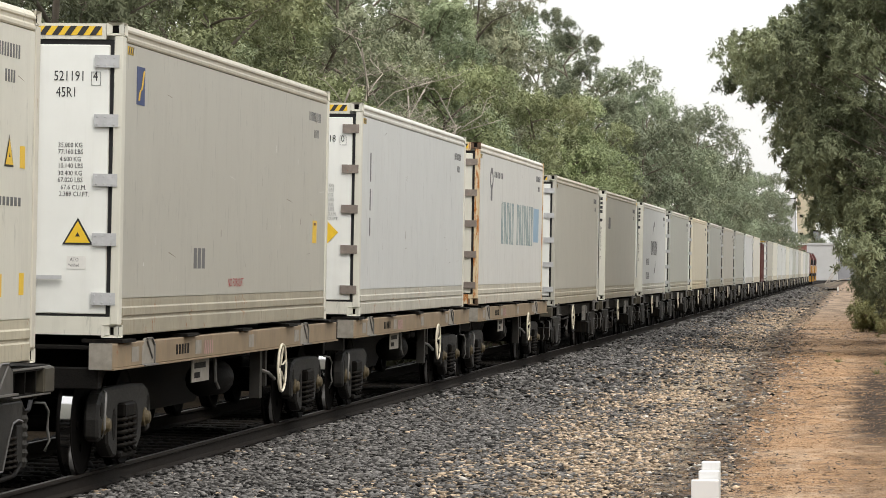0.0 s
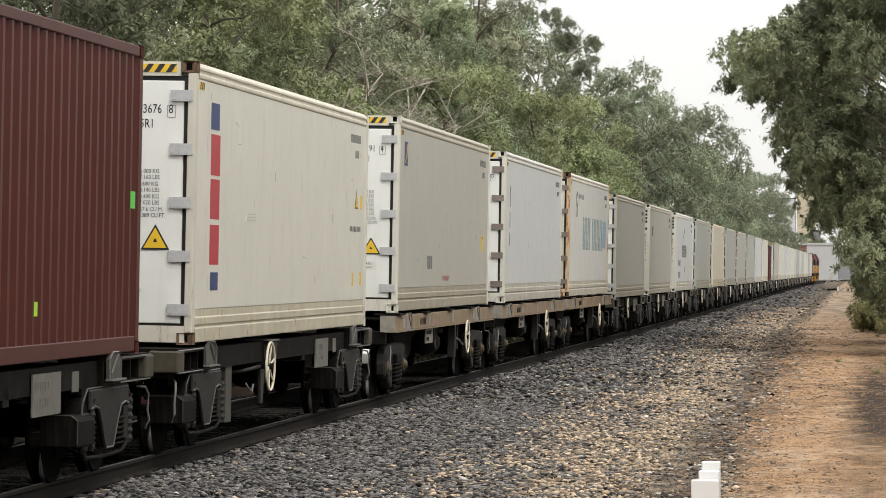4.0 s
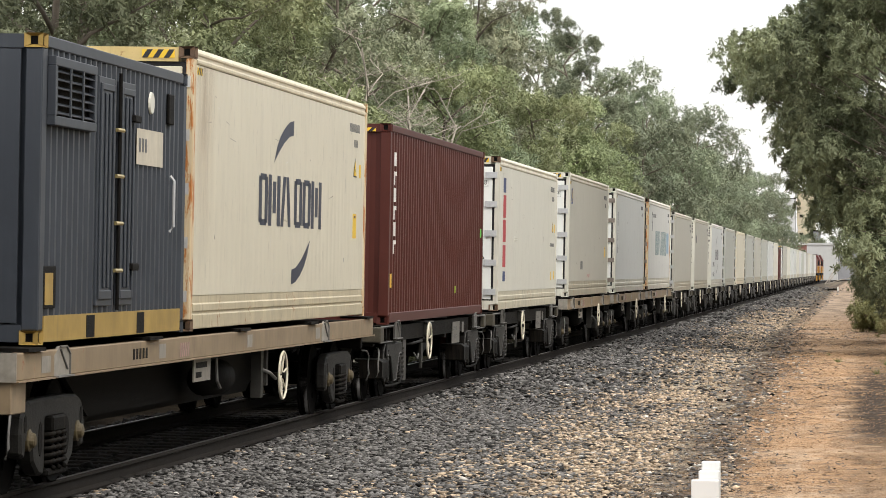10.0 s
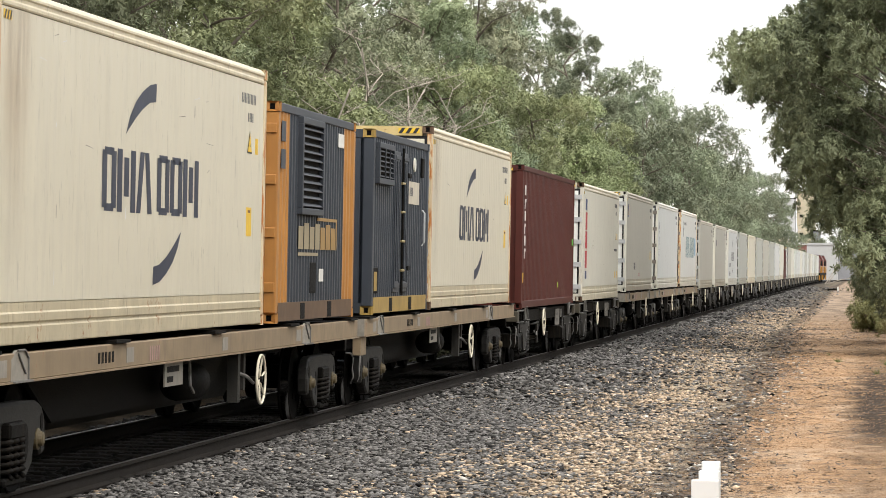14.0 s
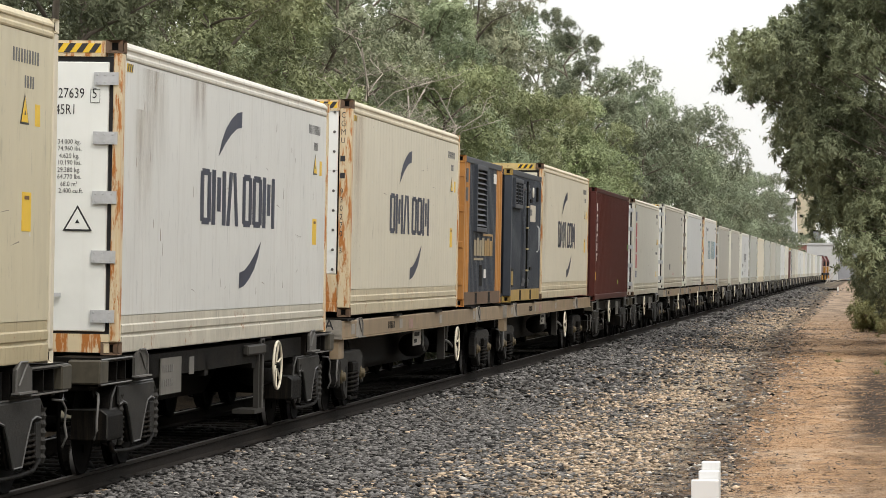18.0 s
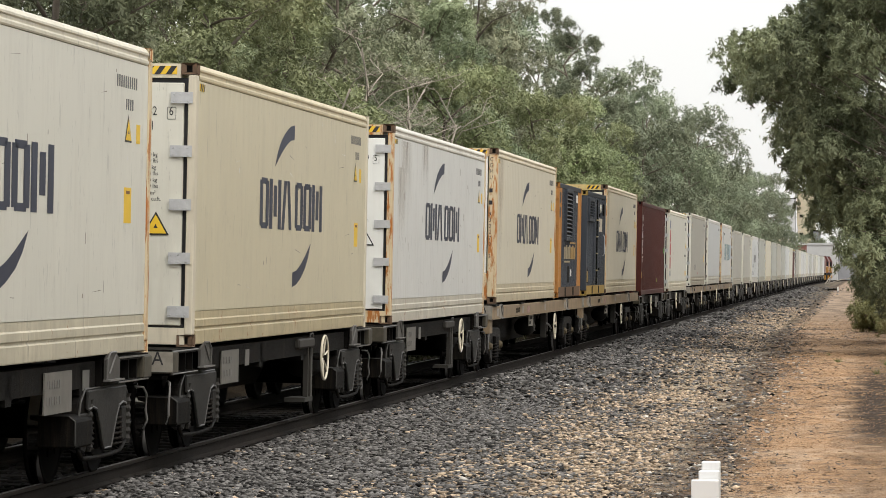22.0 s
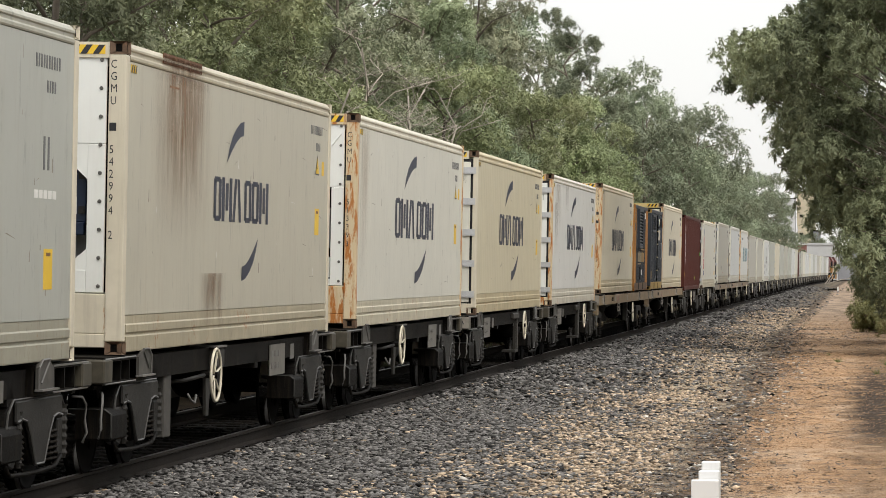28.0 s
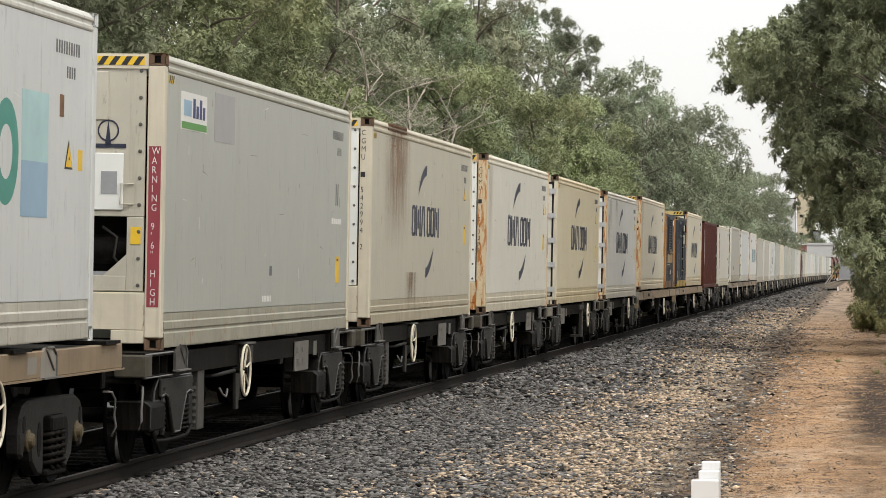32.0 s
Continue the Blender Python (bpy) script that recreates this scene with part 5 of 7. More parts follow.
WEIGHTS_METRIC = ("34.000 kg.", "74.960 lbs.", " 4.620 kg.", "10.190 lbs.", "29.380 kg.", "64.770 lbs.", "  68.0 m\u00b3", " 2.400 cu.ft.")
WEIGHTS_KG = ("34.000 kg", "74.960 lbs", " 4.610 kg", "10.160 lbs", "29.390 kg", "64.790 lbs", "  67.9 m\u00b3", " 2.397 cu.ft.")
WEIGHTS = ("35.000 KG", "77.160 LBS", " 4.600 KG", "10.140 LBS", "30.400 KG", "67.020 LBS", "  67.6 CU.M.", " 2.389 CU.FT.")

TAN_Z, SKEL_Z = 1.27, 1.11

RED = mat("red_print", (0.45, 0.03, 0.04), 0.5, 0.15, 6)
TEAL = mat("teal_print", (0.06, 0.28, 0.22), 0.5, 0.15, 4)
SKYBLUE = mat("faded_blue_sticker", (0.30, 0.45, 0.58), 0.5, 0.2, 3)
AQUA = mat("faded_aqua_sticker", (0.42, 0.62, 0.62), 0.5, 0.2, 3)
GREEN = mat("green_print", (0.10, 0.30, 0.06), 0.5, 0.15, 4)
BLUE = mat("blue_print", (0.02, 0.042, 0.15), 0.5, 0.15, 4)
PATCH = mat("grey_repair_panel", (0.36, 0.35, 0.35), 0.5, 0.1, 4)
SEAGREEN = mat("faded_sea_green_print", (0.14, 0.24, 0.25), 0.6, 0.3, 3)
FX = HALF - 0.012


def side_triangle(c, y, z):
    triangle_sign(c, (FX, y, z), 0.26, "side")
    plate(c, "small_label", FX, y + 0.36, y + 0.52, z - 0.13, z + 0.05, YELLOW)


def stain(name, parent, y0, y1, z0, z1, tint, amount, x=FX, seed=0.0):
    """A run of rust down the paint: fades out to its sides and foot, broken into vertical streaks."""
    m = bpy.data.materials.new(name)
    m.use_nodes = True
    n, l = m.node_tree.nodes, m.node_tree.links
    b = n["Principled BSDF"]
    b.inputs["Roughness"].default_value = 0.6
    tc, sp, mp = n.new("ShaderNodeTexCoord"), n.new("ShaderNodeSeparateXYZ"), n.new("ShaderNodeMapping")
    l.new(tc.outputs["Object"], sp.inputs[0])
    l.new(tc.outputs["Object"], mp.inputs["Vector"])
    mp.inputs["Scale"].default_value, mp.inputs["Location"].default_value = (1, 5.5, 0.8), (seed, seed, 0)

    def fade(sock, a, c):
        r = n.new("ShaderNodeMapRange")
        r.interpolation_type = "SMOOTHSTEP"
        r.inputs["From Min"].default_value, r.inputs["From Max"].default_value = a, c
        l.new(sock, r.inputs["Value"])
        return r.outputs["Result"]

    def times(p, q):
        k = n.new("ShaderNodeMath")
        k.operation = "MULTIPLY"
        l.new(p, k.inputs[0])
        if isinstance(q, float):
            k.inputs[1].default_value = q
        else:
            l.new(q, k.inputs[1])
        return k.outputs[0]
    ns = n.new("ShaderNodeTexNoise")
    ns.inputs["Scale"].default_value, ns.inputs["Detail"].default_value, ns.inputs["Roughness"].default_value = 1.0, 6, 0.65
    l.new(mp.outputs["Vector"], ns.inputs["Vector"])
    w = (y1 - y0) * 0.4
    f = times(times(fade(sp.outputs["Y"], y0, y0 + w), fade(sp.outputs["Y"], y1, y1 - w)), times(fade(sp.outputs["Z"], z0, z0 + (z1 - z0) * 0.9), fade(ns.outputs["Fac"], 0.22, 0.80)))
    tr, ms = n.new("ShaderNodeBsdfTransparent"), n.new("ShaderNodeMixShader")
    b.inputs["Base Color"].default_value = (*tint, 1)
    l.new(times(f, amount), ms.inputs[0])
    l.new(tr.outputs[0], ms.inputs[1])
    l.new(b.outputs[0], ms.inputs[2])
    l.new(ms.outputs[0], n["Material Output"].inputs["Surface"])
    part(name, Geo().add([(x + 0.002, y0, z0), (x + 0.002, y1, z0), (x + 0.002, y1, z1), (x + 0.002, y0, z1)], [(0, 1, 2, 3)]), m, parent, "rust running down the paint")


SCUFF = mat("scuffed_paint", (0.30, 0.265, 0.215), 0.7, 0.4, 6)
BARE = mat("pale_scrape", (0.72, 0.71, 0.68), 0.6, 0.2, 6)


def scuffs(c, seed, n=16, pale=6):
    """Knocks, scrapes and short runs of dirt on the side, each of its own shape."""
    r = random.Random(seed)
    for material, count in ((SCUFF, n), (BARE, pale)):
        g = Geo()
        for _ in range(count):
            y, z = r.uniform(0.4, 11.6), r.uniform(0.5, 2.6)
            if r.random() < 0.55:
                ln, wd, sl = r.uniform(0.012, 0.04), r.uniform(0.03, 0.14), r.uniform(-0.01, 0.01)
            else:
                ln, wd, sl = r.uniform(0.08, 0.45), r.uniform(0.004, 0.009), r.uniform(-0.05, 0.05)
            g.add([(FX + 0.001, y, z), (FX + 0.001, y + ln, z + sl), (FX + 0.001, y + ln * 0.9, z + sl + wd), (FX + 0.001, y + ln * 0.15, z + wd * 0.8)], [(0, 1, 2, 3)])
        part("scuff_marks", g, material, c, "scattered scrapes and knocks")


# the container with the green mark, last of those in view
g_reefer = reefer(-128.14, TAN_Z, PALE, end="door", label="pale grey refrigerated container with green and aqua carrier marks", caution=None)
part("carrier_mark", Geo().ring((0, 0, 0), 0.31, 0.10, "x", 28, 4), TEAL, g_reefer, "green oval carrier mark").matrix_basis = Matrix.Translation((FX + 0.001, 9.05, 1.57)) @ Matrix.Diagonal((0.02, 1.0, 1.05, 1))
plate(g_reefer, "faded_sticker", FX, 9.55, 10.45, 1.52, 2.10, AQUA, "faded aqua sticker")
plate(g_reefer, "faded_sticker", FX, 9.55, 10.45, 1.06, 1.52, SKYBLUE, "faded blue sticker")
side_triangle(g_reefer, 11.2, 1.62)
plate(g_reefer, "small_label", FX, 10.85, 11.0, 1.93, 2.12, RUSTY)
scuffs(g_reefer, 101, 12, 8)
aboard(g_reefer, -128.14, TAN_Z)

cube = reefer(-113.0, SKEL_Z, GREYW, post=POSTL, end="hatch", label="grey refrigerated container with a blue and green leasing sticker", caution=(0.62, 0.96), leaf=mat("dirty_cream_panel", (0.55, 0.52, 0.43), 0.55, 0.2, 2, streak=0.6, streak_col=(0.24, 0.20, 0.14), scuff=0.8))
st = plate(cube, "leasing_sticker", FX, 0.87, 2.22, 2.20, 2.58, WPRINT, "white sticker with blue blocks and a green band")
part("sticker_block", Geo().box(FX + 0.003, FX + 0.005, 1.0, 1.4, 2.34, 2.50), SKYBLUE, st)
for i in range(4):
    part("sticker_block", Geo().box(FX + 0.003, FX + 0.005, 1.48 + i * 0.17, 1.60 + i * 0.17, 2.33, 2.53 if i in (0, 2) else 2.46), BLUE, st)
part("sticker_band", Geo().box(FX + 0.003, FX + 0.005, 0.9, 2.2, 2.21, 2.28), GREEN, st)
plate(cube, "repair_panel", FX, 2.65, 3.8, 2.14, 2.655, PATCH, "darker grey riveted repair panel")
w = part("warning_strip", Geo().box(1.075, 1.195, -0.003, 0.0, 0.42, 1.99), mat("faded_red_strip", (0.30, 0.045, 0.06), 0.55, 0.2, 4, scuff=0.6), cube, "red strip with white warning letters")
stack(w, "WARNING 9'6\" HIGH", 1.135, 1.89, 0.092, 0.10, WPRINT, -0.004)
plate(cube, "small_plate", FX, 6.15, 6.3, 0.72, 0.83, GREYPRINT)
marks(cube, WPRINT, 5.7, 6.3, 0.42, 0.49, 6)
marks(cube, WPRINT, 10.7, 11.5, 1.38, 1.45, 5, fill=0.8)
marks(cube, GREYPRINT, 11.0, 11.3, 1.62, 1.9, 2, fill=0.4)
scuffs(cube, 102, 26, 8)
aboard(cube, -113.0, SKEL_Z)

taupe = reefer(-98.9, SKEL_Z, TAUPE, post=POSTL, end="unit", label="rust-stained taupe refrigerated container with a dark carrier mark", caution=(1.22, 1.55))
swoosh_logo(taupe, 4.41, 7.8, 1.54, 0.235)
stack(taupe, "CGMU - 542994 2", 1.10, 2.63, 0.113)


part("rust_patch", Geo().box(HALF - 0.006, HALF + 0.002, 1.65, 3.6, HC - 0.10, HC + 0.002), mat("rusted_rail", (0.20, 0.09, 0.04), 0.8, 0.5, 3, streak=0.6, streak_col=(0.45, 0.38, 0.28), bump=0.4), taupe, "rusted section of top rail")
plate(taupe, "rust_stain", FX, 2.05, 2.5, 2.58, 2.60, RUSTY)
stain("rust_run", taupe, 1.1, 4.4, 0.9, 2.72, (0.25, 0.14, 0.07), 0.95)
stain("rust_run", taupe, 1.4, 4.0, 2.62, HC - 0.02, (0.17, 0.075, 0.03), 0.95, HALF, 3.0)
stain("rust_run", taupe, 3.6, 5.2, 0.05, 0.75, (0.17, 0.085, 0.035), 0.8, HALF, 5.0)
side_triangle(taupe, 11.2, 2.1)
scuffs(taupe, 103, 26, 8)
aboard(taupe, -98.9, SKEL_Z)

cream8 = reefer(-84.35, SKEL_Z, TALW, post=POSTR, end="panel", label="cream refrigerated container with rusty corner posts", caution=(1.22, 1.55))
swoosh_logo(cream8, 3.85, 8.42, 1.55, 0.29)
stack(cream8, "CGMU -  513393", 1.10, 2.55, 0.113)
side_triangle(cream8, 11.2, 2.1)
scuffs(cream8, 104, 26, 8)
stain("rust_run", cream8, 0.1, 1.3, 0.4, 2.72, (0.36, 0.22, 0.10), 0.35, FX, 4.0)
aboard(cream8, -84.35, SKEL_Z)

yel7 = reefer(-70.0, SKEL_Z, YELLOWED, post=POSTL, leaf=TALW, end="door", label="yellowed cream refrigerated container with white doors", serial="57782 6", rows=WEIGHTS_KG, rows_drop=0.97, caution=(1.1, 1.42))
swoosh_logo(yel7, 3.85, 8.42, 1.55, 0.29)
triangle_sign(yel7, (HALF - 0.40, 0.012, HC - 1.64), 0.24, "front")
side_triangle(yel7, 11.1, 2.1)
scuffs(yel7, 105, 12, 8)
aboard(yel7, -70.0, SKEL_Z)

white6 = reefer(-55.3, SKEL_Z, OLDW, post=POSTR, end="door", label="scuffed white refrigerated container with a rust-edged door frame", serial="927639 5", rows=WEIGHTS_METRIC, rows_drop=0.97, caution=(1.1, 1.42))
swoosh_logo(white6, 3.85, 8.42, 1.55, 0.29)
triangle_sign(white6, (HALF - 0.40, 0.012, HC - 1.64), 0.24, "front", fill=WHITE)
stain("grime_patch", white6, 0.75, 2.25, 1.55, 2.70, (0.40, 0.34, 0.27), 0.55, FX, 2.0)
stain("grime_patch", white6, 0.5, 1.6, 0.9, 2.3, (0.42, 0.35, 0.26), 0.45, FX, 4.0)
stain("rust_run", white6, 3.2, 4.2, 2.0, 2.72, (0.24, 0.15, 0.08), 0.5, FX, 6.0)
side_triangle(white6, 11.2, 2.1)
scuffs(white6, 106, 26, 8)
aboard(white6, -55.3, SKEL_Z)

cream5 = reefer(-41.15, TAN_Z, CREAMY, post=POSTR, end="unit", label="cream refrigerated container with an orange-rusted corner post", caution=(1.0, 1.32))
swoosh_logo(cream5, 3.85, 8.42, 1.45, 0.29)
stack(cream5, "CGMU - - 930270 3", 1.10, 2.63, 0.113)
side_triangle(cream5, 11.2, 2.05)
scuffs(cream5, 107, 12, 8)
stain("rust_run", cream5, 0.1, 1.3, 0.4, 2.72, (0.36, 0.22, 0.10), 0.35, FX, 7.0)
aboard(cream5, -41.15, TAN_Z)


def louvre(c, y0, y1, z0, z1, blades, cols=1):
    """A louvred hood standing proud of the corrugated side."""
    xa, xb = HALF - 0.02, HALF + 0.055
    f = part("vent", Geo().box(xa, xb, y0 - 0.08, y1 + 0.08, z1, z1 + 0.08).box(xa, xb, y0 - 0.08, y1 + 0.08, z0 - 0.08, z0)
             .box(xa, xb, y0 - 0.08, y0, z0, z1).box(xa, xb, y1, y1 + 0.08, z0, z1), SLATE, c, "slate-blue louvred vent", bevel=0.006)
    part("vent_backing", Geo().box(HALF - 0.03, HALF - 0.006, y0, y1, z0, z1), DARK, f)
    st = (z1 - z0) / blades
    for i in range(blades):
        z = z0 + i * st
        part("vent_blade", Geo().prism([(HALF, z + st * 0.62), (HALF + 0.008, z + st * 0.68), (HALF + 0.052, z + st * 0.30), (HALF + 0.046, z + st * 0.22)], y0, y1), SLATE, f)
    for k in range(1, cols):
        yy = y0 + (y1 - y0) * k / cols
        part("vent_bar", Geo().box(HALF + 0.05, HALF + 0.062, yy - 0.02, yy + 0.02, z0, z1), SLATE, f)


def fork_pockets(c, paint, L):
    part("fork_rail", Geo().box(HALF - 0.02, HALF + 0.003, 0.178, L - 0.178, 0.02, 0.24), paint, c)
    # no openings cut: black slabs stand for the shade in the fork pockets
    for yy in (1.75, 3.85):
        part("fork_pocket", Geo().box(HALF - 0.01, HALF + 0.0065, yy, yy + 0.32, 0.03, 0.225), DARK, c, "dark slab in place of an open fork pocket")


genset_o = corrugated(-28.15, TAN_Z, LEN20, 2.591, SLATE, ORANGE, "slate-blue and orange generator container with louvred vents", "generator", 0.2, 0.042, "generator_container", 0.16, (0.84, 5.12), SLATE)
for a, b in ((0.16, 0.84), (5.12, LEN20 - 0.16)):
    w_, n_ = [], 3
    for i in range(n_):
        q = a + (b - a) * i / n_
        d = (b - a) / n_
        w_ += [(q, 0.0), (q + d * 0.3, 0.0), (q + d * 0.5, -0.03), (q + d * 0.8, -0.03)]
    w_.append((b, 0.0))
    part("orange_panel", Geo().add([(HALF - 0.012 + d, q, z) for q, d in w_ for z in (0.24, 2.591 - 0.105)], [(2 * i, 2 * i + 2, 2 * i + 3, 2 * i + 1) for i in range(len(w_) - 1)]), ORANGE, genset_o, "orange corrugated end section")
louvre(genset_o, 1.55, 3.05, 1.38, 2.40, 11)
fork_pockets(genset_o, mat("browned_fork_rail", (0.13, 0.075, 0.038), 0.7, 0.35, 4, streak=0.6, rust=0.3), LEN20)
TANPRINT = mat("tan_print", (0.36, 0.30, 0.19), 0.6, 0.3, 4)
OCHREPRINT = mat("ochre_print", (0.36, 0.22, 0.07), 0.6, 0.3, 4)
for i in range(7):
    marks(genset_o, TANPRINT if i < 4 else OCHREPRINT, 1.6 + i * 0.42, 1.98 + i * 0.42, 0.88, 1.20 if i % 2 else 1.16, 1, x=HALF - 0.010, fill=0.92, name="logo_block")
plate(genset_o, "logo_line", HALF - 0.010, 3.0, 4.6, 1.24, 1.28, OCHREPRINT)
plate(genset_o, "logo_line", HALF - 0.010, 4.52, 4.6, 0.88, 1.24, OCHREPRINT)
plate(genset_o, "logo_line", HALF - 0.010, 1.6, 3.1, 0.80, 0.84, TANPRINT)
plate(genset_o, "notice", HALF - 0.010, 4.62, 5.1, 2.22, 2.40, WPRINT)
plate(genset_o, "notice", HALF - 0.010, 3.2, 3.55, 0.48, 0.64, WPRINT)
plate(genset_o, "notice", HALF - 0.010, 3.0, 3.25, 2.28, 2.40, WPRINT)
part("switch_box", Geo().box(HALF - 0.03, HALF - 0.004, 2.5, 2.95, 0.34, 0.72), DARK, genset_o, "dark switch recess", bevel=0.006)
part("round_mark", Geo().box(HALF - 0.009, HALF - 0.005, 0.26, 0.56, 2.14, 2.38).box(HALF - 0.009, HALF - 0.005, 0.26, 0.56, 1.82, 2.05), SLATE, genset_o)
for z in (0.36, 1.0, 1.62, 2.22):
    part("end_hinge", Geo().box(0.98, 1.2, -0.02, 0.02, z, z + 0.12), ORANGE, genset_o, bevel=0.01)
part("end_door", Geo().box(-1.02, 1.02, 0.0, 0.03, 0.18, 2.44), ORANGE, genset_o, "orange end door")
aboard(genset_o, -28.15, TAN_Z)

genset_b = corrugated(-20.35, TAN_Z, LEN20, 2.591, SLATE, SLATE, "dark slate-blue generator container with side doors", "generator", 0.2, 0.042, "generator_container", 0.16)
louvre(genset_b, 0.32, 1.72, 1.92, 2.34, 6, 3)
MUSTARD = mat("mustard_rail", (0.38, 0.25, 0.06), 0.6, 0.3, 3, streak=0.4)
fork_pockets(genset_b, MUSTARD, LEN20)
for k in genset_b.children:
    if k.name.startswith("corner_casting") and k.location.y < 1:
        k.data = casting_mesh(MUSTARD, "mustard")
for a, b in ((2.1, 2.75), (2.95, 3.6)):
    d = part("side_door", Geo().box(HALF - 0.03, HALF + 0.004, a, b, 0.30, 2.36), SLATE, genset_b, "slate-blue side door", bevel=0.008)
    part("door_rim", Geo().box(HALF + 0.004, HALF + 0.022, a + 0.04, a + 0.09, 0.36, 2.30).box(HALF + 0.004, HALF + 0.022, b - 0.09, b - 0.04, 0.36, 2.30).box(HALF + 0.004, HALF + 0.022, a + 0.09, b - 0.09, 2.24, 2.30).box(HALF + 0.004, HALF + 0.022, a + 0.09, b - 0.09, 0.36, 0.44), SLATE, d, bevel=0.006)
    for q in (0.26, 0.42):
        part("door_rib", Geo().box(HALF + 0.004, HALF + 0.024, a + q - 0.03, a + q + 0.03, 0.46, 2.22), SLATE, d, bevel=0.01)
part("lock_bar", Geo().tube([(HALF + 0.03, 2.86, 0.26), (HALF + 0.03, 2.86, 2.42)], 0.018, 8), DARK, genset_b, "dark lock bar")
for z in (0.62, 1.05, 1.48, 1.9):
    part("door_catch", Geo().tube([(HALF + 0.03, 2.72, z), (HALF + 0.045, 2.95, z)], 0.02, 6), BRASS, genset_b)
for z in (0.62, 2.0):
    part("door_latch", Geo().box(HALF, HALF + 0.05, 3.42, 3.7, z, z + 0.07), DARK, genset_b, bevel=0.01)
plate(genset_b, "poster", HALF - 0.008, 3.75, 4.95, 1.62, 1.96, mat("cream_paper", (0.55, 0.50, 0.40), 0.7, 0.15, 4, streak=0.3), "weathered cream poster")
marks(genset_b, GREYPRINT, 3.85, 4.25, 1.74, 1.87, 3, x=HALF - 0.004)
part("extinguisher_box", Geo().box(HALF - 0.03, HALF - 0.004, 0.18, 0.62, 0.30, 0.66), DARK, genset_b, bevel=0.006)
plate(genset_b, "yellow_notice", HALF - 0.003, 0.22, 0.50, 0.33, 0.60, MUSTARD, "yellow extinguisher notice")
part("handle", Geo().tube([(HALF, 5.3, 1.0), (HALF + 0.04, 5.3, 1.05), (HALF + 0.04, 5.3, 1.5), (HALF, 5.3, 1.55)], 0.016, 6), ZINC, genset_b)
part("wall_lamp", Geo().box(HALF - 0.01, HALF + 0.02, 5.1, 5.35, 2.05, 2.35), GRIME, genset_b, bevel=0.01)
part("round_cover", Geo().lathe([(0.0, 0.0), (0.02, 0.0), (0.02, 0.1), (0.0, 0.11)], (HALF - 0.008, 4.35, 2.22), "x", 16), TALW, genset_b, smooth=False)
part("end_plate", Geo().box(-1.03, 1.03, 0.0, 0.03, 0.18, 2.46), SLATE, genset_b, "flat slate-blue end wall")
aboard(genset_b, -20.35, TAN_Z)

cma1 = reefer(-13.95, TAN_Z, CREAMY, post=POSTR, end="door", label="ribbed cream refrigerated container with rusty edges", leaf=CREAMY, header=MUSTARDW, caution=(1.05, 1.38), hazard=0.34)
swoosh_logo(cma1, 3.92, 8.5, 1.43, 0.295)
side_triangle(cma1, 11.2, 2.0)
scuffs(cma1, 108, 12, 8)
stain("rust_run", cma1, 0.1, 1.3, 0.4, 2.72, (0.36, 0.22, 0.10), 0.35, FX, 8.0)
aboard(cma1, -13.95, TAN_Z)

brown = corrugated(0.59, SKEL_Z, LEN40, HC, BROWN, BROWN, "oxide-red corrugated steel container with white vertical marks")
for i, z in enumerate((2.30, 2.02, 1.78, 1.52, 1.28, 1.02)):
    marks(brown, WPRINT, 0.46, 0.70, z, z + 0.20, 1, x=HALF - 0.008, fill=1.0 if i % 2 == 0 else 0.5, name="letter_bar")
    if i % 2:
        marks(brown, WPRINT, 0.58, 0.76, z + 0.14, z + 0.20, 1, x=HALF - 0.008, fill=1.0, name="letter_bar")
stack(brown, "TCNU3685207", 0.73, 2.50, 0.118, 0.125, WPRINT, -0.008)
plate(brown, "yellow_label", HALF - 0.009, 0.17, 0.38, 0.53, 0.73, YELLOW)
plate(brown, "lime_label", HALF - 0.008, 8.1, 8.22, 0.40, 0.52, mat("lime_label", (0.45, 0.75, 0.05), 0.5, 0.05, 4))
plate(brown, "green_label", HALF - 0.008, 11.75, 11.95, 1.36, 1.52, mat("green_label", (0.10, 0.60, 0.08), 0.5, 0.05, 4))
triangle_sign(brown, (0.70, -0.006, 0.66), 0.24, "front")
hazard_strip(brown, 0.3, 1.0, 0.008, HC - 0.115, HC - 0.06)
aboard(brown, 0.59, SKEL_Z)

tal = reefer(15.35, SKEL_Z + 0.02, TALW, post=TALP, end="door", label="off-white refrigerated container with a red and blue lessor mark", serial="103676 8", rows=WEIGHTS, caution=None)
plate(tal, "lessor_mark", FX, 0.90, 1.36, 2.24, 2.52, BLUE, "blue square of the lessor's mark")
for z0, z1, b in ((1.76, 2.19, 0.16), (1.30, 1.72, 0.3), (0.82, 1.24, 0.16)):
    plate(tal, "lessor_mark", FX, 0.92, 1.42, z0, z1, RED, "red block of the lessor's mark")
plate(tal, "lessor_mark", FX, 0.98, 1.40, 0.55, 0.74, BLUE, "blue square of the lessor's mark")
triangle_sign(tal, (HALF - 0.40, 0.012, HC - 1.80), 0.26, "front")
d_ = part("dent_mark", Geo().prism([(2.95, 1.30), (3.65, 1.30), (3.7, 1.36), (3.5, 1.42), (3.1, 1.41)], FX, FX + 0.004, "x"), TALW, tal, "scraped dent")
for z in (1.315, 1.345, 1.38):
    part("scrape", Geo().box(FX + 0.004, FX + 0.006, 3.05, 3.62, z, z + 0.012), TAUPE, d_)
side_triangle(tal, 11.25, 1.72)
plate(tal, "caution_label", FX, 10.95, 11.08, 0.55, 0.73, YELLOW, "yellow caution label")
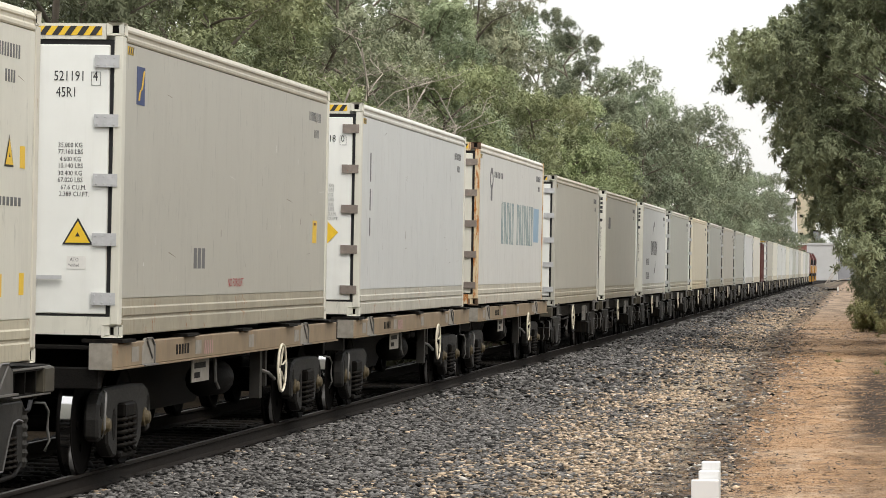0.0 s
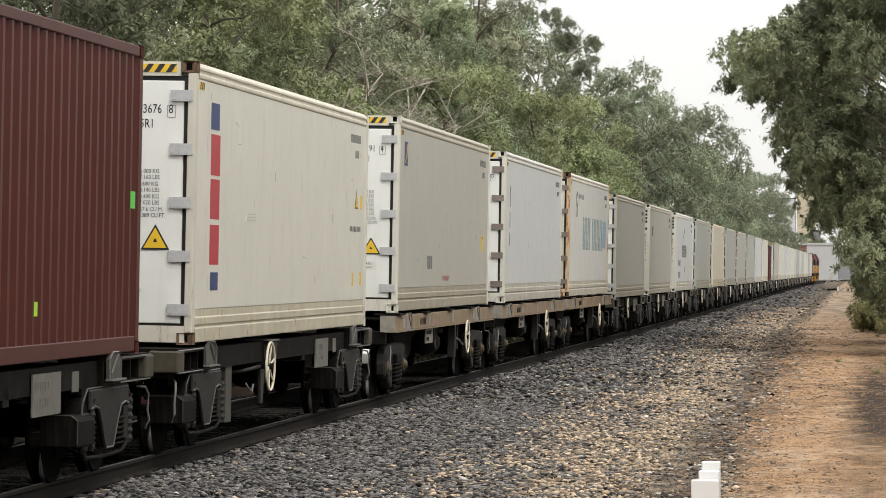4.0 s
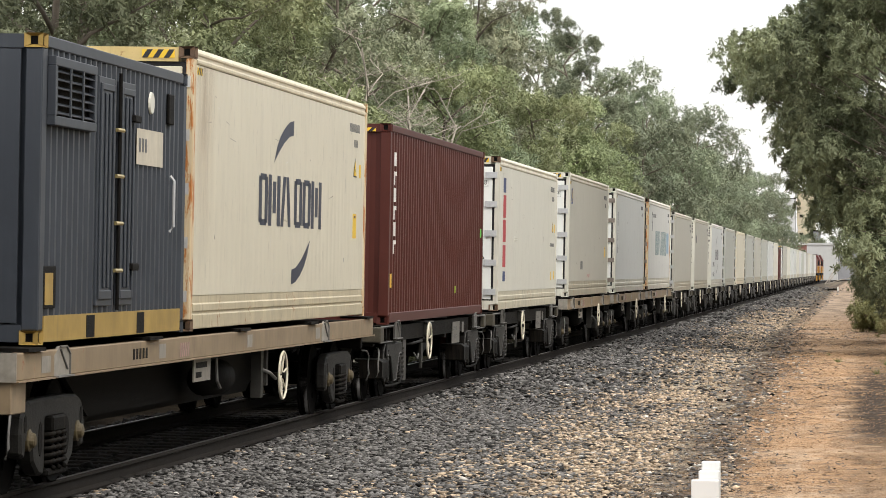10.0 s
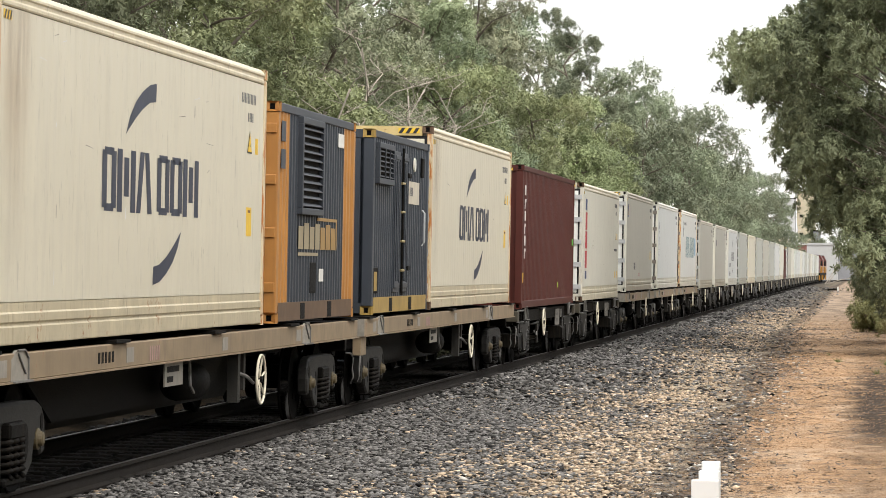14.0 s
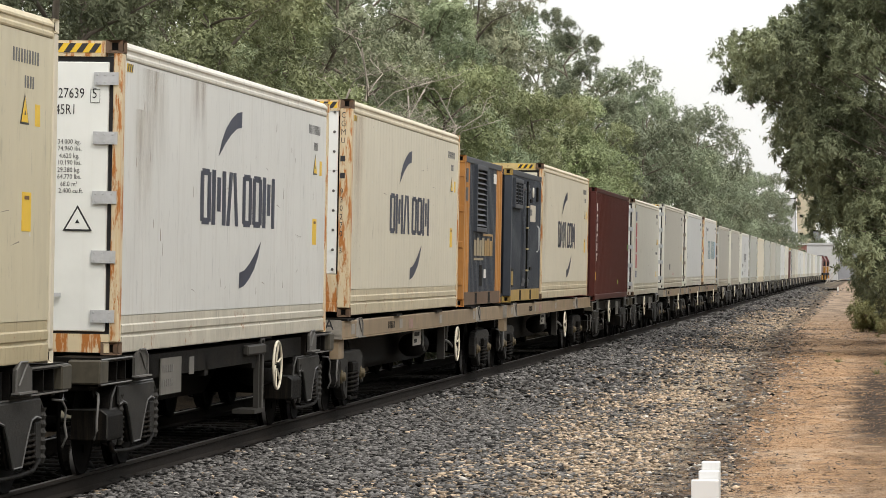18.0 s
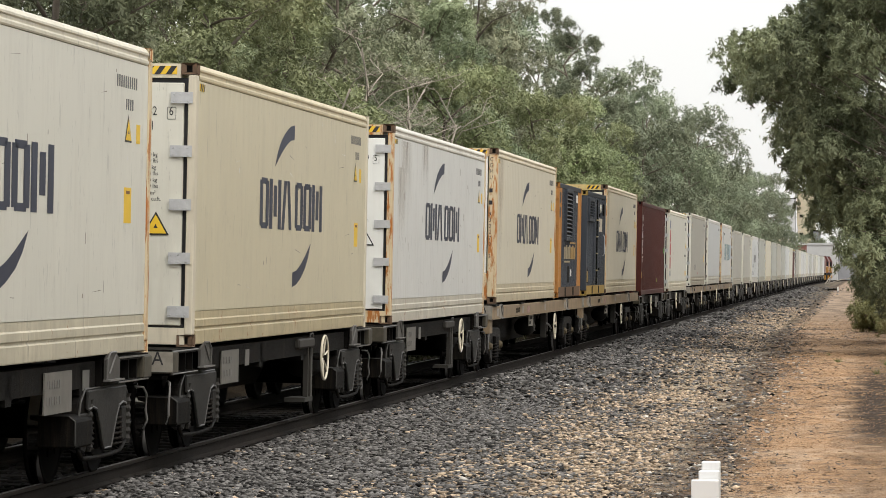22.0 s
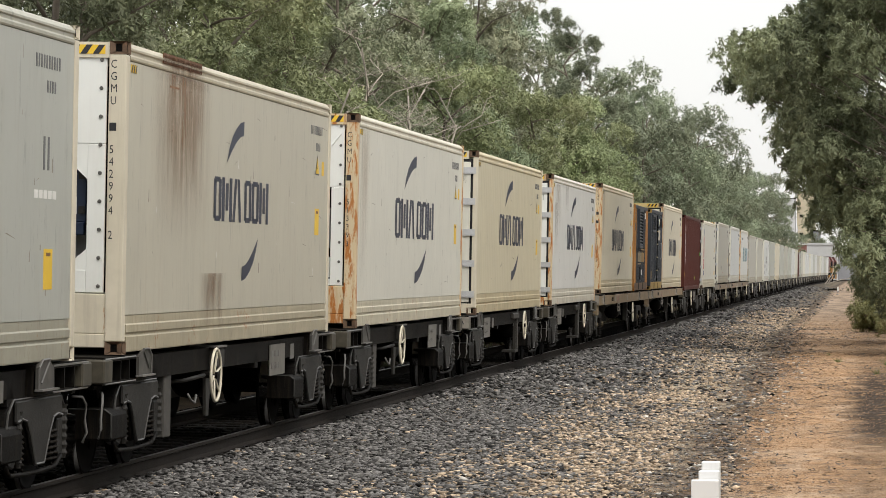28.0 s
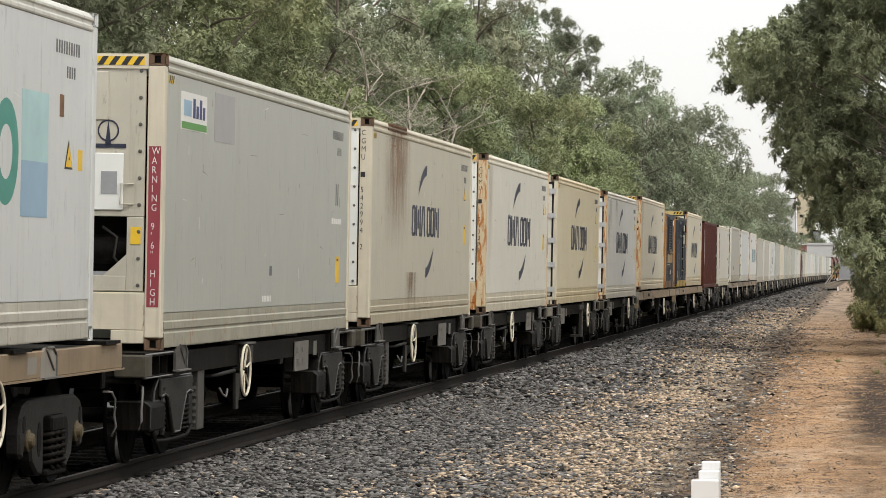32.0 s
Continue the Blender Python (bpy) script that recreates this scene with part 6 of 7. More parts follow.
plate(tal, "caution_label", FX, 11.65, 11.80, 0.56, 0.74, YELLOW, "yellow caution label")
marks(tal, GREYPRINT, 10.7, 11.7, 1.28, 1.35, 8, fill=0.6)
scuffs(tal, 109, 12, 8)
aboard(tal, 15.35, SKEL_Z + 0.02)

beige = reefer(30.70, TAN_Z, BEIGE, post=TALW, end="door", label="beige refrigerated container with a navy and yellow sticker", serial="521191 4", rows=WEIGHTS, caution=(0.96, 1.24))
triangle_sign(beige, (HALF - 0.40, 0.012, HC - 1.92), 0.25, "front")
n_ = part("notice", Geo().box(HALF - 0.50, HALF - 0.32, 0.013, 0.016, HC - 2.27, HC - 2.15), WPRINT, beige, "small white notice")
write("ATO", 0.05, BLACK, n_, (HALF - 0.47, 0.012, HC - 2.21), FRONT)
write("Verified", 0.04, BLACK, n_, (HALF - 0.485, 0.012, HC - 2.255), FRONT)
st = plate(beige, "sticker", FX, 0.66, 1.02, 2.18, 2.54, BLUE, "navy sticker with a yellow curl")
part("sticker_curl", Geo().add([(FX + 0.005, 0.72 + 0.22 * i / 8 + d, 2.22 + 0.26 * i / 8 + 0.03 * math.sin(i)) for i in range(9) for d in (0.0, 0.07)], [(2 * i, 2 * i + 2, 2 * i + 3, 2 * i + 1) for i in range(8)]), YELLOW, st)
write("NO FORKLIFT", 0.13, RED, beige, (FX + 0.003, 5.45, 0.42), SIDE, width=1.15)
marks(beige, GREYPRINT, 3.55, 4.2, 0.64, 0.85, 3, fill=0.7)
scuffs(beige, 110, 12, 8)
aboard(beige, 30.70, TAN_Z)

c2 = reefer(45.7, TAN_Z, PALE, post=TALW, end="door", label="pale blue-grey refrigerated container with worn lettering", serial="013218 0", rows=WEIGHTS, hinge=RUSTZ, caution=None)
part("diamond_sign", Geo().add([(HALF - 0.62, 0.010, 1.13), (HALF - 0.46, 0.010, 0.97), (HALF - 0.30, 0.010, 1.13), (HALF - 0.46, 0.010, 1.29)], [(0, 1, 2, 3)]), YELLOW, c2, "yellow diamond placard")
for z0, z1 in ((1.85, 2.25), (1.45, 1.75), (1.1, 1.35)):
    marks(c2, GREYPRINT, 0.95, 1.2, z0, z1, 1, fill=0.35)
scuffs(c2, 111, 12, 8)
aboard(c2, 45.7, TAN_Z)

c3 = reefer(60.0, TAN_Z, OLDW, post=POSTR, end="door", label="white refrigerated container with a faded sea-green carrier mark", serial="764", rows=WEIGHTS, hinge=RUSTZ, leaf=TALW, caution=None)
for i in range(13):
    if i != 5:
        marks(c3, SEAGREEN, 3.95 + i * 0.48, 4.33 + i * 0.48, 1.12, 1.92, 2, fill=0.45, name="logo_block")
plate(c3, "faded_sticker", FX, 10.2, 11.3, 1.2, 1.9, SKYBLUE, "faded blue sticker")
part("lessor_mark", Geo().ring((0, 0, 0), 0.16, 0.05, "x", 16, 4).box(-0.02, 0.02, -0.1, 0.1, -0.4, -0.12), GREYPRINT, c3).matrix_basis = Matrix.Translation((FX, 2.15, 2.3)) @ Matrix.Diagonal((0.03, 1.4, 1, 1))
marks(c3, GREYPRINT, 2.6, 4.2, 2.34, 2.45, 6)
scuffs(c3, 112, 12, 8)
aboard(c3, 60.0, TAN_Z)

# the head of the train, further and further off
far_y = [75.2, 89.9] + [105.3 + 15.45 * i for i in range(9)] + [244.4 + 14.7 * i for i in range(13)]
far_paints = [BEIGE, BEIGE, PALE, GREYW, CREAMY, GREYW, BEIGE, GREYW, PALE, TALW, BROWN, BEIGE, TALW, PALE, PALE, TALW, PALE, GREYW, PALE, BEIGE, TALW, PALE, GREYW, PALE]
FAR_LABEL = {BEIGE: "beige refrigerated container with plain sides", PALE: "pale grey refrigerated container with plain sides", GREYW: "grey refrigerated container with steel hinges",
             CREAMY: "yellowish cream refrigerated container", TALW: "off-white refrigerated container with plain sides"}
for i, yy in enumerate(far_y):
    p = far_paints[i]
    z = SKEL_Z
    if p is BROWN:
        ob = corrugated(yy, z, LEN20, 2.591, BROWN, BROWN, "short oxide-red corrugated container")
    else:
        ob = reefer(yy, z, p, end="unit" if i in (1, 2) else "door", label=FAR_LABEL[p], serial="" if i else "3", caution=None, post=TALW if i in (1, 2) else None)
        if i == 1:
            stack(ob, "---- - 870269 5", 1.10, 2.63, 0.113)
            plate(ob, "dark_sticker", FX, 1.2, 1.9, 1.9, 2.2, GREYPRINT)
        if i == 2:
            stack(ob, "---- - 51 617 2", 1.10, 2.63, 0.113)
            swoosh_logo(ob, 4.4, 7.6, 1.5, 0.23, GREYPRINT)
            marks(ob, GREYPRINT, 2.0, 3.6, 0.95, 1.15, 4)
            marks(ob, GREYPRINT, 2.0, 3.6, 0.5, 0.72, 4)
    aboard(ob, yy, z)

# ---- wagons ----
WHEEL_R = 0.46
PATCHC = mat("pale_worn_paint", (0.29, 0.265, 0.225), 0.6, 0.3, 8, streak=0.4)
PLATEG = mat("grey_plate", (0.17, 0.16, 0.14), 0.6, 0.3, 5, streak=0.5, streak_col=(0.07, 0.06, 0.05))
HANGER = mat("worn_grey_steel", (0.042, 0.039, 0.034), 0.6, 0.35, 5, gloss=0.25, streak=0.4, streak_col=(0.03, 0.025, 0.02))
BRACKET = mat("scraped_grey_steel", (0.085, 0.080, 0.071), 0.6, 0.5, 7, gloss=0.3, streak=0.5, streak_col=(0.03, 0.027, 0.022), scuff=0.8)
ENDPALE = mat("scraped_ochre_steel", (0.075, 0.066, 0.047), 0.6, 0.5, 7, gloss=0.3, scuff=0.9)
PINKCHALK = mat("pink_chalk", (0.42, 0.27, 0.25), 0.9, 0.3, 8)


def coil(c, r, h, wire=0.016, turns=6):
    pts = []
    for i in range(turns * 7 + 1):
        t = 2 * math.pi * i / 7
        pts.append((c[0] + r * math.cos(t), c[1] + r * math.sin(t), c[2] + h * i / (turns * 7)))
    return pts


WHEELSET = Geo()
for s in (-1, 1):
    WHEELSET.lathe([(0.0, 0.08), (0.0, 0.40), (-0.01 * s, WHEEL_R - 0.01), (0.0, WHEEL_R), (-0.10 * s, WHEEL_R + 0.005), (-0.105 * s, WHEEL_R + 0.03), (-0.135 * s, WHEEL_R + 0.028), (-0.135 * s, 0.40), (-0.09 * s, 0.36), (-0.09 * s, 0.08)], (s * 0.87, 0, 0), "x", 24)
WHEELSET.tube([(-1.02, 0, 0), (1.02, 0, 0)], 0.075, 10)
for s in (-1, 1):
    for k in range(5):
        a = 2 * math.pi * k / 5
        WHEELSET.tube([(s * 0.875, 0.22 * math.cos(a), 0.22 * math.sin(a)), (s * 0.882, 0.22 * math.cos(a), 0.22 * math.sin(a))], 0.045, 8)
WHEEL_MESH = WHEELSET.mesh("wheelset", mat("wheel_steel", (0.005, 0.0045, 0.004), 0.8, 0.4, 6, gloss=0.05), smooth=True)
TREAD_MESH = Geo().lathe([(-0.10, WHEEL_R + 0.016), (-0.004, WHEEL_R + 0.012)], (0.87, 0, 0), "x", 48).mesh("tread", SHINY, smooth=True)
EDGE = mat("worn_pale_edge", (0.15, 0.145, 0.135), 0.45, 0.35, 6)
EDGEMID = mat("worn_grey_edge", (0.085, 0.082, 0.076), 0.45, 0.45, 8, gloss=0.3)
CASTMID = mat("dusty_cast_steel", (0.026, 0.0245, 0.022), 0.6, 0.5, 6, gloss=0.22, streak=0.4, streak_col=(0.012, 0.011, 0.010), bump=0.3)
CAPTAN = mat("tan_axle_cap", (0.10, 0.075, 0.035), 0.6, 0.4, 9)
CAP_GEO = Geo().lathe([(0.0, 0.095), (0.04, 0.095), (0.05, 0.07), (0.08, 0.06), (0.09, 0.04), (0.09, 0)], (0, 0, 0), "x", 14)
CAP_MESH = {"flat": CAP_GEO.mesh("axle_cap", CAPTAN), "skel": CAP_GEO.mesh("axle_cap", GRIME)}
SPRING_MESH = Geo().tube(coil((0, 0, 0), 0.085, 0.30, turns=5), 0.022, 5).mesh("spring", GRIME, smooth=True)
SMALL_SPRING = Geo().tube(coil((0, 0, 0), 0.07, 0.28, turns=6), 0.016, 4).mesh("spring", GRIME, smooth=True)


def bogie(wagon, y, kind):
    """A bogie: two cast sideframes with springs, a bolster, two wheelsets."""
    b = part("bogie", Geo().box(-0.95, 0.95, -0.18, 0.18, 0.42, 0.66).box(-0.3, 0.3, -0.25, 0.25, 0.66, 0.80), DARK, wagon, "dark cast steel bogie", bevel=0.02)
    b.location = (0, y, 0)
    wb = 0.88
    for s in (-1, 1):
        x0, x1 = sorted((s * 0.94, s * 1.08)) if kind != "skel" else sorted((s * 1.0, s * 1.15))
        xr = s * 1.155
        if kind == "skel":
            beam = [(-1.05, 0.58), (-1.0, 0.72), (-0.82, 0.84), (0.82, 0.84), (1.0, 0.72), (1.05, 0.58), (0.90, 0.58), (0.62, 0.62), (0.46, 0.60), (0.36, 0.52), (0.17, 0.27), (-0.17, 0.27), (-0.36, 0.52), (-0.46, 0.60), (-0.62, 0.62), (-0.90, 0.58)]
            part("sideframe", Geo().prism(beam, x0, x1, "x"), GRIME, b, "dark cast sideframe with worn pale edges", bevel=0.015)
            xo = s * 1.155
            web = [(-0.80, 0.64), (-0.62, 0.66), (-0.47, 0.64), (-0.36, 0.53), (-0.15, 0.26), (0.15, 0.26), (0.36, 0.53), (0.47, 0.64), (0.62, 0.66), (0.80, 0.64), (0.80, 0.82), (-0.80, 0.82)]
            part("spring_web", Geo().prism(web, *sorted((xo, s * 1.185)), "x"), CASTMID, b, "grey cast web tapering to the spring seat", bevel=0.012)
            xr = s * 1.188
            rib = Geo().tube([(xr, -0.78, 0.65), (xr, -0.62, 0.67), (xr, -0.46, 0.645), (xr, -0.35, 0.54), (xr, -0.145, 0.275), (xr, 0.145, 0.275), (xr, 0.35, 0.54), (xr, 0.46, 0.645), (xr, 0.62, 0.67), (xr, 0.78, 0.65)], 0.011, 5)
            rib.tube([(xr - s * 0.03, -1.03, 0.60), (xr - s * 0.03, -0.98, 0.72), (xr - s * 0.03, -0.81, 0.83), (xr - s * 0.03, 0.81, 0.83), (xr - s * 0.03, 0.98, 0.72), (xr - s * 0.03, 1.03, 0.60)], 0.010, 5)
            part("rib", rib, EDGEMID, b, "worn casting edges")
            for e in (-1, 1):
                part("pedestal", Geo().prism([(e * 0.98, 0.30), (e * 0.80, 0.26), (e * 0.70, 0.34), (e * 0.70, 0.62), (e * 1.0, 0.62)], *sorted((xo - s * 0.1, xo + s * 0.01)), "x"), CASTMID, b, bevel=0.012)
            part("tie_bar", Geo().tube([(s * 1.17, -1.1, 0.30), (s * 1.17, -0.95, 0.22), (s * 1.15, -0.3, 0.20), (s * 1.15, 0.3, 0.20), (s * 1.17, 0.6, 0.22), (s * 1.17, 0.8, 0.3)], 0.022, 6), GRIME, b, smooth=True)
            part("cover_box", Geo().prism([(s * 0.78, 0.33), (s * 1.2, 0.33), (s * 1.2, 0.57), (s * 1.14, 0.62), (s * 0.78, 0.62)], -1.34, -0.66), GRIME, b, "dark cover over the axle end", bevel=0.015)
            part("cover_edge", Geo().tube([(s * 0.8, -1.345, 0.615), (s * 1.14, -1.345, 0.615), (s * 1.2, -1.345, 0.57), (s * 1.2, -1.345, 0.36)], 0.006, 5), EDGEMID, b)
            for yy in (-0.52, 0.50, 0.66):
                part("spring", SMALL_SPRING, None, b).location = (s * 1.1, yy, 0.24)
            for yy in (-0.66, 0.92):
                part("stud_column", Geo().lathe([(0.0, 0.03)] + [(0.01 + k * 0.035, 0.044 if k % 2 else 0.030) for k in range(14)], (s * 1.16, yy, 0.27), "z", 8), CAST, b)
        else:
            beam = [(-1.14, 0.34), (-1.16, 0.52), (-1.12, 0.66), (-1.02, 0.75), (-0.86, 0.79), (-0.40, 0.80), (0.40, 0.80), (0.86, 0.79), (1.02, 0.75), (1.12, 0.66), (1.16, 0.52), (1.14, 0.34), (1.02, 0.30), (0.98, 0.44), (0.78, 0.44), (0.72, 0.26), (0.52, 0.15), (0.36, 0.13), (0.32, 0.20), (0.32, 0.62), (-0.32, 0.62), (-0.32, 0.20), (-0.36, 0.13), (-0.52, 0.15), (-0.72, 0.26), (-0.78, 0.44), (-0.98, 0.44), (-1.02, 0.30)]
            part("sideframe", Geo().prism(beam, x0, x1, "x"), CASTMID, b, "dusty dark cast sideframe", bevel=0.025)
            # lightening holes as black plugs on the face, their shade by colour only
            for e in (-1, 1):
                for yc, zc, ry, rz in ((0.49, 0.45, 0.065, 0.15), (1.02, 0.60, 0.05, 0.075)):
                    slot = [(e * yc + ry * math.cos(2 * math.pi * i / 12), zc + rz * math.sin(2 * math.pi * i / 12)) for i in range(12)]
                    part("lightening_hole", Geo().prism(slot, *sorted((s * 1.07, s * 1.084)), "x"), DARK, b)
            part("spring_tray", Geo().box(*sorted((s * 0.86, s * 1.12)), -0.36, 0.36, 0.12, 0.19), GRIME, b, bevel=0.02)
            part("bolster_end", Geo().box(*sorted((s * 0.86, s * 1.14)), -0.26, 0.26, 0.50, 0.64), GRIME, b, bevel=0.02)
            for yy in (-0.20, 0.0, 0.20):
                part("spring", SPRING_MESH, None, b).location = (s * 1.05, yy, 0.19)
        for yy in (-wb, wb):
            k = part("axle_cap", CAP_MESH[kind], None, b)
            k.location = (s * 1.05, yy, WHEEL_R)
            if s < 0:
                k.rotation_euler.z = math.pi
    for yy in (-wb, wb):
        w = part("wheelset", WHEEL_MESH, None, b, "dark steel wheelset")
        w.location = (0, yy, WHEEL_R)
    for yy in (-wb, wb):
        part("tread", TREAD_MESH, None, b, "bright worn wheel tread").location = (0, yy, WHEEL_R)
    return b


def hand_wheel(wagon, y, x=1.27, z=0.62):
    h = part("hand_brake_wheel", Geo().ring((x, y, z), 0.275, 0.016), CREAM, wagon, "cream spoked hand brake wheel", smooth=True)
    g = Geo()
    for k in range(6):
        a = math.pi / 3 * k + 0.3
        g.tube([(x - 0.02, y, z), (x, y + 0.275 * math.cos(a), z + 0.275 * math.sin(a))], 0.012, 5)
    part("spoke", g, CREAM, h)
    part("hub", Geo().tube([(x - 0.16, y, z), (x + 0.02, y, z)], 0.035, 8), GRIME, h)


def end_gear(w, y, s):
    """Coupler and headstock at one end; s = -1 for the near end."""
    part("headstock", Geo().box(-1.1, 1.1, *sorted((y, y - s * 0.16)), 0.80, 1.0), DARK, w, bevel=0.012)
    part("coupler", Geo().box(-0.12, 0.12, *sorted((y, y + s * 0.45)), 0.72, 0.96).box(-0.16, 0.16, *sorted((y + s * 0.28, y + s * 0.47)), 0.68, 1.0), DARK, w, "black automatic coupler", bevel=0.02)
    part("brake_hose", Geo().tube([(0.5, y, 0.78), (0.52, y + s * 0.22, 0.62), (0.45, y + s * 0.40, 0.52), (0.36, y + s * 0.5, 0.6)], 0.022, 6), RUBBER, w, smooth=True)
    part("hand_rail", Geo().tube([(1.12, y - s * 0.2, 0.78), (1.17, y - s * 0.05, 0.77), (1.19, y + s * 0.02, 0.70), (1.18, y + s * 0.03, 0.55), (1.19, y + s * 0.06, 0.45), (1.16, y + s * 0.03, 0.36)], 0.012, 6), EDGE, w, "pale bent step rail", smooth=True)


def guide(w, y, d, top, s, paint):
    """An open guide bracket with bright worn edges, at the end of a bolster."""
    out = [(y, top - 0.20), (y + d * 0.55, top - 0.20), (y + d * 0.55, top - 0.02), (y + d * 0.42, top + 0.045), (y + d * 0.18, top + 0.045), (y, top - 0.03)]
    x0, x1 = sorted((s * 1.20, s * 1.225))
    b = part("guide_bracket", Geo().prism(out, x0, x1, "x"), paint, w, "guide bracket with worn pale edges")
    xe = s * 1.232
    e = Geo().tube([(xe, p, q) for p, q in out[2:5]], 0.009, 5).tube([(xe, out[1][0], out[1][1]), (xe, out[2][0], out[2][1])], 0.009, 5)
    e.tube([(xe, y + d * 0.2, top + 0.02), (xe, y + d * 0.46, top - 0.15)], 0.008, 5)
    e.box(*sorted((s * 1.2, s * 1.27)), *sorted((y - d * 0.02, y + d * 0.58)), top - 0.215, top - 0.20)
    part("bracket_edge", e, EDGE, b)


def skeletal_wagon(length, label, wheel_y=5.1, plate_y=9.2):
    """A skeletal container wagon: slim sills, end bolsters with guide brackets, gear hung below."""
    w = thing("container_wagon", label, "rail wagon", "container wagons")
    top = SKEL_Z - 0.01
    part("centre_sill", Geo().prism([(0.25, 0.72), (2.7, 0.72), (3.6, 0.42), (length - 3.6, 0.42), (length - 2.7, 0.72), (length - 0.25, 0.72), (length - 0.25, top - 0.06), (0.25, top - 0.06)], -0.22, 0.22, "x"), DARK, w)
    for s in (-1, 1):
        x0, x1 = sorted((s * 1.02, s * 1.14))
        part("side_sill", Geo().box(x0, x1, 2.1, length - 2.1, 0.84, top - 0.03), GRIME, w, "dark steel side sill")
        for yy, d in ((0.1, 1), (length - 0.1, -1)):
            x0, x1 = sorted((s * 0.75, s * 1.2))
            comb = [(yy, top - 0.26), (yy + d * 1.9, top - 0.26), (yy + d * 1.9, top - 0.23)]
            for k in range(5, -1, -1):
                q = yy + d * (0.02 + k * 0.37)
                comb += [(q + d * 0.025, top - 0.23), (q + d * 0.025, top - 0.045), (q, top - 0.045), (q, top - 0.23)]
            g = Geo().prism(comb + [(yy, top - 0.23)], x0, x1 - 0.02 if s > 0 else x1, "x")
            part("bolster_flange", Geo().box(x0, x1, *sorted((yy, yy + d * 1.9)), top - 0.045, top), GRIME, w)
            part("end_bolster", g, GRIME, w, "ribbed dark steel container bolster")
            e = Geo().tube([(s * 1.205, yy, top - 0.02), (s * 1.205, yy + d * 1.3, top - 0.02)], 0.010, 5).tube([(s * 1.205, yy, top - 0.245), (s * 1.205, yy + d * 1.3, top - 0.245)], 0.008, 5)
            part("bolster_edge", e, EDGE, w, "pale worn flange edge")
            guide(w, yy + d * 1.35, d, top, s, BRACKET)
            part("end_block", Geo().box(*sorted((s * 0.92, s * 1.22)), *sorted((yy - d * 0.1, yy + d * 0.25)), top - 0.24, top - 0.02), ENDPALE, w, "scraped end block", bevel=0.015)
    for k in range(4):
        yy = 2.6 + (length - 5.2) * k / 3
        part("cross_bearer", Geo().box(-1.14, 1.14, yy - 0.1, yy + 0.1, 0.78, top - 0.05), DARK, w)
    for yy in (1.75, length - 1.75):
        bogie(w, yy, "skel")
    end_gear(w, 0.1, -1)
    end_gear(w, length - 0.1, 1)
    part("brake_cylinder", Geo().lathe([(-0.45, 0), (-0.45, 0.18), (0.4, 0.2), (0.45, 0.16), (0.45, 0)], (0.85, wheel_y + 1.0, 0.70), "y", 16), DARK, w, "brake cylinder", smooth=True)
    p = part("notice_plate", Geo().box(1.15, 1.165, plate_y, plate_y + 1.0, 0.66, 1.02), PLATEG, w, "grey steel data plate")
    g = Geo()
    for k in range(6):
        g.box(1.166, 1.169, plate_y + 0.08 + k * 0.09, plate_y + 0.13 + k * 0.09, 0.74, 0.81).box(1.166, 1.169, plate_y + 0.08 + k * 0.09, plate_y + 0.13 + k * 0.09, 0.88, 0.95)
    part("letter_bar", g, EDGE, p)
    part("pale_plate", Geo().box(1.14, 1.147, plate_y + 1.5, plate_y + 1.75, 0.82, 1.0), EDGE, w)
    if wheel_y > 6:
        st = part("step", Geo().box(1.1, 1.16, wheel_y - 0.62, wheel_y - 0.57, 0.30, 0.95).box(1.1, 1.16, wheel_y - 0.42, wheel_y - 0.37, 0.30, 0.95).box(0.92, 1.18, wheel_y - 0.95, wheel_y - 0.35, 0.26, 0.31), HANGER, w, "hanging foot step")
        part("step_edge", Geo().tube([(1.165, wheel_y - 0.37, 0.28), (1.165, wheel_y - 0.37, 0.92)], 0.010, 5), EDGE, st)
        part("gear_box", Geo().box(0.9, 1.2, wheel_y - 1.5, wheel_y - 0.35, 0.93, 1.05), HANGER, w, bevel=0.02)
        part("grab_handle", Geo().tube([(1.18, wheel_y - 0.62, 1.05), (1.18, wheel_y - 0.6, 1.10), (1.18, wheel_y - 0.42, 1.10), (1.18, wheel_y - 0.4, 1.03)], 0.012, 5), EDGE, w, smooth=True)
    else:
        part("pillar", Geo().box(1.0, 1.12, 3.15, 3.5, 0.22, 0.95).box(1.0, 1.05, 3.6, 3.75, 0.22, 0.9), BRACKET, w, "scraped grey hanging plate", bevel=0.01)
        g = part("gear_box", Geo().box(0.95, 1.22, wheel_y + 0.28, wheel_y + 0.75, 0.84, 1.07), HANGER, w, "worn grey brake gear housing", bevel=0.03)
        part("gear_cap", Geo().box(0.93, 1.235, wheel_y + 0.24, wheel_y + 0.79, 1.07, 1.09), EDGE, g)
        part("gear_chain_guard", Geo().prism([(wheel_y + 0.32, 0.84), (wheel_y + 0.62, 0.84), (wheel_y + 0.50, 0.34), (wheel_y + 0.36, 0.34)], 1.06, 1.10, "x"), HANGER, w, bevel=0.008)
        part("wheel_shaft", Geo().tube([(0.95, wheel_y - 1.0, 0.74), (1.12, wheel_y - 0.95, 0.76), (1.16, wheel_y - 0.1, 0.79)], 0.022, 6), CASTMID, w, smooth=True)
        part("release_hook", Geo().tube([(1.14, wheel_y - 0.85, 0.62), (1.17, wheel_y - 0.80, 0.55), (1.17, wheel_y - 0.62, 0.52), (1.17, wheel_y - 0.55, 0.60)], 0.012, 5), EDGE, w, smooth=True)
    hand_wheel(w, wheel_y, 1.27, 0.79)
    return w


